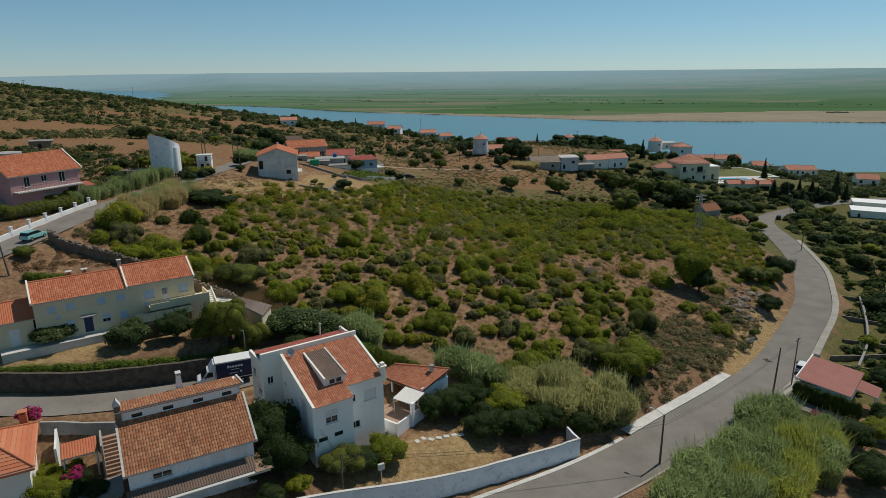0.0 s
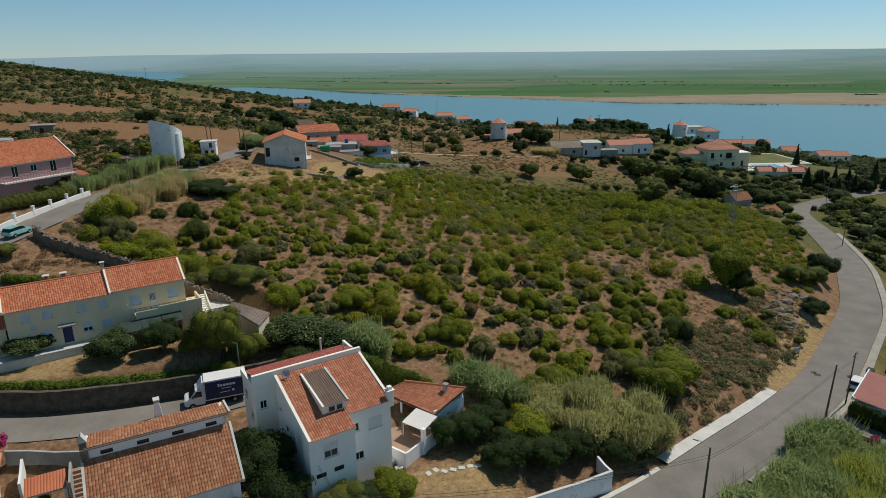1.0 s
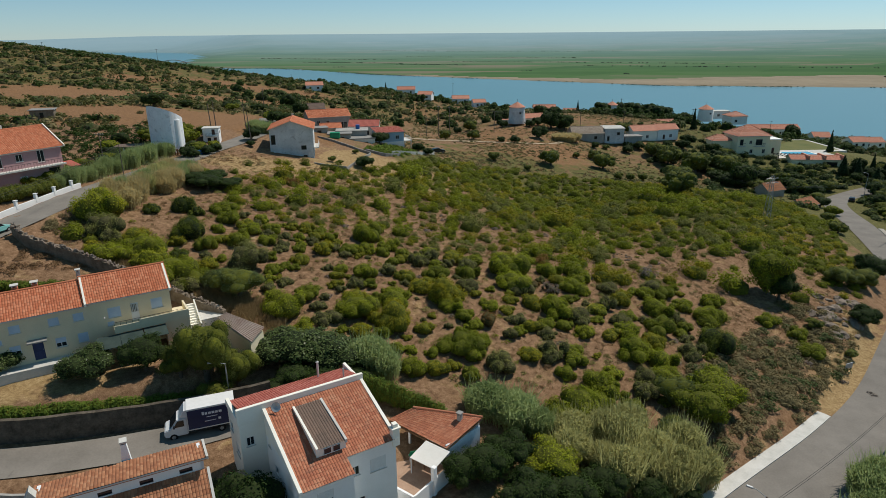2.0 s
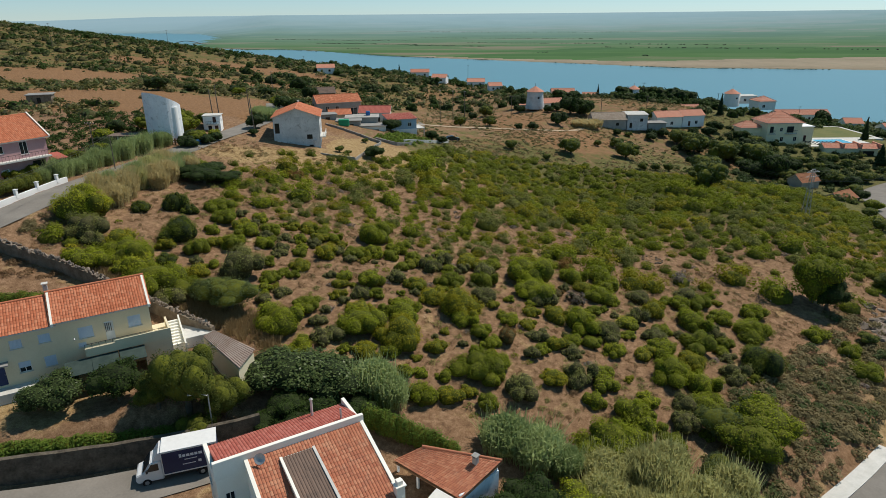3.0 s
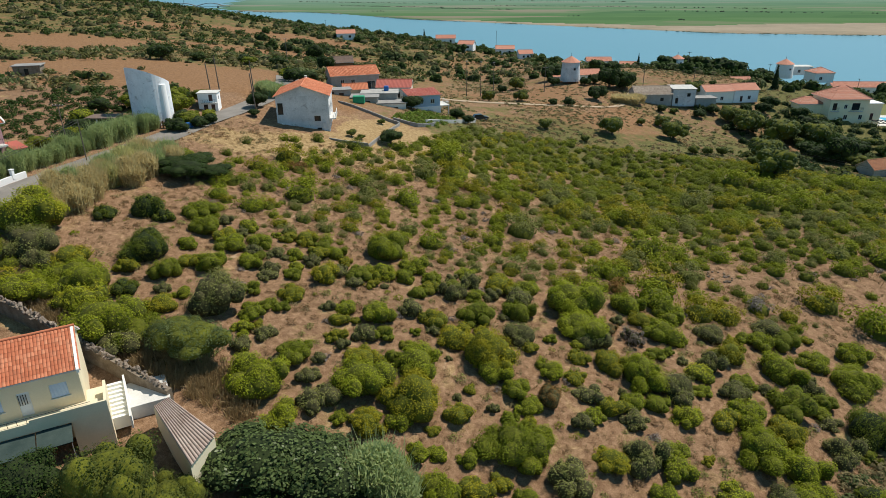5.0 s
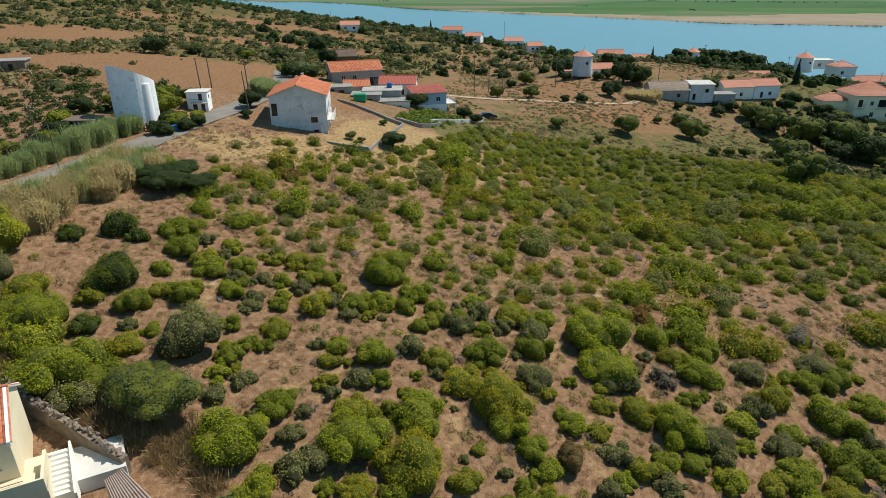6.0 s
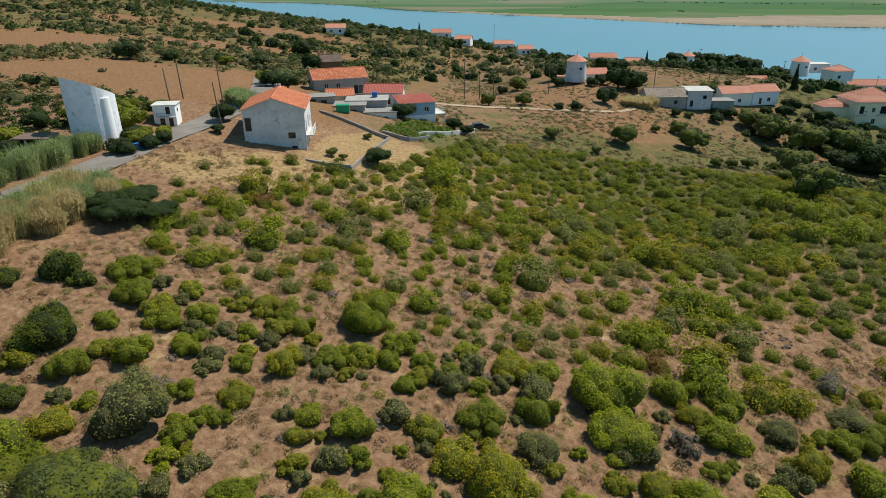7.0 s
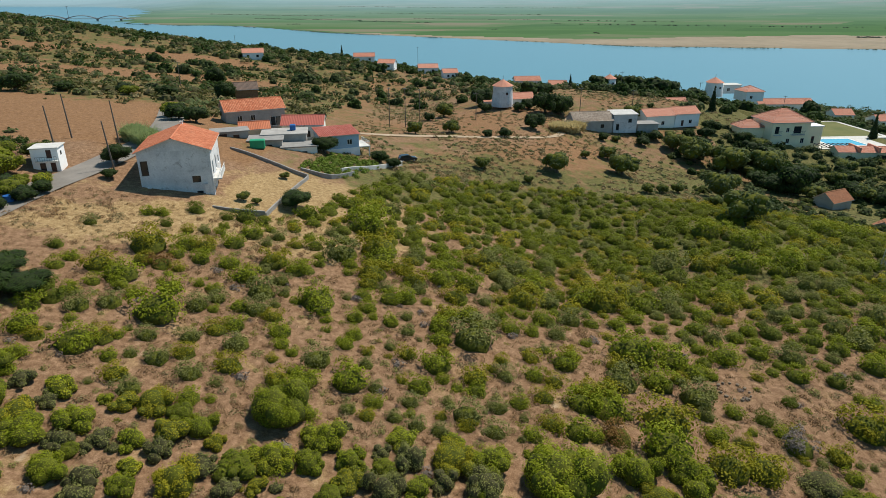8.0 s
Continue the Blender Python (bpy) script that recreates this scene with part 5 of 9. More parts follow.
def lane_house():
    h = thing("house", -65.6, 166.6, 11.9, 14.0, "small white two-storey outbuilding with dark red door", "house")
    h.matrix_basis = h.matrix_basis @ Matrix.Diagonal((0.8, 0.8, 0.74, 1))
    block(h, 4.6, 4.2, 0, 5.4, M["plaster_white"], [("front", 2.6, 3.4, 0.9, 1.7, "door"), ("front", 1.2, 0.6, 1.0, 1.9, "vent"), ("front", 3.0, 0.6, 0.9, 1.9, "door"), ("right", 1.4, 3.6, 0.9, 0.9, "vent")])
    part("roof", boxes((-0.25, 4.85, -0.25, 4.45, 5.4, 5.6), bevel=0.03), M["concrete"], h)
    b = part("balcony", boxes((0.9, 4.5, -1.0, -0.003, 2.9, 3.05)), M["concrete"], h)
    part("railing", bars(((0.9, -0.95, 3.9), (4.5, -0.95, 3.9), 0.03), *[((0.9 + i * 0.4, -0.95, 3.05), (0.9 + i * 0.4, -0.95, 3.9), 0.02) for i in range(10)]), M["dark_metal"], b)


def simple_house(x, y, z, turn, w, d, high, roof, label, wall, tile, openings=(), rise=1.6, category="house", name="house", over=0.35):
    h = thing(name, x, y, z, turn, label, category)
    block(h, w, d, 0, high, M[wall], openings)
    if roof == "gable":
        gable_roof(h, w, d, high, high + rise, M[tile], M[wall], over=over, row=0.55, col=0.36)
    elif roof == "hip":
        hip_roof(h, w, d, high + 0.1, high + rise, M[tile], over)
    elif roof == "mono":
        mono_roof(h, -over, w + over, -over, d + over, high + 0.12, high + rise, M[tile], row=0.55, col=0.36)
    else:
        part("roof", boxes((-over, w + over, -over, d + over, high, high + 0.22), bevel=0.03), M[tile], h)
    return h


def farmstead():
    """The cluster of low buildings behind the grey house."""
    simple_house(-53.5, 219.0, 7.5, 27.0, 13.5, 8.0, 4.6, "gable", "long grey-rendered house with orange tile roof", "plaster_raw", "tiles_orange", [("front", 2.5, 2.2, 1.1, 1.3, "pane"), ("front", 5.5, 2.2, 1.1, 1.3, "pane"), ("front", 10.0, 0.6, 2.4, 2.2, "pane")], 1.9)
    simple_house(-39.8, 214.0, 6.2, 4.0, 9.0, 6.5, 3.9, "gable", "white house with pink-red tile roof", "plaster_offwhite", "tiles_red", [("front", 1.0, 1.2, 1.2, 1.4, "pane"), ("front", 5.0, 1.2, 1.2, 1.4, "vent")], 1.5)
    simple_house(-47.0, 207.5, 8.0, 18.0, 6.0, 4.5, 2.4, "gable", "small ochre shed with orange tiles", "plaster_yellow", "tiles_orange", [], 1.1, "shed", "shed")
    simple_house(-50.5, 200.5, 8.5, 22.0, 7.0, 4.0, 2.6, "flat", "low cement garage with flat grey roof", "plaster_raw", "concrete_dark", [("front", 0.6, 0.2, 2.2, 2.1, "door"), ("front", 4.0, 0.8, 1.2, 1.2, "vent")], category="shed", name="garage")
    simple_house(-43.0, 199.0, 6.6, 10.0, 6.5, 5.0, 3.2, "flat", "raw cement outbuilding with flat sheet roof", "plaster_raw", "concrete_dark", [("front", 3.6, 0.4, 1.0, 2.0, "vent")], category="shed", name="outbuilding")
    simple_house(-36.5, 199.2, 5.2, 14.0, 7.0, 4.4, 3.2, "flat", "white outbuilding with flat roof", "plaster_offwhite", "concrete_dark", [("front", 1.0, 1.3, 1.0, 1.0, "vent"), ("front", 4.0, 1.3, 1.0, 1.0, "vent")], category="shed", name="outbuilding")
    simple_house(-41.5, 203.6, 7.0, 10.0, 9.0, 6.0, 3.0, "flat", "walled cement yard store", "plaster_raw", "plaster_raw", [], category="shed", name="outbuilding")
    h = simple_house(-29.6, 205.2, 3.8, 24.0, 8.2, 6.5, 5.4, "mono", "pale blue boarded house with red roof on white base", "plaster_blue", "tiles_red", [("front", 1.0, 3.4, 1.0, 1.1, "pane"), ("front", 5.6, 3.4, 1.1, 1.1, "pane"), ("right", 1.0, 3.4, 1.0, 1.1, "pane")], 0.9)
    part("base_wall", boxes((-0.1, 8.3, -0.12, -0.003, 0, 2.7)), M["plaster_white"], h)
    b = part("balcony", boxes((8.25, 10.6, -0.4, 6.0, 2.6, 2.8)), M["concrete"], h)
    part("railing", bars(((10.5, -0.3, 3.7), (10.5, 6.0, 3.7), 0.03), ((8.3, -0.3, 3.7), (10.5, -0.3, 3.7), 0.03), *[((10.5, -0.3 + i * 0.5, 2.8), (10.5, -0.3 + i * 0.5, 3.7), 0.02) for i in range(13)]), M["plaster_white"], b)
    for y in (-0.2, 5.6):
        part("post", boxes((10.3, 10.5, y, y + 0.2, 0, 2.6)), M["plaster_white"], b)
    for x, y, lab, mat in ((-40.2, 195.6, "green plastic tarpaulin tank", "green_plastic"), (-36.0, 208.2, "blue plastic water drum on a roof", "blue_plastic")):
        t = thing("water_tank", x, y, gz(x, y) if mat == "green_plastic" else 10.2, 10, lab, "tank")
        part("tank_body", boxes((-1.4, 1.4, -0.8, 0.8, 0, 1.7) if mat == "green_plastic" else (-0.6, 0.6, -0.6, 0.6, 0, 1.2), bevel=0.12), M[mat], t)


def windmill(x, y, z, label, high=7.0, radius=3.0, far=False):
    t = thing("windmill", x, y, z, 20, label, "windmill")
    bm = bmesh.new()
    bmesh.ops.create_cone(bm, cap_ends=True, segments=28, radius1=radius * 1.08, radius2=radius * 0.92, depth=high, matrix=pose(0, 0, high / 2))
    part("mill_body", bm, M["plaster_white"] if far else M["plaster_grey"], t)
    bm = bmesh.new()
    bmesh.ops.create_cone(bm, cap_ends=True, segments=12, radius1=radius * 1.08, radius2=0.1, depth=radius * 0.6, matrix=pose(0, 0, high + radius * 0.3))
    part("cap_roof", bm, M["tiles_far"], t)
    part("finial", bars(((0, 0, high + radius * 0.55), (0, 0, high + radius * 0.95), 0.06)), M["dark_metal"], t)
    part("window", boxes((-0.35, 0.35, -radius * 1.06, -radius * 0.9, high * 0.6, high * 0.6 + 0.8)), M["glass"], t)
    return t


def hillside_houses():
    windmill(17.4, 297.0, 0.4, "old greying whitewashed windmill with tiled cone roof", 7.0, 3.5)
    simple_house(11.5, 300.5, -2.0, 10, 4.0, 4.0, 3.2, "mono", "low annex of the windmill with tile roof", "plaster_grey", "tiles_far", [], 0.7)
    simple_house(21.5, 305.0, -2.5, 15, 9.0, 6.0, 4.0, "gable", "farmhouse with terracotta roof behind the windmill", "plaster_offwhite", "tiles_far", [("front", 2, 1.2, 1.2, 1.3, "pane")])
    # barn row
    simple_house(39.0, 277.5, -5.4, 8, 13.0, 8.0, 4.0, "gable", "old barn with brown-grey sheet roof", "plaster_raw", "roof_brownflat", [("front", 2.0, 0.4, 1.4, 2.2, "vent"), ("front", 9.0, 1.6, 1.2, 1.2, "vent")], 2.2, "barn", "barn")
    simple_house(52.5, 280.5, -5.9, 6, 8.0, 6.0, 6.0, "mono", "pale house with white flat roof", "plaster_grey", "concrete", [("front", 1.0, 1.0, 1.0, 2.0, "vent"), ("front", 5.0, 3.4, 1.2, 1.2, "vent")], 0.6)
    simple_house(61.0, 281.5, -6.2, 6, 7.0, 5.0, 3.0, "flat", "low grey cement store", "plaster_raw", "concrete_dark", [], category="shed", name="outbuilding")
    simple_house(66.0, 289.0, -6.4, 14, 11.0, 7.0, 4.4, "gable", "long house with red tile roof", "plaster_offwhite", "tiles_far", [("front", 2.0, 1.2, 1.2, 1.3, "pane"), ("front", 6.0, 1.2, 1.2, 1.3, "pane")], 1.8)
    simple_house(77.0, 292.0, -6.4, 14, 9.5, 7.0, 4.6, "gable", "white house end of a terrace with red tile roof", "plaster_white", "tiles_far", [("front", 5.5, 1.2, 1.2, 1.3, "pane"), ("front", 2.5, 0.4, 1.0, 2.0, "door"), ("right", 2.0, 1.2, 1.2, 1.3, "pane")], 1.8)
    # pavilions and towers by the river edge
    windmill(128.0, 383.0, -9.5, "white round tower house with tiled cone roof", 6.6, 4.0, True)
    simple_house(133.0, 384.0, -8.5, 5, 9.0, 6.0, 4.0, "flat", "plain white flat-roofed house by the round tower", "plaster_white", "concrete", [("front", 2, 1.2, 1.4, 1.4, "pane")])
    simple_house(136.0, 366.0, -9.5, 10, 9.0, 9.0, 4.2, "hip", "white bungalow with pink hipped roof", "plaster_white", "tiles_far", [("front", 2, 1.2, 1.4, 1.4, "pane")], 2.4)
    windmill(71.5, 362.0, -4.0, "round tower with red cone roof among trees", 5.6, 3.0, True)
    simple_house(88.0, 330.0, -8.0, 8, 8.0, 6.0, 3.8, "gable", "small tiled house among trees", "plaster_offwhite", "tiles_far")
    # far roofs on the slope to the river
    for x, y, w, turn in ((-54.0, 455.0, 12, 6), (-38.0, 430.0, 9, -10), (-16.0, 440.0, 11, 5), (-2.0, 425.0, 8, 12), (34.0, 400.0, 13, 4), (52.0, 405.0, 9, -6), (-102, 400, 10, 15)):
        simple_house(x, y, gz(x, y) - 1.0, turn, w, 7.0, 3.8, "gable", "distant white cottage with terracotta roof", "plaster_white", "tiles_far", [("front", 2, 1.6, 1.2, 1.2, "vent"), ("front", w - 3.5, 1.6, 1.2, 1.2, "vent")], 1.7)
    simple_house(-70.0, 280.0, gz(-70, 280) - 0.5, 20, 7.0, 6.0, 3.4, "gable", "dark timber barn with red end wall", "wood_brown", "roof_dark", [], 1.8, "barn", "barn")


def villa():
    h = thing("house", 108.5, 286.5, -13.2, 6.0, "large pale yellow villa with hipped terracotta roof", "villa")
    h.matrix_basis = h.matrix_basis @ Matrix.Diagonal((0.92, 0.92, 1.22, 1))
    W = M["plaster_yellow"]
    block(h, 15.0, 13.0, 0, 7.6, W, [("front", 1.2, 4.6, 1.6, 2.0, "vent"), ("front", 5.6, 5.0, 1.2, 1.2, "pane"), ("front", 8.6, 4.6, 3.0, 2.0, "vent"), ("front", 6.2, 1.8, 1.4, 1.4, "pane"), ("front", 12.0, 1.8, 1.4, 1.4, "pane"), ("right", 2.0, 4.6, 1.6, 1.8, "pane")])
    hip_roof(h, 15.0, 13.0, 7.7, 10.8, M["tiles_far"], 0.7)
    for x0, x1 in ((0.6, 3.4), (7.6, 12.6)):
        b = part("balcony", boxes((x0, x1, -1.2, -0.003, 4.2, 4.4)), M["concrete"], h)
        part("railing", bars(((x0, -1.15, 5.4), (x1, -1.15, 5.4), 0.04), *[((x0 + i * 0.4, -1.15, 4.4), (x0 + i * 0.4, -1.15, 5.4), 0.03) for i in range(int((x1 - x0) / 0.4) + 1)]), M["dark_metal"], b)
    block(h, 6.0, 9.0, 0, 6.2, W, [("front", 2.0, 1.5, 1.2, 2.0, "vent")], x=15.0, y=1.0)
    part("flat_roof", boxes((14.9, 21.3, 0.7, 10.3, 6.2, 6.45), bevel=0.03), M["plaster_white"], h)
    block(h, 9.0, 7.0, 0, 5.6, W, [("front", 1.6, 3.0, 1.4, 1.4, "pane")], x=-9.0, y=5.0)
    hip_roof(h, 9.0, 7.0, 5.7, 7.6, M["tiles_far"], 0.5, x=-9.0, y=5.0)
    g = thing("thatched_pavilion", 124.0, 303.0, -12.0, 6, "garden pavilion with brown thatched roof", "pavilion")
    part("wall", boxes((0, 9, 0, 5, 0, 3.6)), M["plaster_white"], g)
    hip_roof(g, 9.0, 5.0, 3.7, 5.6, M["thatch"], 0.6)
    lo = thing("pool_house", 127.0, 277.0, -16.5, -4.0, "low yellow pool house with red tile roof", "house")
    block(lo, 19.0, 6.0, 0, 5.0, W, [("front", 3.0, 2.8, 1.2, 0.9, "pane"), ("front", 13.0, 1.6, 4.6, 2.4, "vent")])
    gable_roof(lo, 19.0, 6.0, 5.0, 6.2, M["tiles_far"], W, 0.5, row=0.55, col=0.36)
    for x in (6.0, 12.2, 19.2):
        part("roof_pier", boxes((x, x + 0.6, -0.6, 6.6, 4.9, 6.6)), M["tiles_far"], lo)
    # terrace, pool and lawn
    t = thing("pool_terrace", 140.0, 298.0, -13.2, 4.0, "pale paved terrace with sunken pool and lawn", "terrace")
    part("paving", boxes((-14, 14, -9, 9.9, -1.5, 0.05), (-8, 25.4, 38, 39.2, -1.5, 0.05), (24, 25.4, 9.9, 38, -1.5, 0.05), (14, 25.4, 6.5, 9.9, -1.5, 0.05)), M["concrete"], t)
    part("lawn", boxes((-8, 24, 9.9, 38, -1.5, 0.0)), M["lawn"], t)
    part("pool_water", boxes((-6, 7, -5, 5.5, -0.2, 0.08)), M["pool_water"], t)
    part("coping", boxes((-6.5, 7.5, -5.5, -5.0, -0.2, 0.14), (-6.5, 7.5, 5.5, 6.0, -0.2, 0.14), (-6.5, -6.0, -5, 5.5, -0.2, 0.14), (7, 7.5, -5, 5.5, -0.2, 0.14)), M["plaster_white"], t)
    pg = thing("pergola", 124.0, 284.5, -13.6, 0.0, "dark flat pergola over a terrace", "pergola")
    for i in range(8):
        part("beam", boxes((i * 1.6, i * 1.6 + 0.15, -2.5, 2.5, 2.6, 2.8)), M["dark_metal"], pg)
    part("rail", boxes((-0.2, 11.6, -2.5, -2.3, 2.4, 2.6), (-0.2, 11.6, 2.3, 2.5, 2.4, 2.6)), M["dark_metal"], pg)
    for x in (0, 5.6, 11.2):
        for y in (-2.4, 2.4):
            part("post", boxes((x, x + 0.15, y - 0.07, y + 0.07, 0, 2.4)), M["dark_metal"], pg)


def valley_houses():
    simple_house(97.5, 229.0, -18.0, 25, 7.5, 5.5, 4.6, "gable", "small stone hut with brown-red tile roof", "plaster_raw", "tiles_old", [("right", 2.0, 2.4, 0.9, 0.9, "pane"), ("front", 2.5, 0.4, 1.0, 2.0, "door")], 2.0, "hut", "hut")
    simple_house(98.0, 206.0, -16.5, 35, 8.0, 5.5, 3.6, "gable", "low brick outbuilding with old red tiles", "plaster_raw", "tiles_old", [("front", 2.5, 0.6, 1.0, 1.8, "vent")], 1.6, "outbuilding", "outbuilding")
    simple_house(152.0, 229.0, -17.5, -28, 13.0, 9.0, 4.0, "flat", "modern white bungalow with flat roof", "plaster_offwhite", "plaster_white", [("front", 2.0, 1.0, 0.8, 2.0, "vent"), ("right", 3.0, 1.0, 0.8, 2.0, "vent")])
    simple_house(160.0, 241.0, -17.0, -28, 11.0, 8.0, 4.2, "flat", "plain white annex with flat roof", "plaster_offwhite", "plaster_white", [])
    for x, y, turn, w in ((232, 350, -20, 11), (246, 342, -20, 11), (262, 350, -15, 12), (205, 372, 8, 9), (188, 380, -4, 9), (222, 390, 5, 12)):
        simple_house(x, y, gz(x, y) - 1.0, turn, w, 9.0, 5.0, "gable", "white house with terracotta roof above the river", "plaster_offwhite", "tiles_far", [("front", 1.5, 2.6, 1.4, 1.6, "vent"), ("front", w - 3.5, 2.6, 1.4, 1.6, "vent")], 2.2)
    simple_house(165, 410, gz(165, 410) - 0.5, 2, 30.0, 9.0, 4.2, "gable", "long low building with terracotta roof", "plaster_offwhite", "tiles_far", [("front", 3.0 + 5 * i, 1.4, 1.2, 1.3, "vent") for i in range(5)], 2.2)
    simple_house(-128.0, 195.0, gz(-128, 195) - 0.5, 25, 6.0, 5.0, 2.8, "flat", "ruined stone hut without a roof", "stone", "concrete_dark", [("front", 2.4, 0.4, 1.0, 1.8, "vent")], category="hut", name="hut")


white_house()
annex_house()
folding_chair(-6.6, 72.3, -4.28, 200)
brown_house()
yellow_house()
corner_house()
yard_canopy()
red_roof_house()
pink_house()
grey_house()
cut_tower()
lane_house()
farmstead()
hillside_houses()
villa()
valley_houses()

# ---------------------------------------------------------------- walls, poles, vehicles
def wall_line(name, pts, high, thick, material, label, category="wall", cap=None, posts=0.0, step=2.0):
    """A free wall that follows plan points and the ground under them."""
    p = resample(pts, step)
    z = ground_z(p[:, 0], p[:, 1])
    z = np.convolve(np.pad(z, 2, mode="edge"), np.ones(5) / 5, mode="valid")
    d = np.gradient(p, axis=0)
    d /= np.linalg.norm(d, axis=1)[:, None]
    s = np.c_[d[:, 1], -d[:, 0]] * thick / 2
    n = len(p)
    rng = np.random.default_rng(len(p))
    tops = z + high + rng.normal(0, 0.03, n)
    verts = np.concatenate([np.c_[p - s, z - 1.2], np.c_[p - s, tops], np.c_[p + s, tops], np.c_[p + s, z - 1.2]])
    faces = [(j * n + i, j * n + i + 1, (j + 1) * n + i + 1, (j + 1) * n + i) for j in range(3) for i in range(n - 1)] + [(0, n, 2 * n, 3 * n), (n - 1, 4 * n - 1, 3 * n - 1, 2 * n - 1)]
    w = tagged(new(name), label, category)
    part("wall_body", raw_mesh("wall_body", verts, [f[::-1] for f in faces], M[material]), M[material], w)
    if cap:
        c = raw_mesh("coping", np.concatenate([np.c_[p - s * 1.25, tops + 0.003], np.c_[p - s * 1.25, tops + 0.1], np.c_[p + s * 1.25, tops + 0.1], np.c_[p + s * 1.25, tops + 0.003]]), [f[::-1] for f in faces], M[cap])
        part("coping", c, M[cap], w)
    if posts:
        me = mesh_of(boxes((-0.2, 0.2, -0.2, 0.2, -0.5, 0.75), (-0.26, 0.26, -0.26, 0.26, 0.75, 0.85)), "post")
        me.materials.append(M["plaster_white"])
        for i in range(0, n, max(1, round(posts / step))):
            o = part("post", me, M["plaster_white"], w)
            o.matrix_basis = pose(p[i, 0], p[i, 1], tops[i], 0, 0, math.degrees(math.atan2(d[i, 1], d[i, 0])))
    return w, p, tops


wall_line("garden_wall", [(-19.5, 48.2), (-11.5, 52.2), (-2.5, 56.4), (5.0, 60.6), (16.3, 67.3)], 2.4, 0.25, "wall_blue_white", "long chalky white garden wall above the road", cap="concrete")
wall_line("garden_wall", [(16.3, 67.3), (15.2, 69.5)], 2.2, 0.25, "wall_blue_white", "short return of the chalky white wall")
wall_line("roadside_wall", [(-76, 80), (-72.6, 92), (-71.3, 100), (-70.6, 108), (-70.0, 116), (-69.4, 123)], 0.9, 0.3, "plaster_white", "low white roadside wall with square posts", posts=4.0)
wall_line("retaining_wall", [(-75, 61.5), (-52, 66.0), (-43, 67.3), (-34, 70.6), (-27, 73.6), (-22, 76.5)], 2.6, 0.45, "dark_rubble", "rubble stone retaining wall along the lane")
wall_line("street_wall", [(-43.0, 59.2), (-37.5, 60.2), (-32.5, 61.0)], 1.5, 0.25, "plaster_raw", "weathered cement wall between lane and lower yard")
wall_line("garden_wall", [(-41.2, 58.8), (-40.0, 56.4)], 2.2, 0.22, "plaster_white", "short white yard wall with climbing plant")
for bend in ([(-37.6, 161.0), (-33.5, 160.7), (-30.2, 161.2)], [(-30.2, 161.3), (-29.2, 171.0), (-27.9, 181.5)], [(-27.9, 181.6), (-36.0, 186.5), (-44, 191)]):
    wall_line("yard_wall", bend, 0.6, 0.25, "concrete_dark", "low grey concrete yard wall")
wall_line("terrace_wall", [(-23.5, 191), (-18.5, 197.5), (-13, 208)], 0.8, 0.4, "concrete", "pale concrete terrace edge")
wall_line("terrace_wall", [(-30, 186), (-25, 184.5), (-21, 190)], 0.7, 0.3, "concrete_dark", "low garden terrace wall")
wall_line("garden_wall", [(70, 97), (78, 107), (86, 120), (92.5, 132)], 1.0, 0.3, "plaster_raw", "weathered cement garden wall along the road", cap="concrete_dark")
wall_line("garden_wall", [(66, 84), (74, 90), (84, 97)], 0.9, 0.25, "stone", "rough stone wall between terraced gardens")
wall_line("garden_wall", [(67, 100), (76, 102), (90, 106)], 0.9, 0.25, "stone", "rough stone wall between terraced gardens")


def stone_wall():
    """Old dry wall: a rough body with loose coping stones and face stones."""
    line = [(-64, 98.6), (-62, 97.2), (-58, 95.8), (-52.5, 94.6), (-44.6, 92.2), (-39, 90.3), (-35, 89.0), (-30.8, 87.6)]
    w, p, tops = wall_line("dry_stone_wall", line, 1.5, 0.55, "stone", "old dry stone wall with loose coping stones", step=0.6)
    rng = np.random.default_rng(3)
    shapes = []
    for _ in range(6):
        bm = bmesh.new()
        bmesh.ops.create_icosphere(bm, subdivisions=1, radius=0.5)
        for v in bm.verts:
            v.co *= 1 + rng.uniform(-0.25, 0.25)
        me = mesh_of(bm, "stone")
        me.materials.append(M["rock"])
        shapes.append(me)
    for i in range(len(p) - 1):
        for k in range(3):
            o = part("stone", shapes[rng.integers(6)], M["rock"], w)
            q = p[i] + (p[i + 1] - p[i]) * rng.random()
            s = rng.uniform(0.32, 0.6)
            o.matrix_basis = pose(q[0] + rng.normal(0, 0.16), q[1] + rng.normal(0, 0.16), tops[i] + 0.06, *rng.uniform(0, 360, 3)) @ Matrix.Diagonal((s * 1.3, s, s * 0.55, 1))


stone_wall()


def rocks():
    rng = np.random.default_rng(8)
    for k in range(46):
        bm = bmesh.new()
        bmesh.ops.create_icosphere(bm, subdivisions=2, radius=0.5)
        for v in bm.verts:
            v.co *= 1 + 0.55 * noise.noise(v.co * 2.9 + Vector((k * 3.1, 0, 0)))
        x, y = (lambda f: (57 + 9.5 * f + rng.normal(0, 1.6), 115.5 + 9.5 * f + rng.normal(0, 2.2)))(rng.random())
        o = new("rock", mesh_of(bm, "rock"))
        o.data.materials.append(M["rock"])
        s = rng.uniform(0.6, 2.3)
        o.matrix_basis = pose(x, y, gz(x, y) - 0.08 * s, *rng.uniform(-25, 25, 2), rng.uniform(0, 360)) @ Matrix.Diagonal((s * 1.4, s, s * 0.7, 1))
        tagged(o, "weathered grey-brown boulder of the rocky outcrop", "rock", "rocks of the outcrop")


rocks()


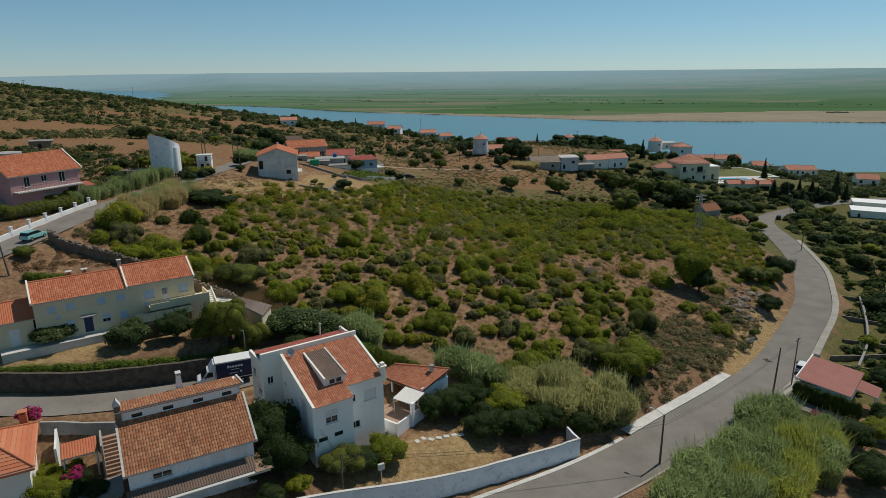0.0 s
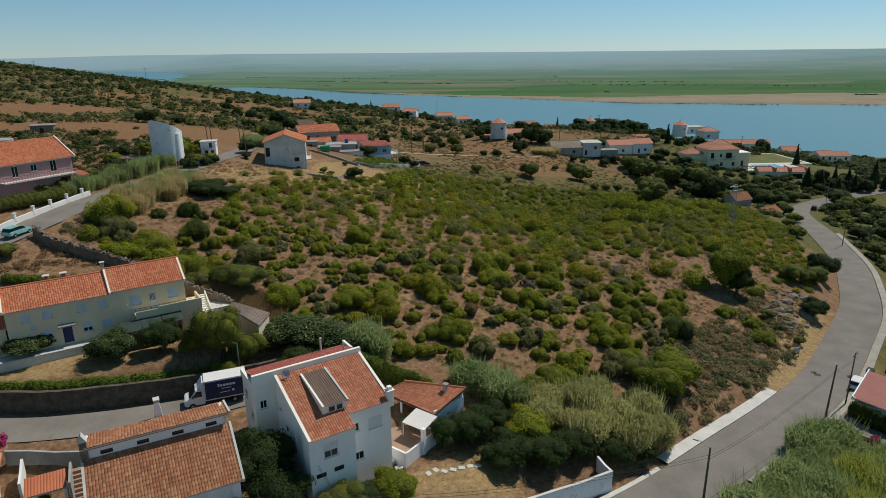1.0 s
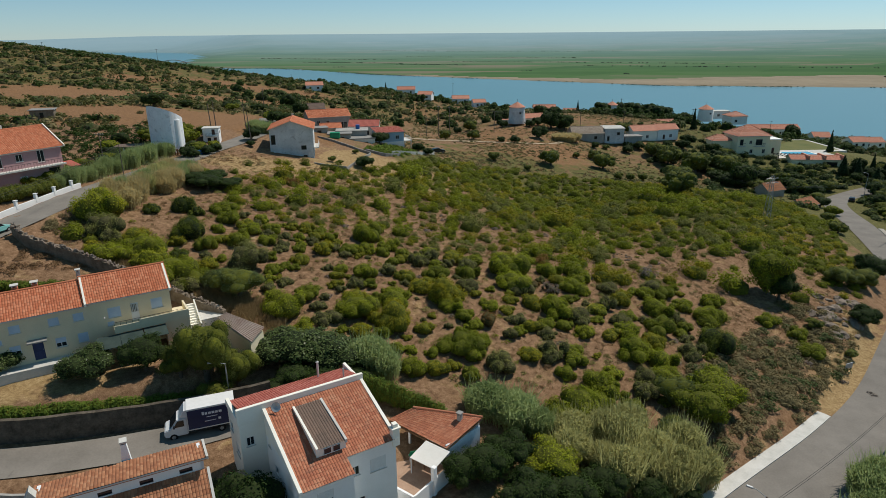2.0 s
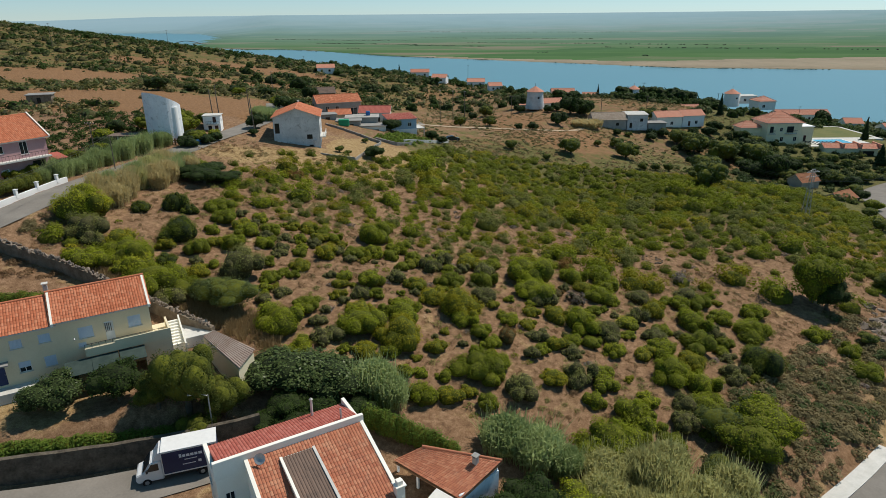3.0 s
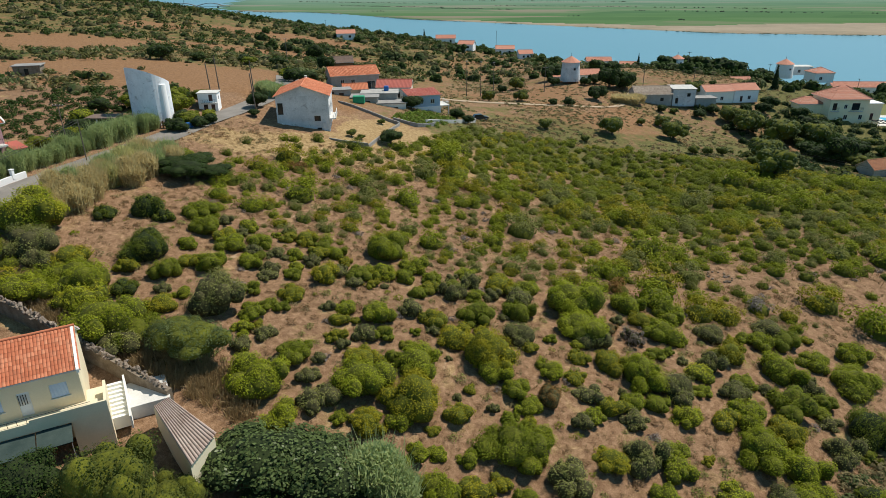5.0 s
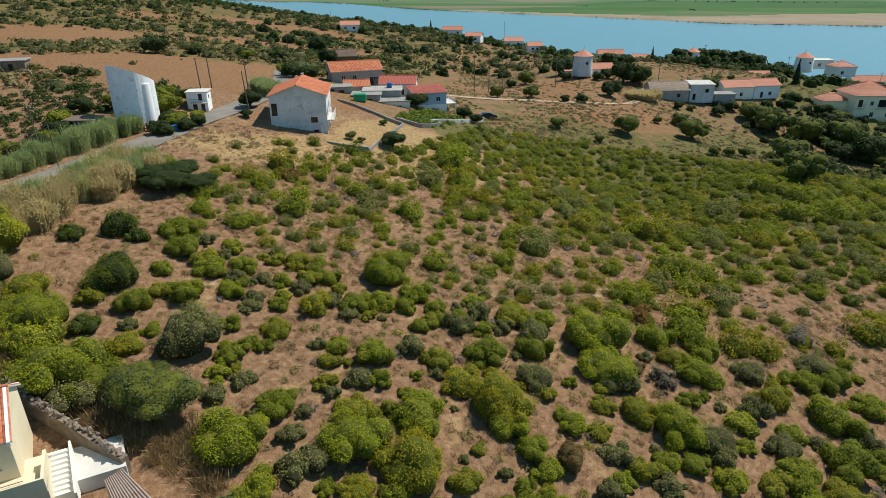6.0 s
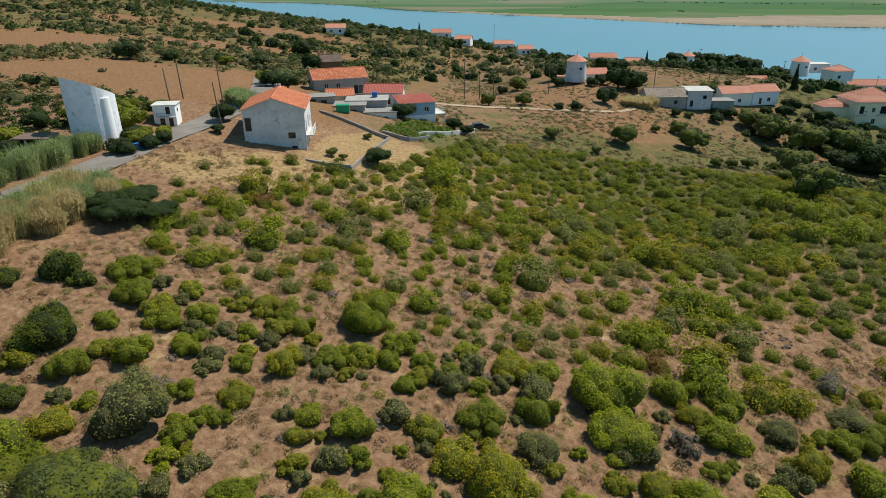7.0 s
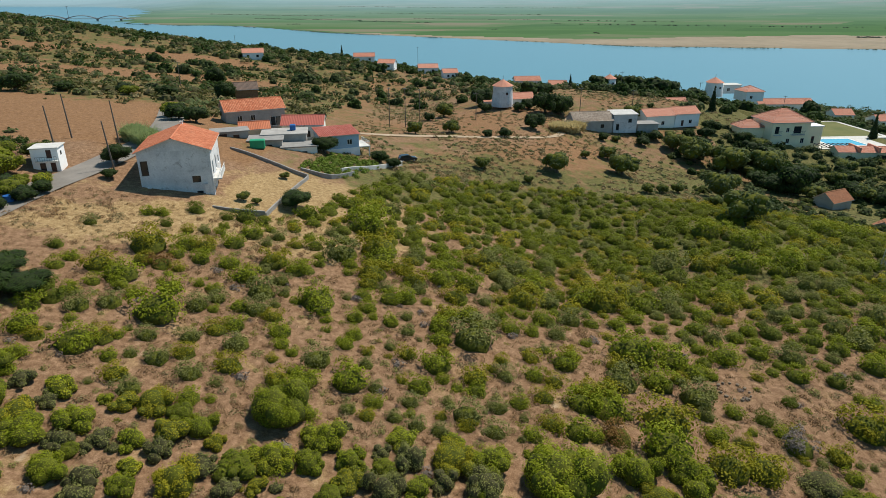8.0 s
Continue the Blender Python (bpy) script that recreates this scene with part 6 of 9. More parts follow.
def kerb_strip(name, road, offset, half, lift, material, label, a=0.0, b=1.0, category="kerb"):
    line = LINES[road][int(a * len(LINES[road])):int(b * len(LINES[road]))]
    v, f = ribbon(line, lift, half, offset)
    n = len(v)
    low = v.copy()
    low[:, 2] -= 0.4
    m = len(line)
    faces = [q[::-1] for q in f] + [(i + 1, i, n + i, n + i + 1) for i in range(m - 1)] + [(2 * m + i, 2 * m + i + 1, n + 2 * m + i + 1, n + 2 * m + i) for i in range(m - 1)]
    tagged(new(name, raw_mesh(name, np.concatenate([v, low]), faces, M[material])), label, category, kind="structure")


def stretch(road, y0, y1):
    """The part of a road that lies between two distances, as fractions of its length."""
    y = LINES[road][:, 1]
    return [float(np.argmin(abs(y - v))) / len(y) for v in (y0, y1)]


kerb_strip("drain", "road_lower", -4.3, 0.8, 0.2, "concrete", "white concrete drain apron beside the road", *stretch("road_lower", 70.0, 89.5))
kerb_strip("gutter", "road_lower", -3.75, 0.28, 0.09, "concrete", "pale concrete gutter along the road", *stretch("road_lower", 52.0, 69.8))
kerb_strip("pavement", "road_lower", 4.2, 0.6, 0.14, "pavement_grey", "pale concrete pavement on the outer bend", 0.43, 0.72, "pavement")
kerb_strip("verge", "road_lower", 3.65, 0.14, 0.08, "pavement_grey", "pale kerb along the road", 0.1, 0.43)


def pole(x, y, high, label, lean=0.0, arms=0, material="wood_pole", lamp=0.0, turn=0.0, name="utility_pole", r=0.14):
    t = thing(name, x, y, gz(x, y) - 0.3, turn, label, "pole" if not lamp else "street lamp")
    part("shaft", bars(((0, 0, 0), (lean, 0, high), r, r * 0.65), sides=10), M[material], t)
    for i in range(arms):
        z = high - 0.35 - i * 0.7
        a = part("crossarm", boxes((lean - 0.9, lean + 0.9, -0.06, 0.06, z, z + 0.12)), M["wood_pole"], t)
        for dx in (-0.8, -0.3, 0.3, 0.8):
            part("insulator", bars(((lean + dx, 0, z + 0.12), (lean + dx, 0, z + 0.32), 0.05, 0.03)), M["concrete"], a)
    if lamp:
        arm = part("arm", bars(((lean, 0, high - 0.1), (lean - lamp * 0.7, 0, high + 0.35), 0.04), ((lean - lamp * 0.7, 0, high + 0.35), (lean - lamp, 0, high + 0.35), 0.04)), M["galvanised"], t)
        part("lamp_head", boxes((lean - lamp - 0.5, lean - lamp + 0.1, -0.13, 0.13, high + 0.28, high + 0.44), bevel=0.05), M["galvanised"], arm)
    return t


pole(25.8, 66.0, 7.0, "wooden street lamp pole beside the road", lamp=1.3, turn=-35, name="street_lamp")
pole(48.6, 84.0, 8.0, "grey wooden utility pole by the bend", lean=0.5, turn=40)
pole(53.6, 88.0, 8.4, "slim utility pole near a parked car", arms=1, turn=45, r=0.11)
pole(-63.0, 86.5, 9.0, "leaning wooden utility pole by the lane", lean=-0.9, turn=10)
pole(-10.6, 55.6, 4.6, "thin wooden pole behind the garden wall", r=0.1)
pole(-26.0, 75.2, 5.6, "galvanised street lamp at the end of the lane", lamp=1.2, material="galvanised", turn=25, name="street_lamp", r=0.09)
pole(-54.6, 168.5, 7.6, "wooden utility pole at the lane's crest", lean=-0.5)
pole(-66.8, 175.0, 8.0, "wooden utility pole behind a small house", lean=-0.4)
pole(-70.2, 186.0, 8.0, "wooden utility pole on the dry slope", lean=-0.3)
pole(-62.0, 186.0, 8.0, "wooden utility pole on the dry slope", lean=-0.3)
pole(-66.2, 131.5, 6.5, "slim street pole beside the reeds", r=0.09)
pole(-73.0, 137.0, 7.0, "grey utility pole in the garden", arms=1, r=0.1)
for x, y, hgt in ((-19.5, 262.0, 12.0), (-15.0, 266.0, 12.0), (-10.5, 262.0, 12.0)):
    pole(x, y, hgt, "tall utility pole of a power line", arms=1, turn=70)
for x, y, hgt in ((7.0, 276.0, 9.0), (64.0, 300.0, 9.0), (45.0, 298, 8.5), (74.0, 352.0, 9.0), (120.0, 380, 10.0), (170, 395, 10), (-194, 690, 16), (-240, 371, 13), (-250, 520, 12), (-20, 560, 18), (-95, 300, 9)):
    pole(x, y, hgt, "distant wooden utility pole on the slope", arms=1)
pole(133.0, 236.0, 8.0, "street lamp on the far bend of the road", lamp=1.2, material="galvanised", name="street_lamp", r=0.08)
pole(101.0, 171.0, 8.5, "dark utility pole beside the road", r=0.12)


def pylon():
    t = thing("pylon", 72.0, 173.0, gz(72, 173) - 0.3, 20, "grey lattice power pylon with crossarms", "pylon")
    t.matrix_basis = t.matrix_basis @ Matrix.Diagonal((1.15, 1.15, 1.18, 1))
    legs = [(sx, sy) for sx in (-1, 1) for sy in (-1, 1)]
    for sx, sy in legs:
        part("leg", bars(((sx * 0.55, sy * 0.55, 0), (sx * 0.2, sy * 0.2, 9.5), 0.06)), M["galvanised"], t)
    for i in range(8):
        z0, z1 = i * 1.15, (i + 1) * 1.15
        a, b = 0.55 - 0.037 * z0, 0.55 - 0.037 * z1
        part("brace", bars(((-a, -a, z0), (b, -b, z1), 0.03), ((a, a, z0), (-b, b, z1), 0.03), ((-a, a, z0), (-b, -b, z1), 0.03), ((a, -a, z0), (b, b, z1), 0.03)), M["galvanised"], t)
    for z in (8.0, 8.9):
        part("crossarm", bars(((-1.6, 0, z), (1.6, 0, z), 0.06), ((-1.6, 0, z), (0, 0, z + 0.5), 0.03), ((1.6, 0, z), (0, 0, z + 0.5), 0.03)), M["galvanised"], t)


pylon()


def unit_side(d):
    """A level direction square to d."""
    s = np.array((d[1], -d[0], 0.0))
    return s / max(np.linalg.norm(s), 1e-6)


def wire(a, b, sag, r=0.018):
    """One hanging wire: a four-sided tube swept along the curve."""
    a, b = np.array(a, float), np.array(b, float)
    verts = []
    for i in range(13):
        p = a + (b - a) * i / 12 - np.array((0, 0, 4 * sag * (i / 12) * (1 - i / 12)))
        side = unit_side(b - a) * r
        verts += [p + side, p + (0, 0, r), p - side, p - (0, 0, r)]
    faces = [(4 * i + k, 4 * i + (k + 1) % 4, 4 * i + 4 + (k + 1) % 4, 4 * i + 4 + k) for i in range(12) for k in range(4)]
    o = new("overhead_wire", raw_mesh("wire", verts, faces, M["dark_metal"]))
    o.data.materials.append(M["dark_metal"])
    tagged(o, "thin dark overhead cable between poles", "cable", "overhead cables")


for dz in (0.0, 0.35):
    wire((-10.6, 55.6, -1.0 - dz), (25.8, 66.0, -3.6 - dz), 1.2)
    wire((25.8, 66.0, -3.8 - dz), (49.0, 84.3, -3.4 - dz), 0.8)
    wire((49.0, 84.3, -3.4 - dz), (54, 88, -3.2 - dz), 0.1)
    wire((-63.6, 86.4, 17.0 - dz), (-66.2, 131.5, 18.0 - dz), 0.9)
    wire((72.0, 173.0, 1.2 - dz), (130.0, 215.0, -5.5 - dz), 1.2)
    wire((72.0, 173.0, 1.2 - dz), (-15.0, 264.0, 12.0 - dz), 2.5)
    wire((-10.6, 55.6, -1.0 - dz), (-13.0, 58.0, 0.5 - dz), 0.1)


def wheel(parent, x, y, r, w=0.2):
    bm = bmesh.new()
    bmesh.ops.create_cone(bm, cap_ends=True, segments=18, radius1=r, radius2=r, depth=w, matrix=pose(x, y, r, 90, 0, 0))
    t = part("wheel", bm, M["rubber"], parent)
    bm = bmesh.new()
    bmesh.ops.create_cone(bm, cap_ends=True, segments=14, radius1=r * 0.6, radius2=r * 0.5, depth=w + 0.03, matrix=pose(x, y, r, 90, 0, 0))
    part("rim", bm, M["galvanised"], t)


def car(x, y, z, turn, paint, label):
    c = thing("car", x, y, z, turn, label, "car")
    body = prism([(-2.05, 0.35), (-2.1, 0.75), (-1.95, 0.95), (-1.0, 1.0), (0.9, 1.0), (1.95, 0.82), (2.1, 0.6), (2.05, 0.35)], "y", -0.85, 0.85)
    bmesh.ops.bevel(body, geom=list(body.edges), offset=0.07, segments=2, affect="EDGES")
    part("body", body, M[paint], c)
    cabin = prism([(-1.95, 0.93), (-1.65, 1.42), (-0.2, 1.5), (0.35, 1.42), (1.05, 0.95)], "y", -0.74, 0.74)
    part("cabin_glass", cabin, M["glass"], c)
    roof = prism([(-1.72, 1.40), (-1.6, 1.47), (-0.2, 1.54), (0.3, 1.46), (0.35, 1.41), (-0.2, 1.48)], "y", -0.72, 0.72)
    part("roof", roof, M[paint], c)
    for sx in (-1.28, 1.3):
        for sy in (-0.78, 0.78):
            wheel(c, sx, sy, 0.32)
    for sy in (-0.6, 0.6):
        part("headlight", boxes((2.02, 2.11, sy - 0.15, sy + 0.15, 0.62, 0.76), bevel=0.02), M["frame_white"], c)
        part("tail_light", boxes((-2.13, -2.05, sy - 0.12, sy + 0.12, 0.7, 0.88), bevel=0.02), M["tiles_red"], c)


car(-66.6, 98.6, LINES["road_upper"][:, 2][np.argmin(abs(LINES["road_upper"][:, 1] - 98.6))] + 0.06, 80, "car_teal", "pale turquoise small car parked on the lane")
car(58.6, 93.6, LINES["road_lower"][:, 2][np.argmin(abs(LINES["road_lower"][:, 1] - 95))] + 0.06, 48, "car_white", "white estate car parked beside the road")
car(124.5, 228.0, gz(124.5, 228.0) + 0.1, 60, "car_dark", "dark car on the far road")
car(-12.0, 213.5, gz(-12.0, 213.5), 20, "car_dark", "dark pick-up parked below the blue house")


def truck():
    t = thing("box_truck", -27.4, 70.9, gz(-28, 70.5) + 0.06, 24.0, "white cab box truck with navy blue cargo box", "truck")
    b = part("cargo_box", boxes((-1.0, 3.4, -1.05, 1.05, 0.85, 3.05), bevel=0.02), M["truck_navy"], t)
    part("box_roof", boxes((-1.03, 3.43, -1.08, 1.08, 3.06, 3.14)), M["frame_white"], b)
    part("box_frame", boxes((-1.03, -0.97, -1.08, -1.06, 0.85, 3.06), (3.37, 3.43, -1.08, -1.06, 0.85, 3.06), (-0.97, 3.37, -1.08, -1.06, 0.82, 0.92), (-0.97, 3.37, -1.08, -1.06, 2.98, 3.055)), M["frame_white"], b)
    # plain pale shapes where a firm's name and small print stand
    for x0, x1, z0, z1 in ((0.35, 0.55, 2.25, 2.6), (0.62, 0.85, 2.25, 2.5), (0.92, 1.18, 2.25, 2.5), (1.25, 1.51, 2.25, 2.5), (1.58, 1.82, 2.25, 2.5), (1.9, 2.18, 2.25, 2.5), (0.75, 1.75, 1.95, 2.02), (0.55, 1.6, 1.5, 1.57), (1.8, 2.05, 1.5, 1.75)):
        part("plain_bar", boxes((x0, x1, -1.065, -1.052, z0, z1)), M["lilac_panel"], b)
    part("chassis", boxes((-2.9, 3.2, -0.75, 0.75, 0.45, 0.82)), M["dark_metal"], t)
    cab = prism([(-1.05, 0.4), (-3.1, 0.4), (-3.25, 0.75), (-3.15, 1.15), (-2.55, 1.35), (-1.95, 2.2), (-1.05, 2.3)], "y", -0.95, 0.95)
    bmesh.ops.bevel(cab, geom=list(cab.edges), offset=0.07, segments=2, affect="EDGES")
    c = part("cab", cab, M["car_white"], t)
    part("windscreen", prism([(-2.6, 1.36), (-2.02, 2.16), (-2.06, 2.2), (-2.66, 1.4)], "y", -0.82, 0.82), M["glass"], c)
    for sy in (-0.97, 0.95):
        part("side_window", prism([(-2.35, 1.4), (-1.35, 1.4), (-1.35, 2.05), (-1.9, 2.05)], "y", sy, sy + 0.02), M["glass"], c)
        part("mirror", boxes((-2.35, -2.2, sy * 1.08 - 0.1, sy * 1.08 + 0.1, 1.35, 1.65), bevel=0.03), M["dark_metal"], c)
    part("deflector", prism([(-1.75, 2.3), (-1.05, 2.3), (-1.05, 3.0), (-1.25, 3.0)], "y", -0.9, 0.9), M["car_white"], c)
    for sx in (-2.4, 2.0):
        for sy in (-0.85, 0.85):
            wheel(t, sx, sy, 0.36, 0.24)


truck()


def clutter():
    b = thing("refuse_bin", 62.6, 97.2, gz(62.6, 97.2) + 0.1, 45, "dark green wheeled refuse bin on the pavement", "bin")
    part("bin_body", boxes((-0.65, 0.65, -0.45, 0.45, 0.15, 1.1), bevel=0.06), M["shade_cloth"], b)
    part("lid", boxes((-0.7, 0.7, -0.5, 0.5, 1.1, 1.25), bevel=0.05), M["shade_cloth"], b)
    for x in (-0.5, 0.5):
        part("wheel", bars(((x, -0.45, 0.1), (x, 0.45, 0.1), 0.1)), M["rubber"], b)
    s = thing("notice_board", 54.6, 103.4, gz(54.6, 103.4) - 0.2, 25, "small pale notice board on two thin posts", "sign")
    part("board", boxes((-0.75, 0.75, -0.03, 0.03, 1.0, 1.9)), M["galvanised"], s)
    for x in (-0.6, 0.6):
        part("post", bars(((x, 0.06, 0), (x, 0.06, 1.9), 0.035)), M["wood_pole"], s)
    m = thing("meter_box", -6.8, 57.4, gz(-6.8, 57.4), 28, "small grey meter box on a post", "box")
    part("box_body", boxes((-0.35, 0.35, -0.15, 0.15, 1.6, 2.3), bevel=0.03), M["concrete"], m)
    part("post", bars(((0, 0, 0), (0, 0, 1.6), 0.06)), M["concrete"], m)
    sh = thing("shed", -30.8, 85.2, 2.0, 0, "long tapering lean-to with rusty corrugated sheet roof", "shed")
    near_end, far_end, far_tip, near_tip = (6.3, -6.1), (6.7, -2.8), (0.8, 1.0), (0.0, 0.0)
    part("wall", prism([near_tip, (6.1, -5.9), (6.5, -2.9), (0.8, 0.8)], "z", 0, 2.75), M["plaster_cream"], sh)
    sheet = quad_slope("roof", (*near_end, 2.80), (*far_end, 3.1), (*far_tip, 3.1), (*near_tip, 2.85), M["sheet_stripe"], 0.3, 9.0, 0.11)
    bm = bmesh.new()
    bm.from_mesh(sheet)
    bmesh.ops.remove_doubles(bm, verts=bm.verts, dist=0.004)
    bm.to_mesh(sheet)
    bm.free()
    part("roof", sheet, M["sheet_stripe"], sh)
    for x, y in ((-2.6, 65.2), (-1.7, 65.0), (-0.8, 65.3), (0.1, 65.6), (1.0, 65.9), (1.8, 66.2), (-3.3, 64.6)):
        k = new("stepping_stone", mesh_of(boxes((-0.35, 0.35, -0.28, 0.28, -0.1, 0.05), bevel=0.04), "stepping_stone"))
        k.data.materials.append(M["concrete"])
        k.matrix_basis = pose(x, y, gz(x, y) + 0.04, 0, 0, 17 * x)
        tagged(k, "pale flat stepping stone in the dry garden", "paving slab", "stepping stones")
    for x, y, turn in ((-7.3, 66.2, 0), (-6.4, 64.9, 20)):
        p = thing("flower_pot", x, y, gz(x, y), turn, "round concrete flower pot with small plant", "pot")
        part("pot", bars(((0, 0, 0), (0, 0, 0.5), 0.28, 0.42), sides=14), M["concrete"], p)


clutter()
for i in range(13):
    a = math.tau * i / 13
    x, y = 27.7 + 1.75 * math.cos(a), 133.0 + 1.6 * math.sin(a)
    bm = bmesh.new()
    bmesh.ops.create_icosphere(bm, subdivisions=1, radius=0.15 + 0.04 * (i % 3))
    for v in bm.verts:
        v.co = Vector((v.co.x * (1.2 + 0.2 * (i % 2)), v.co.y, v.co.z * 0.7 + 0.08))
    k = new("fire_stone", mesh_of(bm, "fire_stone"))
    k.data.materials.append(M["stone"])
    k.matrix_basis = pose(x, y, gz(x, y) + 0.03, 0, 0, 47 * i)
    tagged(k, "loose brown stone of an old fire ring", "stone", "fire ring stones")

# ---------------------------------------------------------------- plants
VR = np.random.default_rng(21)


def unit(v):
    return v / np.maximum(np.linalg.norm(v, axis=-1, keepdims=True), 1e-9)


def leaf_quads(rng, blobs, n, size, low=-0.3, aspect=1.5, up=0.3, depth=0.12):
    """Loose leaves over the outside of some rounded masses (x, y, z, rx, ry, rz)."""
    b = np.array(blobs, float)
    area = b[:, 3] * b[:, 4] + b[:, 3] * b[:, 5]
    k = rng.choice(len(b), n, p=area / area.sum())
    d = unit(rng.normal(size=(3 * n, 3)))
    d = d[d[:, 2] > low][:n]
    k = k[:len(d)]
    c = b[k, :3] + d * b[k, 3:] * (1 - depth * rng.random((len(d), 1)) ** 2 + 0.06 * rng.normal(size=(len(d), 1)))
    nrm = unit(0.8 * d + 0.24 * rng.normal(size=d.shape) + (0, 0, up))
    t = unit(np.cross(nrm, rng.normal(size=d.shape)))
    s = np.cross(nrm, t)
    sz = size * rng.uniform(0.6, 1.35, (len(d), 1))
    t, s = t * sz * aspect / 2, s * sz / 2
    return np.stack([c - t, c + 0.1 * t - s, c + t, c + 0.1 * t + s], 1)


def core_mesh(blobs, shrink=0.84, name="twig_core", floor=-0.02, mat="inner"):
    """Lumps inside a plant that close gaps; darker colour stands for inner shade."""
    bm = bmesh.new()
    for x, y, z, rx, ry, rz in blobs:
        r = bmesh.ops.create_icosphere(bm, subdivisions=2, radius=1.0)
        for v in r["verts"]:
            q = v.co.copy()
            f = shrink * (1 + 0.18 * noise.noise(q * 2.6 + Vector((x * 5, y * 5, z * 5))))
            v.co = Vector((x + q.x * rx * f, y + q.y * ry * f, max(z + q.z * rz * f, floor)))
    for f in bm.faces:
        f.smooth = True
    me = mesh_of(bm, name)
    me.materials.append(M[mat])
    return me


# core colours: set darker than the leaves to paint in inner shade
M["inner_dark"] = surface("near_black_core_shade", (0.008, 0.014, 0.004), (0.034, 0.050, 0.012), 3.0, 16, 0.95, 1.0, 0.10)
M["inner_reed"] = surface("green_reed_core_fill", (0.12, 0.145, 0.04), (0.30, 0.33, 0.10), 3.0, 14, 0.95, 1.0, 0.10)
M["inner_straw"] = surface("straw_reed_core_fill", (0.22, 0.165, 0.075), (0.50, 0.40, 0.21), 3.0, 14, 0.95, 1.0, 0.10)
M["inner_dull"] = surface("dull_core_shade", (0.030, 0.030, 0.011), (0.10, 0.092, 0.034), 3.0, 12, 0.95, 1.0, 0.10)
M["inner"] = surface("green_core_shade", (0.040, 0.048, 0.005), (0.140, 0.148, 0.012), 3.0, 16, 0.95, 1.0, 0.10)


def dome(rng, lobes=7, high=0.75, spread=0.5, tufts=0):
    """The masses of one shrub: a low dome, lobes round it and, for a shrub seen near, small tufts all over."""
    out = [(rng.normal(0, 0.1), rng.normal(0, 0.1), 0.18, rng.uniform(0.55, 0.75), rng.uniform(0.55, 0.75), high * rng.uniform(0.7, 0.9))]
    for i in range(lobes):
        a, r = math.tau * (i + rng.random()) / lobes, spread * rng.uniform(0.65, 1.65)
        s = rng.uniform(0.24, 0.52)
        out.append((r * math.cos(a), r * math.sin(a), rng.uniform(0.08, 0.42) * high / 0.75, s, s, s * high * rng.uniform(0.9, 1.2)))
    base = list(out)
    for _ in range(tufts):
        x, y, z, rx, ry, rz = base[rng.integers(len(base))]
        d = unit(rng.normal(size=3) + (0, 0, 0.5))
        s = rng.uniform(0.11, 0.22)
        if d[2] > -0.1:
            out.append((x + d[0] * rx * 0.9, y + d[1] * ry * 0.9, z + d[2] * rz * 0.9, s, s, s * 0.9))
    return out


SHRUB = {}
M["dark_shrub"] = foliage("deep_green_shrub_leaves", (0.062, 0.085, 0.010), (0.175, 0.205, 0.020), (0.31, 0.32, 0.05), trans=0.33)


def level_plan(b):
    """The same masses, scaled to reach one metre out and one metre up."""
    b = np.array(b, float)
    out, top = np.mean(np.sort(np.hypot(b[:, 0], b[:, 1]) + b[:, 3])[-6:]), np.max(b[:, 2] + b[:, 5])
    b[:, [0, 1, 3, 4]] /= out
    b[:, [2, 5]] /= top
    return b


for kind, mat, variants in (("lentisk", "lentisk", 6), ("dark", "dark_shrub", 3), ("yellow", "lentisk_yellow", 5), ("grey", "grey_shrub", 4), ("rusty", "lentisk_red", 2), ("bare", "twigs", 2)):
    for size, count, leaf in (("huge", 8200, 0.027), ("large", 3800, 0.038), ("small", 1400, 0.060)):
        SHRUB[kind, size] = []
        for v in range(variants if size != "huge" else min(variants, 3)):
            b = level_plan(dome(VR, 6 + v % 4, 0.8, tufts={"huge": 110, "large": 70, "small": 22}[size]))
            n = count if kind not in ("grey", "bare") else int(count * (0.7 if kind == "grey" else 0.35))
            leaves = quads_mesh("leaves", leaf_quads(VR, b, n, leaf, depth=0.12 if kind not in ("grey", "bare") else 0.4, aspect=3.5 if kind == "bare" else 1.5), M[mat])
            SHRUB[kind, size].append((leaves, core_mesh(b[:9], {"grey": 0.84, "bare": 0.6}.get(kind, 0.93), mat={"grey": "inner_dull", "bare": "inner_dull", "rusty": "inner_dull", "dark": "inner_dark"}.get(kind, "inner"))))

SHRUB_LABELS = {"lentisk": "rounded dense green lentisk shrub on dry soil", "dark": "dark green dense rounded shrub on dry soil", "yellow": "rounded shrub with yellowing green leaves", "grey": "loose grey-green shrub on dry soil", "rusty": "rust-coloured dying shrub on dry soil", "bare": "bare twiggy grey shrub on dry soil"}


def shrub(x, y, r, kind, z=None):
    models = SHRUB[kind, "huge" if r > 2.3 else "large" if r > 1.3 else "small"]
    leaves, core = models[VR.integers(len(models))]
    o = new("shrub", leaves)
    wide, high = r * VR.uniform(1.22, 1.36), r * VR.uniform(0.95, 1.35) * (1.1 if kind in ("grey", "dark") else 1.0)
    o.matrix_basis = pose(x, y, (gz(x, y) if z is None else z) - 0.08, 0, 0, VR.uniform(0, 360)) @ Matrix.Diagonal((wide * VR.uniform(0.92, 1.08), wide, high, 1))
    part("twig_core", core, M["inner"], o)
    tagged(o, SHRUB_LABELS[kind], "shrub", "shrubs of the open field")


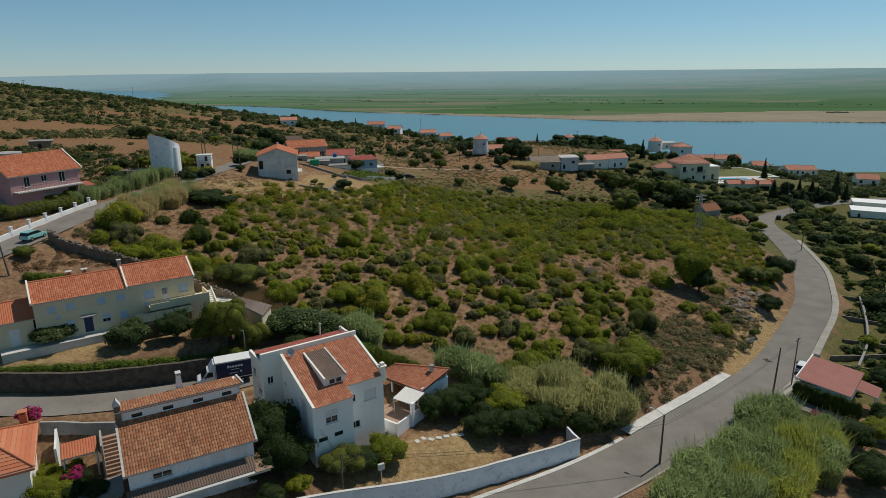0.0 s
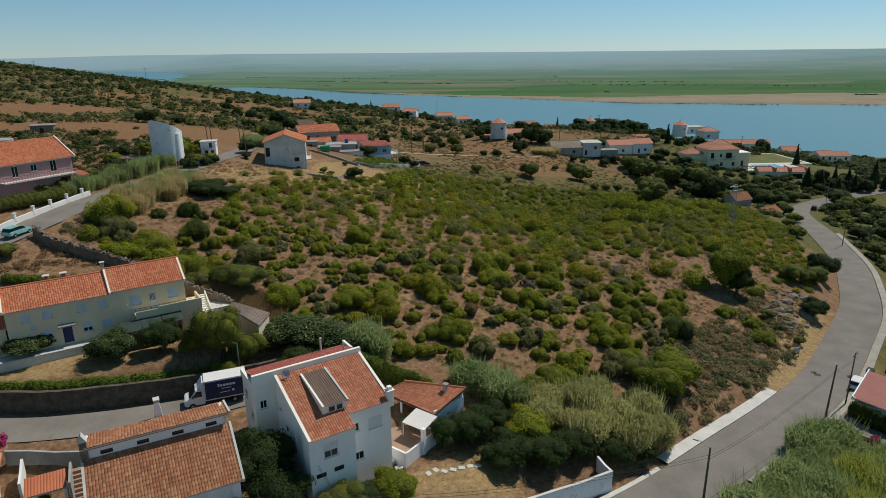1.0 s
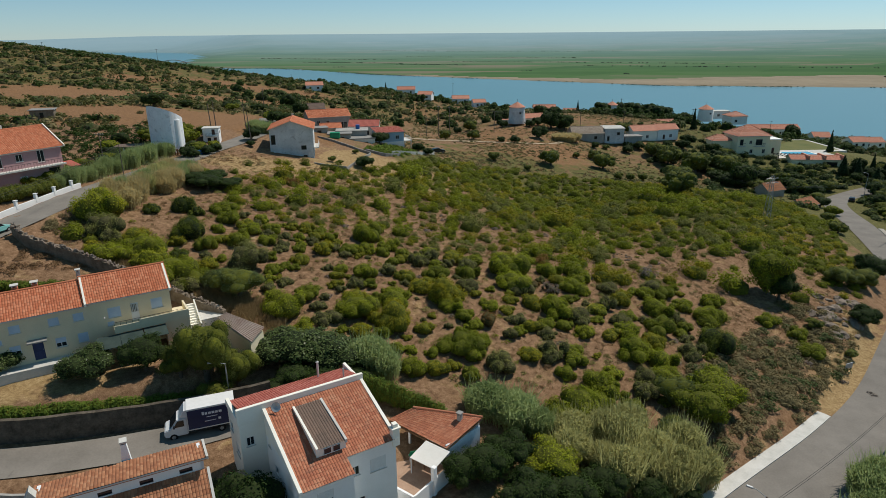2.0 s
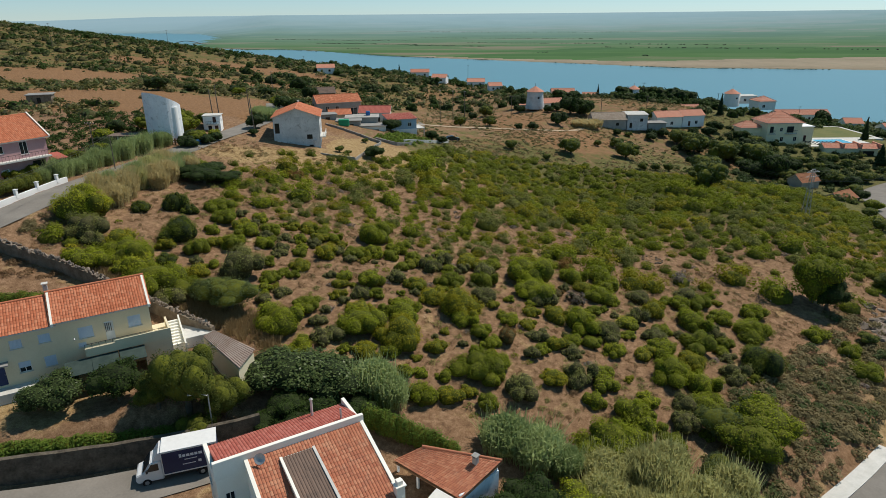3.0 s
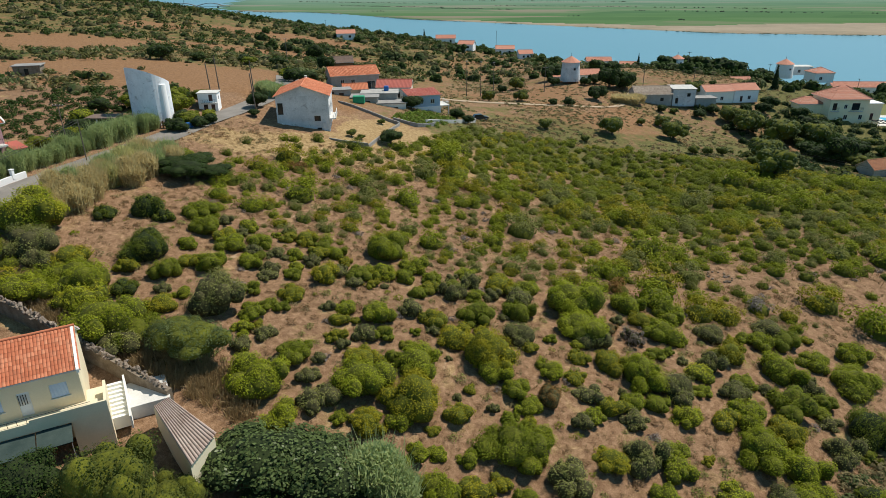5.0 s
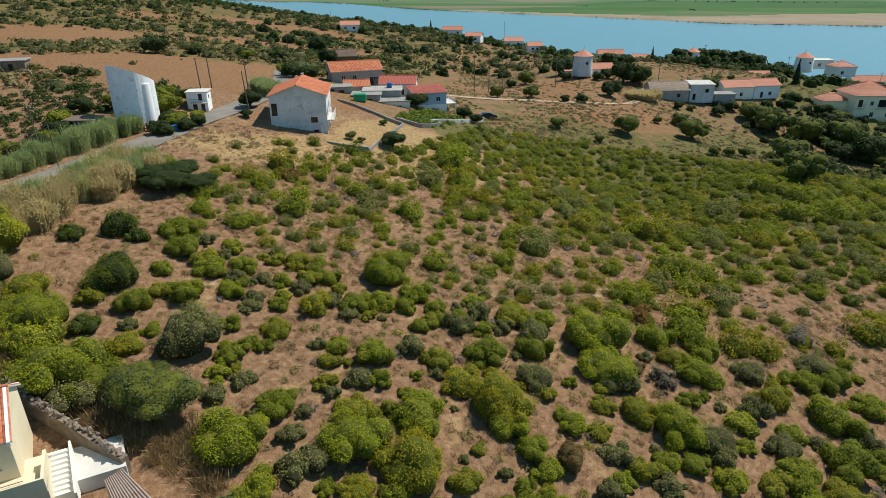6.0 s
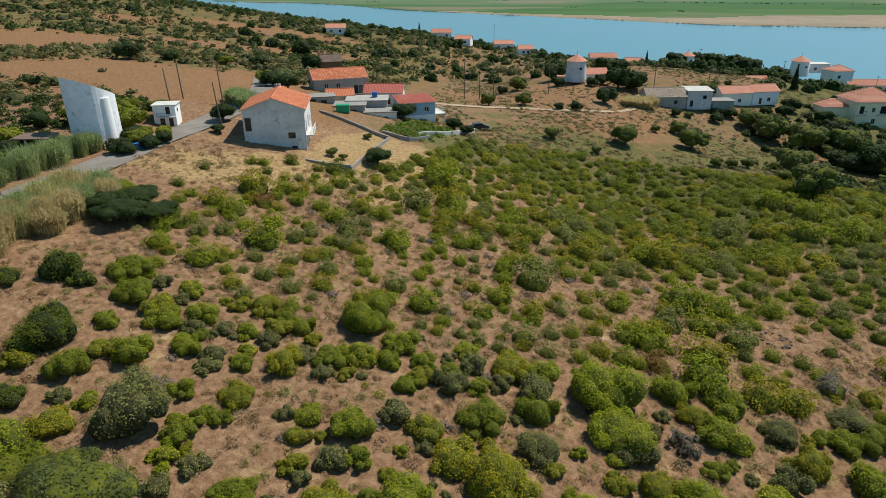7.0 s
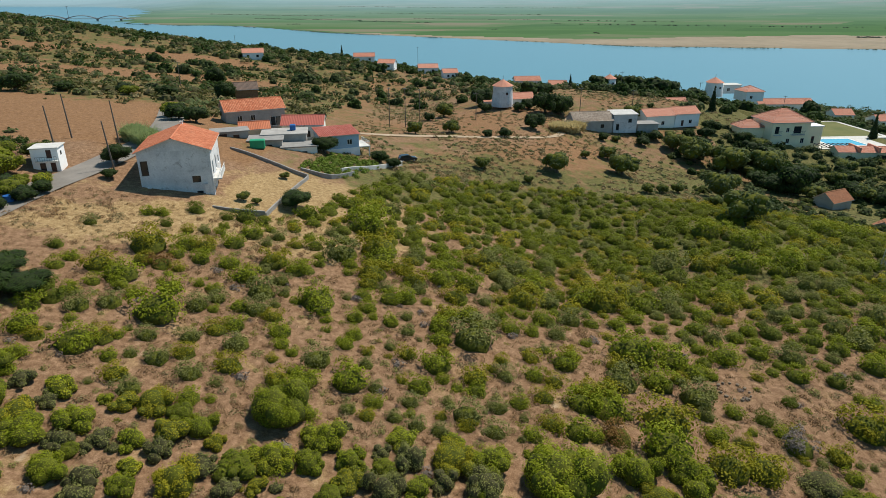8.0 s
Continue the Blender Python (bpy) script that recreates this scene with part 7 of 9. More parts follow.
# the shrubs of the field, row by row up the slope: kind; x, y, radius
FIELD_ROWS = [
    ("lentisk", "11.5,82.1,3.4 -6.9,84.6,1.0 15.1,84.7,1.3 -8.2,84.7,1.7 18.9,84.8,1.3 -0.8,85.4,1.2 17.8,86.5,0.9 23.0,86.8,0.9 15.3,87.1,2.1 -10.0,87.6,1.2 25.3,88.0,0.9 -8.1,88.2,0.8 -5.5,88.2,1.0 -21.6,88.4,1.6 11.2,88.7,1.2 -0.3,89.1,1.4 -16.9,89.7,0.8 27.3,89.9,1.4 17.2,90.2,1.3 -2.1,90.3,2.7 -11.8,90.6,1.0 23.8,90.9,2.0 -24.5,91.2,2.5 12.6,91.7,1.3"),
    ("yellow", "-4.8,85.3,1.2 -2.8,86.5,0.8 -14.2,89.1,1.4 -14.8,90.4,1.1 -8.8,90.4,0.6 6.8,91.0,1.4"),
    ("grey", "20.6,87.4,1.6 2.9,88.1,1.9 -19.7,90.7,1.3 21.7,90.8,1.4 -18.5,91.4,1.3"),
    ("lentisk", "0.5,92.0,1.4 -2.1,93.4,0.9 12.5,93.4,1.2 -15.9,94.1,2.5 -37.3,94.1,2.1 -40.6,94.1,3.0 24.5,94.5,2.1 -0.5,95.3,1.1 21.0,95.5,2.4 5.6,95.7,1.0 -22.8,96.1,1.6 -50.8,96.3,2.2 -44.2,96.7,2.2 -48.6,96.9,1.9 -1.7,97.1,1.5 -11.2,97.8,2.2 -28.8,98.0,1.1"),
    ("dark", "29.8,92.8,1.5"),
    ("yellow", "-6.7,92.5,1.1 -11.3,93.1,2.7 15.8,93.5,0.7 -0.3,93.5,0.7 -6.0,96.1,0.6 -16.7,97.0,1.7 7.5,97.5,1.1"),
    ("grey", "9.7,92.2,2.0 -38.3,92.3,2.0 -20.8,93.6,1.1 -3.7,94.4,0.6 -24.2,94.6,0.7 -7.1,94.9,0.5 4.7,95.0,1.1 -28.0,95.6,0.9 -20.5,96.0,0.7 9.6,96.5,1.1 -26.5,98.0,1.1"),
    ("rusty", "1.6,97.2,1.4"),
    ("lentisk", "-13.9,98.0,1.0 14.8,98.4,1.4 32.5,98.5,0.9 9.8,98.8,1.1 -3.9,99.2,1.8 12.2,99.5,1.2 -46.5,99.8,2.6 21.1,100.0,1.8 -28.7,100.3,1.3 1.8,101.3,1.4 -29.3,101.4,0.9 -15.5,101.5,1.1 -36.5,101.6,0.9 -27.8,102.5,1.0 -26.4,102.6,0.8 11.3,103.0,2.5 17.5,103.1,0.9 -12.3,103.3,0.6 26.7,103.6,2.3 29.7,103.7,1.0"),
    ("dark", "-42.2,100.2,1.4 34.2,102.0,2.9"),
    ("yellow", "24.6,98.4,1.6 -37.5,98.8,1.5 -27.6,99.1,0.7 18.6,99.1,1.2 -19.9,99.6,1.1 24.5,100.1,1.1 -12.6,100.6,0.8 4.3,100.8,0.9 -4.4,101.2,2.7 -20.3,102.4,0.9 -18.6,103.1,0.5 -8.3,103.1,1.9 -49.5,103.1,1.9 -44.0,103.7,1.2"),
    ("grey", "29.7,98.4,2.0 5.3,98.6,1.3 -19.0,98.8,0.8 -8.5,100.1,0.4 9.0,100.4,0.5 -9.5,100.6,0.4 14.8,100.7,1.2 -17.3,100.9,1.2 -32.5,100.9,2.9 -38.7,101.5,0.8 -52.4,101.8,1.7 30.3,102.4,1.2 14.5,102.5,1.8"),
    ("lentisk", "-16.6,104.4,1.6 -39.8,104.5,1.7 -30.5,104.7,1.0 -20.1,104.8,1.1 30.7,105.2,1.2 50.2,105.6,2.0 17.8,106.1,1.3 22.9,106.3,1.2 2.0,106.9,0.7 4.9,107.0,0.8 -36.0,107.3,1.7 13.6,108.1,1.1 -6.4,108.3,2.1 -57.8,108.5,3.6"),
    ("dark", "-43.5,107.2,2.5"),
    ("yellow", "4.9,104.3,0.9 8.2,104.5,1.5 -0.3,104.6,0.9 -26.2,105.0,1.5 -5.6,105.5,0.9 -10.6,105.8,1.3 -38.6,107.2,1.3"),
    ("grey", "21.1,104.0,1.5 -10.5,104.1,0.8 -54.5,104.1,2.6 -22.1,104.5,0.8 25.0,105.8,0.9 -1.5,106.2,1.7 -13.4,106.7,1.2 30.2,107.7,1.4 -29.9,108.0,1.1 16.6,108.1,0.7 6.7,108.4,1.9 19.8,108.5,1.6"),
    ("lentisk", "15.3,109.2,0.7 -27.5,109.3,1.0 27.9,109.4,2.1 -32.6,109.8,1.4 5.5,110.1,2.6 50.3,110.3,1.7 36.5,110.5,2.7 -1.4,110.7,1.7 -13.1,110.9,1.0 -27.7,110.9,1.0 -40.4,111.0,1.0 -32.3,111.8,0.8 17.2,112.2,1.0 -20.5,112.5,1.3 -6.7,112.5,1.1 15.2,112.7,2.0 -36.0,112.9,1.6 46.5,112.9,1.7"),
    ("yellow", "-24.0,110.2,1.7 -18.6,110.7,0.9 22.4,110.9,1.7 -11.9,112.5,1.1"),
    ("grey", "-3.3,109.4,0.6 -30.1,109.5,1.2 -20.5,110.4,1.0 -17.2,111.1,0.5 -9.3,111.8,1.5 -22.8,112.2,1.1 -31.3,112.4,0.6 -33.3,112.5,1.0 -29.6,112.7,0.5"),
    ("rusty", "9.0,111.8,1.0"),
    ("bare", "11.4,110.3,1.3"),
    ("lentisk", "33.0,113.0,1.7 -17.6,113.5,1.5 -28.5,113.7,1.0 -15.1,113.8,1.1 -19.5,114.1,0.9 -9.6,114.3,1.0 -12.0,114.6,1.2 -33.2,114.9,1.6 27.5,115.1,1.5 4.6,115.1,3.0 25.4,115.4,1.1 -40.4,115.5,1.8 38.8,116.1,1.7 -24.3,116.2,1.4 30.6,116.3,1.8 -0.9,116.6,1.8 -14.5,116.6,1.7"),
    ("dark", "-52.3,114.1,1.4 -46.0,115.9,1.1 -48.4,116.5,2.0"),
    ("yellow", "-37.3,114.6,1.3 24.1,114.7,0.7 13.1,114.8,1.5 -22.7,114.9,0.8 -26.1,115.2,1.2 -3.9,116.2,1.7"),
    ("grey", "-26.4,113.1,1.0 -1.6,113.3,1.6 -30.8,113.5,1.0 -4.7,113.5,1.1 10.3,114.1,0.8 21.2,114.7,1.7 -7.3,115.4,1.5 -9.8,116.0,0.8 -36.3,116.7,0.9"),
    ("lentisk", "-26.3,117.4,1.0 12.1,117.6,2.0 -32.4,117.9,0.6 16.9,117.9,2.1 -8.3,118.1,1.3 3.5,118.2,1.0 -36.0,118.3,1.2 -4.0,118.3,1.2 7.2,118.5,1.1 -18.9,119.1,2.7 -42.8,119.4,2.1 -26.5,119.6,1.2 -41.2,119.7,0.9 -16.8,119.8,1.2 -24.8,119.9,0.6 33.7,120.4,1.1"),
    ("yellow", "-30.9,117.7,0.9 33.9,118.1,0.7 -28.6,118.2,1.5 21.3,119.7,2.3 24.6,120.0,2.2 -11.5,120.6,0.9 -2.6,121.0,0.9"),
    ("grey", "29.5,118.5,1.8 -39.2,118.6,1.0 -12.9,119.0,0.5 -31.4,119.6,1.2 -34.8,119.8,0.5 -5.1,120.0,0.9 -7.1,120.2,1.0 2.3,120.4,0.5 -0.1,120.8,1.2 -9.1,120.9,0.9"),
    ("lentisk", "3.5,121.0,1.1 16.1,121.2,2.9 -7.7,121.8,0.6 -41.9,122.1,1.1 9.5,122.1,1.1 7.9,122.3,1.7 -11.0,122.6,1.0 56.3,122.8,2.1 45.1,123.6,3.0 -34.9,123.6,1.0 -17.7,124.3,1.6 22.2,124.5,1.5 -38.2,124.6,2.1"),
    ("yellow", "-33.2,121.3,1.3 -4.9,122.1,0.7 29.9,122.2,0.6 5.5,123.0,1.2 33.7,123.2,1.5 24.9,123.7,0.9 -20.2,123.9,1.3 -41.9,124.8,1.1 -24.7,125.0,1.4"),
    ("grey", "-13.2,121.3,0.9 -25.1,122.2,0.7 31.6,122.2,0.7 36.8,122.3,0.5 35.5,122.5,0.5 -2.5,122.6,1.6 -27.5,123.0,1.2 -7.8,123.5,1.0 3.0,123.6,0.6 -4.2,124.2,0.8 24.2,124.2,0.6 -31.0,124.4,1.3 0.5,124.5,1.1 -33.4,124.5,0.8 -11.2,124.9,0.9"),
    ("rusty", "11.7,122.5,1.6"),
    ("bare", "30.2,124.0,1.8"),
    ("lentisk", "-13.7,125.2,2.0 -18.9,125.5,0.9 26.4,125.8,0.7 2.7,125.8,1.1 29.5,126.1,0.9 -43.6,126.1,1.7 -7.0,126.1,1.4 11.7,126.5,2.3 -1.4,126.8,1.3 -3.3,126.9,0.8 -35.7,127.0,0.8 9.2,127.0,1.8 -4.6,128.0,0.8 -40.6,128.4,0.7 25.8,128.6,1.1 -19.8,128.8,0.8"),
    ("dark", "28.7,127.9,1.2"),
    ("yellow", "17.3,125.5,2.8 -29.1,125.9,1.2 -36.7,126.1,1.3 -8.8,126.8,0.7 31.4,127.1,0.6 -21.3,127.2,0.7 5.4,127.3,1.3 39.6,127.5,2.6 12.4,129.0,1.8 -1.4,129.0,1.6"),
    ("grey", "13.7,126.1,0.8 -41.5,126.4,0.5 22.3,127.7,1.1 -33.2,127.8,1.1 -17.1,128.1,1.7 -35.2,128.5,0.5 -29.5,128.6,1.2 -12.4,128.7,0.9 -25.1,128.7,1.5"),
    ("lentisk", "-45.0,129.5,1.3 -21.0,130.0,1.0 -5.3,130.4,1.8 5.0,131.1,1.3 -14.8,131.6,1.0 42.9,131.7,1.2 -33.9,131.9,2.7 -26.2,132.1,1.3 -15.1,132.2,1.0 -21.7,132.2,1.4 41.9,132.8,0.8 19.1,132.8,2.0"),
    ("dark", "33.2,131.5,1.0 -43.8,131.5,1.4"),
    ("yellow", "10.2,129.7,1.5 7.0,130.5,1.2 -27.7,130.6,1.3 -10.3,130.7,0.5 -12.6,130.9,0.8 0.5,131.4,0.8 -8.4,131.6,1.2"),
    ("grey", "1.8,130.3,1.2 22.3,130.5,2.1 -41.1,130.8,1.4 24.6,131.9,1.0 14.8,132.1,2.1 -38.7,132.2,1.4 -10.3,132.8,0.8"),
    ("lentisk", "-43.1,133.2,1.2 30.6,133.6,0.4 -14.2,133.8,1.2 -17.2,134.0,0.6 -29.2,134.5,0.8 8.9,134.6,1.7 -37.3,134.8,1.1 26.1,135.6,1.1 -42.0,135.7,1.0 -4.9,135.7,1.5 24.3,135.8,1.8 -26.9,135.9,1.2 -39.4,136.0,1.1 -17.6,136.2,0.8 36.7,136.4,1.6 -34.6,137.3,1.5 -14.6,137.6,1.2 -46.9,137.8,1.1 -10.6,137.8,1.2 -40.1,137.9,2.1"),
    ("dark", "-46.0,133.5,1.5 40.9,135.7,1.4"),
    ("yellow", "1.7,133.5,0.9 -4.6,133.5,0.9 21.9,134.2,1.1 5.1,134.9,1.2 -23.0,135.0,1.2 15.2,135.2,1.6 31.8,135.9,0.9 10.1,136.6,1.3"),
    ("grey", "-30.9,134.7,1.4 -7.2,135.2,0.4 -25.0,135.8,1.5 4.7,136.4,0.6 -8.6,136.5,1.0 -1.3,136.6,2.7 -29.5,136.8,1.1 44.3,137.1,0.7 7.0,137.3,0.9 -23.5,137.7,0.8 -18.2,137.9,1.0"),
    ("lentisk", "22.5,138.0,2.3 -12.6,138.4,0.8 -4.8,138.4,1.8 17.8,138.5,3.3 -30.5,138.5,1.1 47.4,138.8,2.0 -32.2,139.2,0.8 -21.3,139.2,0.8 -19.2,139.8,2.4 29.5,139.9,2.1 -46.4,140.0,1.1 -13.3,140.2,1.2 -0.5,140.7,1.1 3.6,140.9,1.4 6.1,141.1,1.2 34.3,141.3,1.7 27.1,141.5,1.3 -1.7,142.5,1.7 50.8,142.5,1.4 45.3,142.7,1.8 -28.0,142.7,1.9 -14.2,143.0,1.2 -11.0,143.3,1.6 56.1,143.4,3.0"),
    ("dark", "-49.3,142.4,1.1"),
    ("yellow", "-43.2,139.2,1.8 -35.4,141.7,1.0 -39.5,142.1,1.4 -4.1,142.1,1.4"),
    ("grey", "-25.5,139.7,1.9 -8.9,139.8,0.9 38.1,140.1,1.9 -23.1,140.5,0.9 43.4,140.5,1.1 9.2,141.5,1.4 1.1,141.6,1.2 -16.1,142.0,0.7 -24.1,143.3,1.2 26.7,143.6,1.2"),
    ("rusty", "-37.4,141.9,1.5"),
    ("lentisk", "2.5,144.2,1.3 -9.1,144.2,1.6 -6.5,144.4,0.8 8.2,144.8,1.8 -34.0,144.9,1.4 -30.6,145.1,1.5 -36.8,145.1,1.2 5.3,145.5,1.2 23.6,146.4,1.3 -23.0,146.6,1.6 18.1,146.7,1.5 51.3,146.9,2.2 -22.0,147.0,1.5 35.9,147.1,1.6 -36.6,147.9,1.6 42.1,148.1,1.4 -16.8,148.6,0.8 21.1,149.2,1.7 -31.7,150.7,1.7 -16.7,150.9,1.2 31.3,151.4,1.8 -1.3,151.6,2.1 -21.0,151.7,0.8 -4.8,151.9,2.3"),
    ("yellow", "-40.4,145.7,2.6 -13.9,146.3,1.6 -2.9,146.9,2.0 -25.9,147.5,2.1 -34.5,148.2,1.6 3.2,148.9,1.3 -13.8,149.1,2.2 33.1,149.2,1.1 -8.4,149.6,1.9 6.2,149.8,2.5 -37.9,151.8,1.0"),
    ("grey", "30.0,144.6,1.5 -26.5,145.2,1.0 -11.6,146.0,1.1 11.7,146.1,1.8 -7.6,147.3,1.2 0.8,147.5,1.2 48.2,148.1,1.9 38.8,149.2,1.1 -49.0,149.5,1.0 9.8,150.5,1.8 47.7,151.3,1.6 42.2,151.3,2.0 28.1,151.5,1.4"),
    ("lentisk", "-34.1,153.1,0.9 -12.9,153.3,2.3 15.0,153.8,2.4 -30.3,154.4,1.7 -22.0,154.6,1.4 -44.3,155.2,1.0 -42.6,155.6,1.1 8.2,156.0,2.3 -5.8,156.2,0.8 55.2,157.1,1.7 37.5,157.8,2.5 39.9,158.2,1.5 32.3,158.7,1.5 -4.0,160.4,1.7 -16.0,164.2,3.4 -12.0,164.6,1.7 -22.9,164.6,1.0 45.9,169.6,3.3"),
    ("dark", "-40.9,152.6,0.9 -34.8,158.1,1.0 -39.1,158.6,1.4 -30.0,158.7,1.0 -32.5,159.1,1.8"),
    ("yellow", "-10.0,152.4,1.7 -24.4,153.8,1.1 17.3,153.8,3.6 35.5,154.1,2.0 12.2,155.9,1.2 -13.5,156.8,3.2 0.2,162.0,2.1 17.3,166.1,2.3"),
    ("grey", "56.2,152.1,2.0 -28.0,152.5,1.0 -35.9,152.7,1.0 2.5,152.7,1.0 -18.2,153.4,2.3 4.7,154.1,1.6 27.6,154.7,2.4 -27.0,155.1,1.2 0.5,156.0,0.9 -8.7,156.6,1.8 47.2,157.7,1.7 23.2,159.0,1.7 -20.5,159.9,1.1 54.9,160.9,2.2 7.0,161.9,2.6 52.0,161.9,1.9 3.0,162.8,2.2 12.1,164.3,1.3 -9.4,167.4,1.3"),
    ("lentisk", "53.7,170.1,3.3 -16.0,171.7,2.3 61.1,174.6,2.0 -8.9,175.5,1.9 51.0,180.7,3.1 64.0,185.2,2.7 46.6,187.6,3.3 71.9,191.1,3.1 78.9,192.7,2.8"),
    ("yellow", "39.2,171.4,2.4"),
    ("grey", "12.8,170.5,1.7 33.7,171.9,2.9 -12.8,174.4,1.9"),
]
SINGLE = 119.5  # up to here each shrub is an object of its own; those beyond are joined
placed, beyond_rows = [], {}  # x, y, radius
for kind, row in FIELD_ROWS:
    for item in row.split():
        x, y, r = map(float, item.split(","))
        if y < SINGLE:
            shrub(x, y, r, kind)
        else:
            beyond_rows.setdefault(kind, []).append((x, y, r * 1.25))
        placed.append((x, y, r * 1.15))

# close-grown bushes at the field's upper edge, beside the old wall, and the bare soil above them
THICKET = [(-60.0, 104.5), (-56.1, 108.0), (-48.4, 105.0), (-44.0, 100.2), (-37.6, 99.9), (-35.6, 94.2), (-40.1, 93.0), (-49.7, 97.0), (-56.0, 99.0)]
BARE = [[(-56.0, 111), (-53.1, 114.5), (-47.3, 113), (-45.6, 106.8), (-47.2, 104.5), (-50.5, 107)], [(-57.5, 143), (-56.2, 152.7), (-46.6, 157.5), (-37.0, 155.5), (-44.0, 149.0), (-48.1, 143.8), (-52.1, 143.0)]]
FIELD = [(-56, 99), (-50, 97), (-40, 92), (-22, 88), (-8, 85), (12, 80), (30, 86), (44, 95), (56, 106), (68, 122), (80, 150), (92, 182), (86, 208), (58, 212), (30, 215), (8, 212), (-12, 200), (-25, 165), (-36, 158), (-48, 151), (-50, 125), (-56, 108)]


def inside(poly, x, y):
    p, hit = np.array(poly, float), np.zeros(len(x), bool)
    for (x0, y0), (x1, y1) in zip(p, np.roll(p, -1, axis=0)):
        cross = ((y0 > y) != (y1 > y)) & (x < (x1 - x0) * (y - y0) / (y1 - y0 + 1e-12) + x0)
        hit ^= cross
    return hit


def fill_field():
    """Smaller shrubs between the large ones: few below, closing up towards the far side."""
    x, y = VR.uniform(-60, 94, 34000), VR.uniform(78, 217, 34000)
    thick = inside(THICKET, x, y)
    ok = (inside(FIELD, x, y) | thick) & ~inside(BARE[0], x, y) & ~inside(BARE[1], x, y)
    x, y, thick = x[ok], y[ok], thick[ok]
    have = np.array(placed)
    out = []
    for a, b, dense in zip(x, y, thick):
        far = 1.0 if dense else np.clip((b - 141 + 0.3 * a) / 18, 0, 1)
        bare = 1.5 if (a - 28) ** 2 + (b - 133) ** 2 < 30 else 1.0 if 28 < a < 62 and 96 < b < 137 and a > 0.55 * b - 36 else 0.0
        r = 0.42 + 0.5 * VR.random() ** 1.5 + far * (0.6 + 1.45 * VR.random() ** 1.5)
        gap = (0.88 + 0.3 * VR.random() - 0.30 * far + 0.75 * bare) * (have[:, 2] + r)
        if ((have[:, 0] - a) ** 2 + (have[:, 1] - b) ** 2 > gap**2).all():
            have = np.vstack([have, (a, b, r)])
            out.append((a, b, r))
    return out


small = fill_field()


def scatter_stuff(name, spots, material, quads, leaf, label, category, high=0.78, lobes=5, aspect=1.4, tufts=0):
    """Plants that nobody could count, joined: loose leaves over low domes. spots: x, y, radius."""
    spots = np.array(spots)
    zs = ground_z(spots[:, 0], spots[:, 1])
    kinds = []
    for _ in range(6):
        b = dome(VR, lobes, high, tufts=tufts)
        if tufts:
            b = level_plan(b) * (1, 1, high, 1, 1, high)
        kinds.append(leaf_quads(VR, b, quads, leaf, low=-0.1, aspect=aspect))
    out = []
    for (x, y, r), z in zip(spots, zs):
        q = kinds[VR.integers(6)]
        a, s = VR.uniform(0, math.tau), r * VR.uniform(0.9, 1.1)
        c, n = math.cos(a), math.sin(a)
        w = np.empty_like(q)
        w[..., 0], w[..., 1], w[..., 2] = x + s * (q[..., 0] * c - q[..., 1] * n), y + s * (q[..., 0] * n + q[..., 1] * c), z - 0.05 + s * q[..., 2]
        out.append(w)
    return tagged(new(name, quads_mesh(name, np.concatenate(out), M[material])), label, category, kind="stuff")


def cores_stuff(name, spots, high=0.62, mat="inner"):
    """Low rounded lumps inside the joined shrubs, coloured dark for the shade there."""
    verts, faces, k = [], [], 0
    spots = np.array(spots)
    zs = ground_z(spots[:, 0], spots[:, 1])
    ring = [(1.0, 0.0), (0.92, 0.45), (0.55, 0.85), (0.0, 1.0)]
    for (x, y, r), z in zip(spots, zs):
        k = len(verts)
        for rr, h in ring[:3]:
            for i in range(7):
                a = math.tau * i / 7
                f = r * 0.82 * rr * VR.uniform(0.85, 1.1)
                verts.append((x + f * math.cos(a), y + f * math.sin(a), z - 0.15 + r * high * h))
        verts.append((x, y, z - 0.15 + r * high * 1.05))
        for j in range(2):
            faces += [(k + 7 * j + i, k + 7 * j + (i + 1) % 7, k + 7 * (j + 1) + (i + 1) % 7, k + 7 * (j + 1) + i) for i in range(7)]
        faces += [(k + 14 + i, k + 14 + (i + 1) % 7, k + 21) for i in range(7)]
    return tagged(new(name, raw_mesh(name, verts, faces, M[mat], True)), "dark lumps standing for shade inside the joined shrubs", "shrubs", kind="stuff")


tiny = [q for q in small if q[2] < 0.95]
small = [q for q in small if q[2] >= 0.95]
pick = VR.random(len(tiny))
for name, lo, hi, mat, label in (("low_grey_tufts", 0.0, 0.45, "grey_shrub", "low grey-green tufts between the shrubs"), ("low_dry_tufts", 0.45, 0.8, "dry_herb", "low dry brown tufts between the shrubs"), ("low_green_tufts", 0.8, 1.0, "lentisk", "low green seedling shrubs on dry soil")):
    scatter_stuff(name, [q for q, u in zip(tiny, pick) if lo <= u < hi], mat, 150, 0.13, label, "scrub", high=0.6)
pick = VR.random(len(small))
for name, lo, hi, mat, label in (("scrub_green", 0.0, 0.56, "lentisk", "dense low green scrub covering the upper field"), ("scrub_yellow", 0.56, 0.80, "lentisk_yellow", "yellow-green low scrub in the upper field"), ("scrub_deep", 0.80, 0.88, "dark_shrub", "deep green low scrub in the upper field"), ("scrub_grey", 0.88, 1.0, "grey_shrub", "grey-green low scrub in the upper field")):
    scatter_stuff(name, [q for q, u in zip(small, pick) if lo <= u < hi], mat, 520, 0.085, label, "scrub", high=0.85, tufts=18)
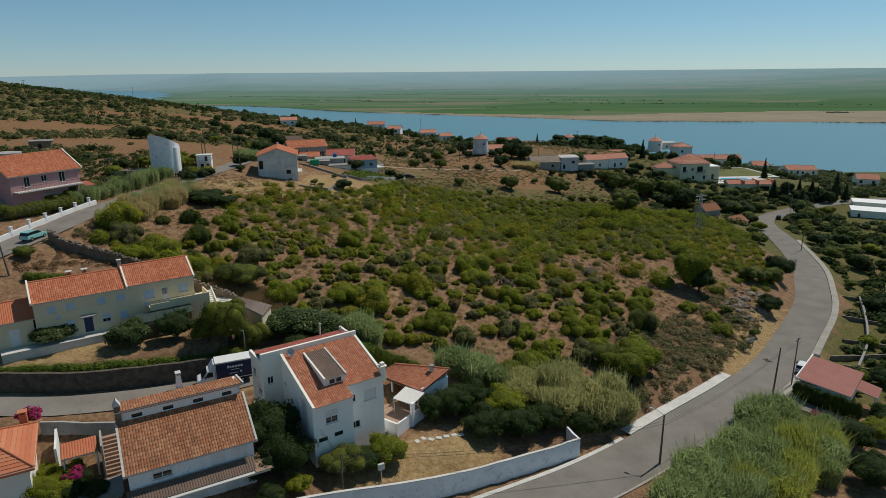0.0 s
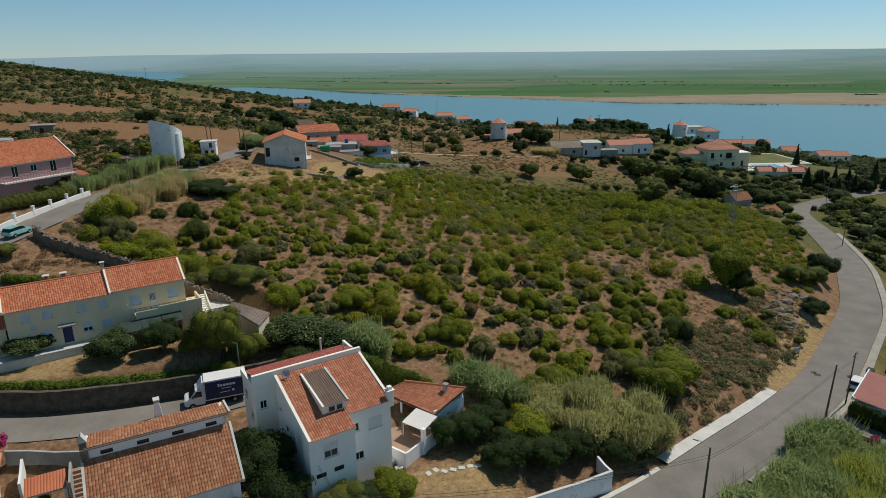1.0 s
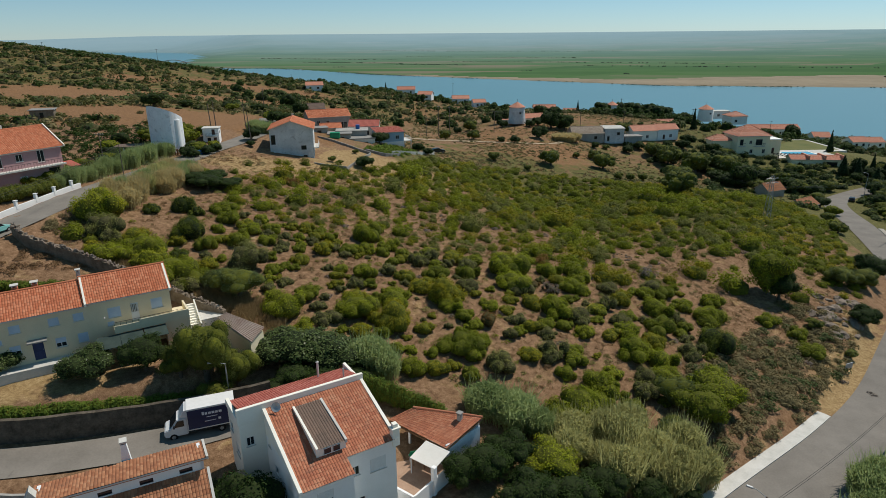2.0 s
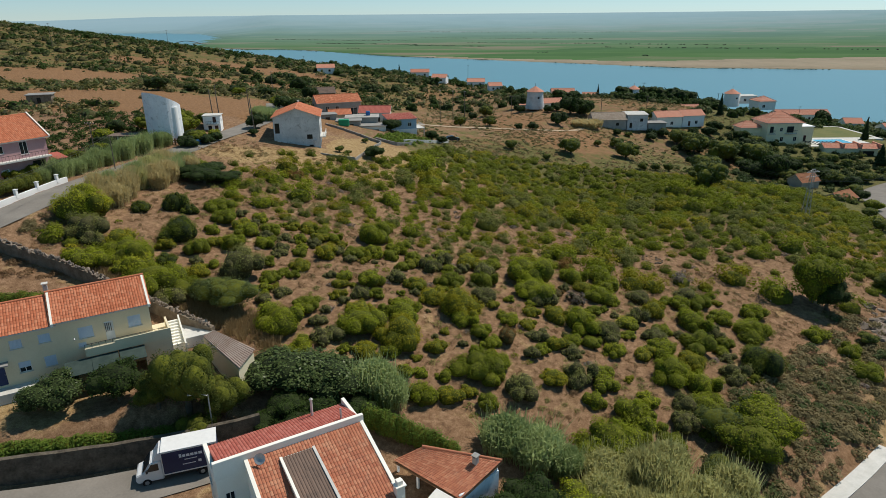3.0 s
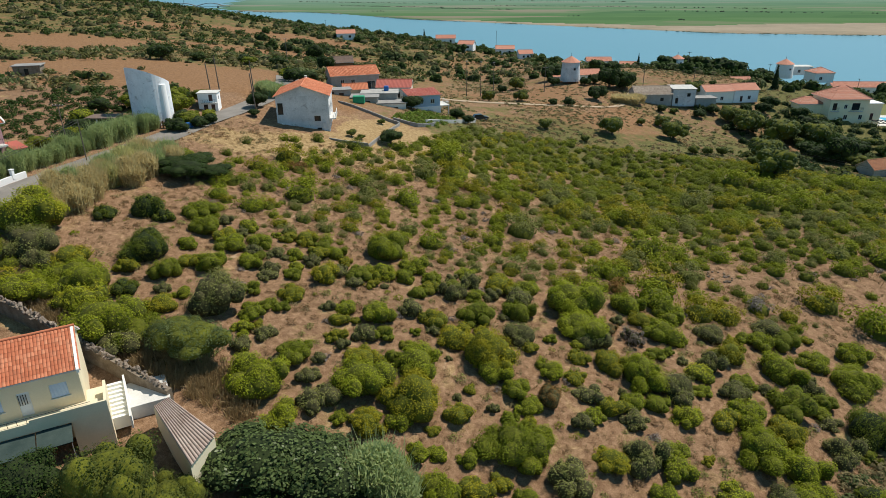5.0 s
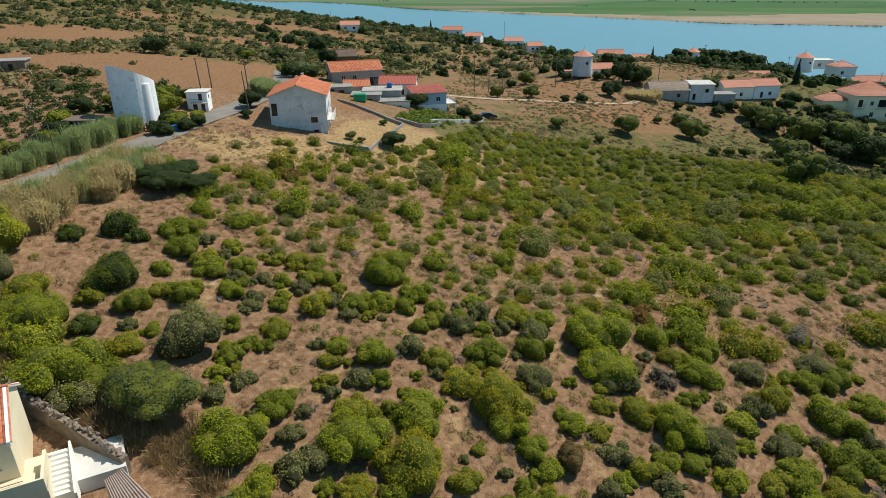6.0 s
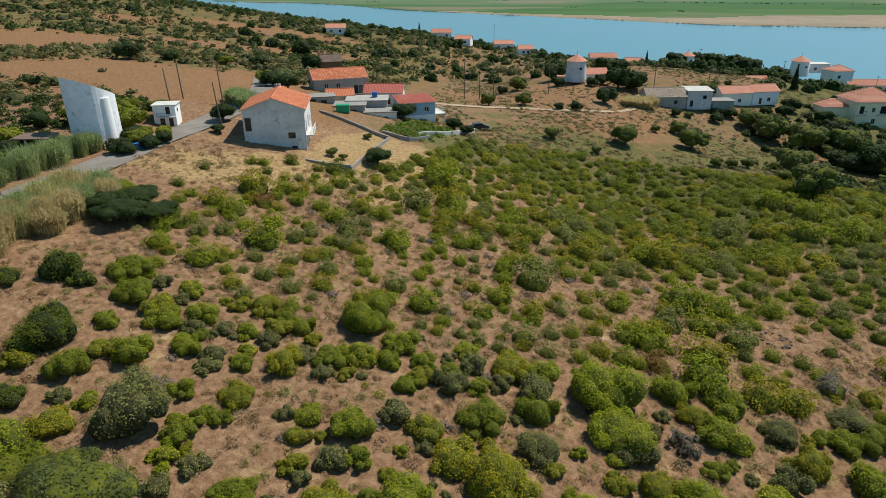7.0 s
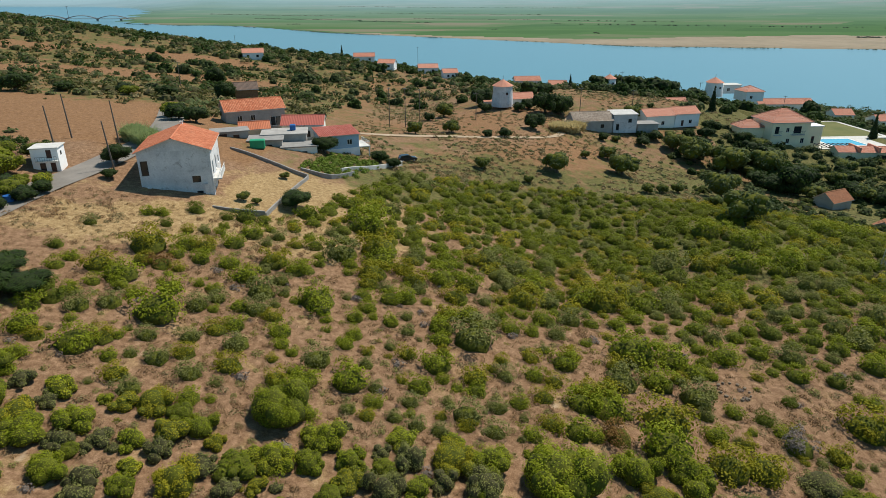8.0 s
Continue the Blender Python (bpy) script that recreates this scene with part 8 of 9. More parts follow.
for kind, spots in beyond_rows.items():
    scatter_stuff("shrubs_" + kind, spots, {"lentisk": "lentisk", "dark": "dark_shrub", "yellow": "lentisk_yellow", "grey": "grey_shrub", "rusty": "lentisk_red", "bare": "twigs"}[kind], 1000, 0.062, SHRUB_LABELS[kind].replace("shrub ", "shrubs ") + " further up", "shrubs", high=0.95, tufts=30)
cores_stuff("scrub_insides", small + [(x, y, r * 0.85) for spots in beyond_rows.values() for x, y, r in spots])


# ------------------------------------------------------------ trees
def crown_blobs(rng, kind):
    if kind == "conifer":
        return [(0, 0, 0.5 + 0.32 * i, 0.62 - 0.1 * i, 0.62 - 0.1 * i, 0.42) for i in range(6)]
    out = [(0, 0, 1.15, 0.72, 0.72, 0.62)]
    for i in range(11):
        a, r, s = math.tau * (i * 0.382 + 0.1 * rng.random()), rng.uniform(0.35, 0.72), rng.uniform(0.28, 0.46)
        out.append((r * math.cos(a), r * math.sin(a), 1.15 + rng.uniform(-0.42, 0.5) * (1.1 - r), s, s, s * rng.uniform(0.75, 1.05)))
    base = list(out)
    for _ in range(0 if "far" in kind else 60):
        x, y, z, rx, ry, rz = base[rng.integers(len(base))]
        d, s = unit(rng.normal(size=3) + (0, 0, 0.2)), rng.uniform(0.1, 0.2)
        out.append((x + d[0] * rx * 0.92, y + d[1] * ry * 0.92, z + d[2] * rz * 0.92, s, s, s * 0.85))
    return out


def tree_model(kind, mat, count, leaf, trunk=True, squash=1.0):
    b = crown_blobs(VR, kind)
    q = leaf_quads(VR, b, count, leaf, low=-0.75, depth=0.25)
    q[..., 2] *= squash
    crown = quads_mesh("crown", q, M[mat])
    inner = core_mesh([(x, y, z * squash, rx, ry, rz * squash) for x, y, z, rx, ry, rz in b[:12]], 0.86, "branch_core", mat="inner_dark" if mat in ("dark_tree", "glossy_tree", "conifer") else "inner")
    bm = bmesh.new()
    rod(bm, (0, 0, -0.15), (0.03, 0.02, 0.75), 0.11, 0.075, 9)
    for i in range(5):
        a = math.tau * i / 5 + VR.random()
        rod(bm, (0.03, 0.02, VR.uniform(0.5, 0.72)), (0.5 * math.cos(a), 0.5 * math.sin(a), VR.uniform(0.95, 1.35) * squash), 0.05, 0.015, 6)
    t = mesh_of(bm, "trunk")
    t.materials.append(M["trunk"])
    return crown, inner, t


TREES = {}
for kind, mat, count, leaf, squash in (("olive", "olive", 9500, 0.031, 0.9), ("dark", "dark_tree", 6500, 0.044, 0.95), ("glossy", "glossy_tree", 6500, 0.048, 0.8), ("light", "light_tree", 9500, 0.030, 0.85), ("green", "lentisk", 6500, 0.042, 0.95), ("conifer", "conifer", 1300, 0.11, 1.0), ("mid_olive", "olive", 1300, 0.085, 0.9), ("mid_dark", "dark_tree", 1300, 0.085, 0.95), ("mid_green", "lentisk", 1300, 0.085, 0.95), ("mid_light", "light_tree", 1300, 0.085, 0.85), ("far_olive", "olive", 420, 0.2, 0.9), ("far_dark", "dark_tree", 420, 0.2, 0.95), ("far_conifer", "conifer", 320, 0.2, 1.0)):
    TREES[kind] = [tree_model("conifer" if "conifer" in kind else kind, mat, count, leaf, True, squash) for _ in range(2 if "far" in kind else 3)]
TREE_LABELS = {"olive": "grey-green olive tree with loose crown", "dark": "dense dark green evergreen tree", "glossy": "broad tree with glossy dark leaves", "light": "wide light green tree with airy crown", "green": "bushy bright green tree", "mid_olive": "grey-green olive tree on the dry slope", "mid_dark": "dense dark green tree", "mid_green": "bushy bright green tree", "mid_light": "light green airy tree", "conifer": "tall dark green conifer near the pool house", "far_olive": "distant grey-green olive tree", "far_dark": "distant dark green tree on the slope", "far_conifer": "distant dark conifer on the slope"}


def tree(x, y, r, kind, high=1.0, z=None, where=""):
    crown, inner, trunk = TREES[kind][VR.integers(len(TREES[kind]))]
    t = new("tree")
    t.matrix_basis = pose(x, y, (gz(x, y) if z is None else z) - (0.38 * r * high if kind[:3] in ("mid", "far") else 0 if "conifer" in kind else 0.28 * r * high), 0, 0, VR.uniform(0, 360)) @ Matrix.Diagonal((r, r, r * high, 1))
    part("trunk", trunk, M["trunk"], t)
    c = part("crown", crown, M["olive"], t)
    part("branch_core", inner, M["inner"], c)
    tagged(t, TREE_LABELS[kind] + where, "tree")


# gardens round the houses
for x, y, r, kind, high in ((-50.0, 73.9, 2.7, "glossy", 0.85), (-40.6, 75.0, 2.9, "glossy", 1.0), (-35.4, 76.6, 2.6, "dark", 1.1), (-28.8, 76.6, 3.6, "light", 1.45), (-26.0, 77.8, 2.6, "light", 1.3), (-31.2, 75.8, 2.2, "light", 1.3), (-27.4, 74.8, 2.2, "light", 1.2), (-21.6, 82.8, 4.2, "glossy", 0.8), (-17.2, 83.2, 4.0, "glossy", 0.8), (-18.6, 59.8, 3.3, "dark", 1.25), (-16.6, 56.6, 2.9, "dark", 1.1), (-21.0, 62.4, 2.4, "dark", 1.0), (-19.5, 55.8, 2.2, "dark", 1.0), (-10.9, 58.2, 2.5, "olive", 0.9), (-6.4, 60.6, 2.5, "green", 0.9), (-8.5, 59.2, 2.0, "dark", 0.9), (-1.6, 69.4, 2.2, "dark", 1.1), (1.2, 70.2, 2.8, "dark", 1.0), (5.0, 68.0, 2.9, "dark", 0.9), (9.5, 68.6, 3.1, "dark", 0.9), (3.4, 73.4, 2.6, "dark", 0.9), (7.5, 73.0, 3.0, "green", 0.8), (13.0, 71.0, 2.8, "dark", 0.9), (17.4, 71.2, 2.4, "dark", 0.9), (21.0, 72.6, 2.2, "dark", 0.9), (22.5, 79.5, 3.0, "olive", 0.8)):
    tree(x, y, r, kind, high)
# dark undergrowth behind the white house
for x, y, r in ((-20.4, 79.2, 2.4), (-16.8, 79.6, 2.4), (-13.8, 80.4, 2.2), (-18.6, 77.2, 2.2), (-15.2, 77.8, 2.2), (-21.8, 77.4, 2.0)):
    tree(x, y, r, "dark", 0.75)
# field edge and roadside
for x, y, r, kind, high in ((26.7, 84.0, 3.4, "green", 0.95), (29.2, 87.5, 3.4, "green", 0.95), (24.0, 87.0, 2.8, "olive", 0.9), (50.6, 123.2, 4.2, "green", 1.35), (52.2, 121.6, 3.0, "dark", 1.2), (-30.8, 92.9, 3.6, "olive", 0.85), (-33.6, 94.6, 2.6, "olive", 0.8), (65.0, 118.0, 2.6, "dark", 0.9), (76.5, 137.5, 3.8, "dark", 0.95), (72.5, 132.5, 3.0, "olive", 0.9), (67.8, 131.5, 2.8, "olive", 0.9), (54.5, 113.8, 1.5, "olive", 0.9), (57.2, 107.6, 1.2, "olive", 0.9), (-63.6, 91.4, 1.8, "olive", 0.8), (-27.0, 166.8, 2.8, "dark", 0.75), (-49.6, 129.5, 3.4, "dark", 0.62), (-52.6, 131.0, 3.0, "dark", 0.6), (-46.8, 131.5, 2.9, "dark", 0.55), (-50.4, 134.0, 3.0, "dark", 0.6), (-53.5, 136.0, 2.4, "green", 0.55), (-55.6, 171.6, 2.6, "dark", 0.9), (-53.5, 164.6, 1.3, "dark", 0.8), (53.3, 72.5, 3.0, "dark", 0.9), (51.0, 65.0, 3.2, "dark", 0.9), (58.5, 75.0, 2.4, "green", 0.8), (-31.3, 179.0, 0.9, "olive", 1.0), (-34.5, 165.4, 1.1, "olive", 1.0), (-32.4, 165.2, 0.8, "olive", 1.0), (-28.6, 202.8, 3.0, "dark", 0.9), (-17.6, 205.5, 2.4, "dark", 0.8), (-14.5, 203.5, 2.0, "dark", 0.8)):
    tree(x, y, r, kind, high)
# trees along the inside of the far bend and over the verge
for x, y, r, kind in ((129.0, 221.5, 3.2, "mid_dark"), (133.5, 226.0, 3.4, "mid_olive"), (137.0, 236.0, 3.8, "mid_dark"), (141.0, 240.5, 3.6, "mid_olive"), (126.5, 215.0, 2.4, "mid_light"), (122.0, 206.5, 2.4, "mid_light"), (118.5, 199.0, 2.2, "mid_green"), (112.0, 182.0, 2.8, "mid_dark"), (107.5, 168.0, 3.2, "mid_olive"), (111.0, 161.0, 3.4, "mid_dark"), (116.0, 172.0, 3.2, "mid_olive"), (121.0, 184.0, 3.0, "mid_dark"), (130.5, 198.0, 3.0, "mid_olive"), (103.0, 200.0, 2.6, "mid_green"), (107.0, 214.0, 2.8, "mid_dark"), (111.0, 224.0, 3.0, "mid_olive"), (117.0, 236.0, 3.4, "mid_dark"), (125.0, 243.0, 3.4, "mid_olive"), (90.0, 173.0, 2.4, "mid_olive"), (94.0, 186.0, 2.0, "mid_olive")):
    tree(x, y, r, kind, 0.95, where=" by the road bend")
# trees round the white lane house and behind the crest
for x, y, r, kind, high in ((-67.5, 163.0, 2.6, "green", 1.0), (-70.5, 166.5, 3.0, "green", 1.0), (-66.8, 171.0, 2.6, "light", 1.0), (-73.5, 170.5, 2.8, "dark", 1.0), (-63.8, 160.2, 1.5, "green", 0.8), (-71.0, 160.5, 2.2, "dark", 0.8), (-118.0, 247.0, 4.2, "dark", 0.9), (-109.0, 254.0, 3.2, "dark", 0.7), (-96.0, 262.0, 3.4, "dark", 0.7), (-93.0, 258.0, 3.0, "green", 0.7), (-84.0, 262.0, 3.4, "dark", 0.8), (-90.6, 325.0, 4.6, "dark", 1.1), (-72.0, 276.0, 4.2, "dark", 1.0), (-63.0, 216.0, 3.2, "dark", 0.9), (-58.0, 213.0, 3.0, "dark", 0.9), (-66.0, 221.0, 3.0, "green", 0.8), (-55.0, 226.0, 2.6, "olive", 0.9)):
    tree(x, y, r, "mid_" + kind, high)
# bushes before the barns and the windmill
for x, y, r, kind in ((47.0, 271.0, 2.0, "dark"), (51.5, 272.5, 1.6, "olive"), (60.0, 273.0, 2.4, "dark"), (66.0, 279.0, 2.6, "dark"), (72.0, 282.0, 2.2, "olive"), (79.0, 284.5, 2.6, "dark"), (86.0, 286.0, 3.0, "dark"), (90.0, 292.0, 3.4, "dark"), (11.0, 291.0, 2.6, "dark"), (22.5, 291.5, 2.4, "dark"), (26.5, 296.0, 3.0, "dark"), (-8.0, 282.0, 2.2, "dark"), (14.0, 253.5, 2.2, "dark"), (9.0, 252.0, 1.8, "dark"), (103.0, 279.0, 3.4, "dark"), (98.0, 284.0, 3.6, "dark")):
    tree(x, y, r, "mid_" + kind, 0.95)
# pasture and orchard
for x, y, r, kind in ((24.6, 227.2, 3.3, "olive"), (43.8, 236.6, 3.5, "olive"), (5.4, 221, 1.8, "olive"), (43.6, 251.2, 2.4, "olive"), (58.4, 196.8, 4.3, "olive"), (65.1, 223.8, 4.2, "olive"), (94.7, 259.6, 5.2, "olive"), (83.0, 259.0, 5.2, "olive"), (74.6, 265.0, 4.7, "olive"), (69.9, 272.2, 3.6, "olive"), (95.4, 246.0, 5.0, "dark"), (45.4, 220.2, 1.5, "olive"), (54.5, 224.2, 1.6, "olive"), (49.7, 221.8, 1.4, "olive"), (24.4, 267.2, 2.8, "dark"), (-3.2, 289.6, 3.0, "olive"), (10.6, 306.0, 3.6, "dark"), (31.5, 291.0, 4.2, "dark"), (37.5, 293.0, 4.0, "dark"), (63.2, 296.0, 3.0, "olive"), (-1.1, 255.4, 2.2, "olive"), (-11.5, 251.4, 2.2, "olive"), (36.0, 246.0, 1.3, "olive"), (58.0, 210.0, 1.6, "olive"), (16.0, 217.0, 1.2, "olive")):
    tree(x, y, r * 1.22, "mid_" + kind, 1.1)
for i in range(46):
    x, y = VR.uniform(84, 132), VR.uniform(236, 282)
    if not (106 < x < 131 and y > 272) and 0.9 * x + 168 < y + 30:
        tree(x, y, VR.uniform(2.2, 4.2), "mid_olive" if VR.random() < 0.6 else "mid_dark", 0.9, where=" on the orchard slope")
# conifers below the pool house and along the far bend
for i in range(26):
    x, y = 140 + 2.4 * (i % 11) + VR.uniform(-1, 1), 252 + 7.0 * (i // 11) + VR.uniform(-3, 3) + 0.3 * (i % 11)
    tree(x, y, VR.uniform(2.0, 3.4), "conifer" if VR.random() < 0.5 else "mid_dark", VR.uniform(0.8, 1.4))
# woods on the outer side of the road
k = 0
while k < 74:
    x, y = VR.uniform(66, 190), VR.uniform(92, 250)
    d = np.hypot(LINES["road_lower"][:, 0] - x, LINES["road_lower"][:, 1] - y)
    j = d.argmin()
    side = x - LINES["road_lower"][j, 0]
    if d[j] > 8.5 and side > 0 and not (148 < x < 178 and 218 < y < 256):
        tree(x, y, VR.uniform(1.8, 3.8), ("mid_dark", "mid_olive", "mid_green", "mid_light")[VR.integers(4)], 0.85, where=" below the road")
        k += 1
# far trees among the houses above the river
far_wood = []
while len(far_wood) < 320:
    x, y = VR.uniform(-140, 330), VR.uniform(300, 520)
    if (x > -60 or y > 330) and not (128 < x < 180 and y < 340) and not (-30 < x < 35 and y < 315):
        far_wood.append((x, y, VR.uniform(1.2, 4.0)))
scatter_stuff("village_trees", far_wood[::2], "dark_tree", 240, 0.3, "distant dark green trees among the houses", "trees", high=1.25)
scatter_stuff("village_olives", far_wood[1::2], "olive", 240, 0.3, "distant grey-green olives among the houses", "trees", high=1.1)
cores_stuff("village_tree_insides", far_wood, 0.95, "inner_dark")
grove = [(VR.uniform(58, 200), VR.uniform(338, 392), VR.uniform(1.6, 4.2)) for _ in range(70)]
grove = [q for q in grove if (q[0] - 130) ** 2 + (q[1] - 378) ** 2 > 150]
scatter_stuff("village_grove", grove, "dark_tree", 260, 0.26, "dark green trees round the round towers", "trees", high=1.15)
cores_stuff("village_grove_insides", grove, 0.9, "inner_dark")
for x, y, r, high in ((77.0, 366.0, 6.0, 1.0), (84.0, 362.0, 6.5, 0.95), (92.0, 358.0, 6.5, 0.95), (66.0, 360.0, 5.0, 1.0), (99.0, 364.0, 6.0, 1.0), (110.0, 360.0, 5.0, 0.9), (175.0, 380.0, 5.0, 1.4), (30.0, 320.0, 4.0, 1.1), (36.0, 322.0, 4.0, 0.9)):
    tree(x, y, r, "far_dark", high)
for x, y, r in ((-88, 640, 4.0), (52.0, 352, 1.6), (100.0, 317.0, 2.4), (150.0, 262.0, 2.2), (157.0, 306.0, 2.4)):
    tree(x, y, r, "far_conifer", 1.9)

# ridge woods and hillside scrub: too many to count
hill = []
while len(hill) < 25000:
    x, y = VR.uniform(-430, 330), 176 + 600 * VR.random() ** 1.25
    if x > -35 - 0.02 * y and y < 330:
        continue
    if -80 < x and y < 225:
        continue
    v = noise.noise(Vector((x * 0.02, y * 0.011, 3.0))) + 0.55 * noise.noise(Vector((x * 0.07, y * 0.05, 8.0)))
    bare = 1.25 * max(bump_at(x, y, *f) for f in HILL_FIELDS)
    if v + 0.72 + 0.30 * np.clip((y - 300) / 200, 0, 1) - 0.9 * bare > 0.5 * VR.random():
        hill.append((x, y, (0.5 + 2.3 * VR.random() ** 2.0) * (1 + 0.0010 * (y - 180))))
pick = np.array([VR.random() if q[1] < 300 or VR.random() > 0.55 else 0.95 for q in hill])
for name, lo, hi, mat, label in (("hillside_heath", 0.0, 0.55, "heath", "dull dark heath covering the far hillside"), ("hillside_brush", 0.55, 0.78, "olive", "grey-green brush dotted over the far hillside"), ("hillside_brambles", 0.78, 0.93, "bramble", "dry brown-green brambles on the far hillside"), ("hillside_scrub", 0.93, 1.0, "dark_tree", "dark green scrub dotted over the far hillside")):
    scatter_stuff(name, [q for q, u in zip(hill, pick) if lo <= u < hi], mat, 26, 0.33, label, "scrub", high=0.75)
cores_stuff("hillside_scrub_insides", hill[::2], mat="inner_dull")
ridge = []
for i in range(900):
    f = VR.random()
    x = -330 + 400 * f + VR.normal(0, 14)
    y = 760 - 300 * f**1.3 + VR.normal(0, 26)
    ridge.append((x, y, VR.uniform(1.2, 2.2)))
for i in range(420):
    f = VR.random()
    x = -340 + 345 * f
    y = 452 + VR.normal(0, 14) + 14 * math.sin(x * 0.05)
    if noise.noise(Vector((x * 0.03, 0.7, 4.0))) + 0.45 > VR.random():
        ridge.append((x, y, VR.uniform(0.9, 2.1)))
scatter_stuff("ridge_wood", ridge, "dark_tree", 50, 0.5, "dark pine wood along the ridge above the river", "wood", high=1.5)
# dry herbs and low growth over the pasture, and brown litter between the shrubs of the field
pasture = []
while len(pasture) < 5200:
    x, y = VR.uniform(-30, 110), VR.uniform(186, 335)
    v = noise.noise(Vector((x * 0.05, y * 0.035, 5.0)))
    if v + 0.35 > 0.8 * VR.random() and y > 0.3 * x + 186:
        pasture.append((x, y, VR.uniform(0.3, 0.95)))
pick = VR.random(len(pasture))
for name, lo, hi, mat, label in (("pasture_herbs", 0.0, 0.4, "straw", "dry brown herbs over the pasture"), ("pasture_brambles", 0.4, 0.75, "bramble", "low brown-green growth over the pasture"), ("pasture_green", 0.75, 1.0, "olive", "low green bushes dotted over the pasture")):
    scatter_stuff(name, [q for q, u in zip(pasture, pick) if lo <= u < hi], mat, 34, 0.3, label, "herbs", high=0.5)
litter = []
while len(litter) < 2600:
    x, y = VR.uniform(-60, 80), VR.uniform(80, 165)
    if noise.noise(Vector((x * 0.09, y * 0.09, 2.0))) + 0.25 > 0.7 * VR.random() and (inside(FIELD, np.array([x]), np.array([y]))[0] or (-62 < x < -30 and 94 < y < 160)):
        litter.append((x, y, VR.uniform(0.3, 0.8)))
pick = VR.random(len(litter))
for name, lo, hi, mat, label in (("dry_herbs", 0.0, 0.6, "dry_herb", "low dry brown herbs on the open soil"), ("low_brambles", 0.6, 1.0, "bramble", "low brown-green creepers on the open soil")):
    scatter_stuff(name, [q for q, u in zip(litter, pick) if lo <= u < hi], mat, 70, 0.16, label, "herbs", high=0.4)
# vineyard and orchard plot behind the upper lane
plot = [(x + VR.normal(0, 0.4), y + VR.normal(0, 0.4), VR.uniform(0.9, 1.7)) for x in np.arange(-104, -70, 3.6) for y in np.arange(140, 182, 3.4) if (x + 68) ** 2 + (y - 155) ** 2 > 60 and y > 118 - 0.55 * (x + 62)]
scatter_stuff("orchard_rows", plot, "dark_tree", 160, 0.2, "rows of low fruit trees behind the lane", "orchard")
scatter_stuff("kitchen_garden", [(x + VR.normal(0, 0.2), y + VR.normal(0, 0.2), VR.uniform(0.7, 1.1)) for x in np.arange(-30, -16, 1.5) for y in np.arange(187, 204, 1.6) if x > -42 + 0.08 * (y - 180) and abs(x + 24 - (y - 195) * 0.3) < 5], "hedge", 140, 0.24, "leafy green vegetable plot on a terrace", "garden")
# dense growth between the trees below the road and in the valley
under = []
while len(under) < 2700:
    x, y = VR.uniform(58, 260), VR.uniform(90, 300)
    d = np.hypot(LINES["road_lower"][:, 0] - x, LINES["road_lower"][:, 1] - y)
    j = d.argmin()
    garden = x < 62 + 0.62 * (y - 84) + 24 and y < 118
    if d[j] > 6.5 and (x > LINES["road_lower"][j, 0] or y > 190) and not (128 < x < 180 and 280 < y < 335) and not (104 < x < 132 and 284 < y < 300) and not (148 < x < 176 and 218 < y < 254) and not (garden and VR.random() < 0.45):
        if y < 186 or x > 104 or noise.noise(Vector((x * 0.06, y * 0.06, 4.0))) > 0.05:
            under.append((x, y, VR.uniform(0.7, 2.3)))
pick = VR.random(len(under))
for name, lo, hi, mat, label in (("valley_scrub", 0.0, 0.3, "light_tree", "mixed green scrub below the road"), ("valley_thicket", 0.3, 0.65, "dark_tree", "dark green thicket below the road"), ("valley_brush", 0.65, 1.0, "olive", "grey-green brush below the road")):
    scatter_stuff(name, [q for q, u in zip(under, pick) if lo <= u < hi], mat, 110, 0.26, label, "scrub", high=0.9)
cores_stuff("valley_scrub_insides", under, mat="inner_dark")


# ------------------------------------------------------------ reeds, hedges, grass
def blades(rng, n, radius, high, width, bend=0.35, spread=1.0):
    """Upright bent blades round the origin, two quads each."""
    a, r = rng.uniform(0, math.tau, n), radius * np.sqrt(rng.random(n)) * spread
    p = np.c_[r * np.cos(a), r * np.sin(a), np.zeros(n)]
    h = high * rng.uniform(0.55, 1.1, n)
    lean = rng.normal(0, 0.12, (n, 2)) + p[:, :2] / max(radius, 0.01) * 0.10
    t = unit(np.c_[rng.normal(size=(n, 2)), np.zeros(n)]) * width * rng.uniform(0.6, 1.3, (n, 1)) / 2
    m = p + np.c_[lean * h[:, None] * 0.5, h * 0.62]
    e = p + np.c_[lean * h[:, None] * 1.1 + rng.normal(0, bend * 0.5, (n, 2)), h]
    return np.concatenate([np.stack([p - t * 0.6, p + t * 0.6, m + t, m - t], 1), np.stack([m - t, m + t, e + t * 0.3, e - t * 0.3], 1)])


def reed_leaves(rng, n, radius, high, size):
    """Drooping leaves along tall stems."""
    a, r = rng.uniform(0, math.tau, n), radius * np.sqrt(rng.random(n))
    h = high * (0.35 + 0.65 * rng.random(n) ** 0.7) * (1 - 0.35 * (r / radius) ** 2)
    c = np.c_[r * np.cos(a), r * np.sin(a), h]
    d = unit(np.c_[0.8 * rng.normal(size=(n, 2)), rng.normal(1.15, 0.45, n)])
    s = unit(np.cross(d, rng.normal(size=(n, 3)))) * size * 0.085
    L = d * size * rng.uniform(0.6, 1.3, (n, 1))
    return np.stack([c - s, c + L * 0.5 - s * 1.3 + (0, 0, 0.05), c + L - (0, 0, 0.12 * size), c + L * 0.5 + s * 1.3 + (0, 0, 0.05)], 1)


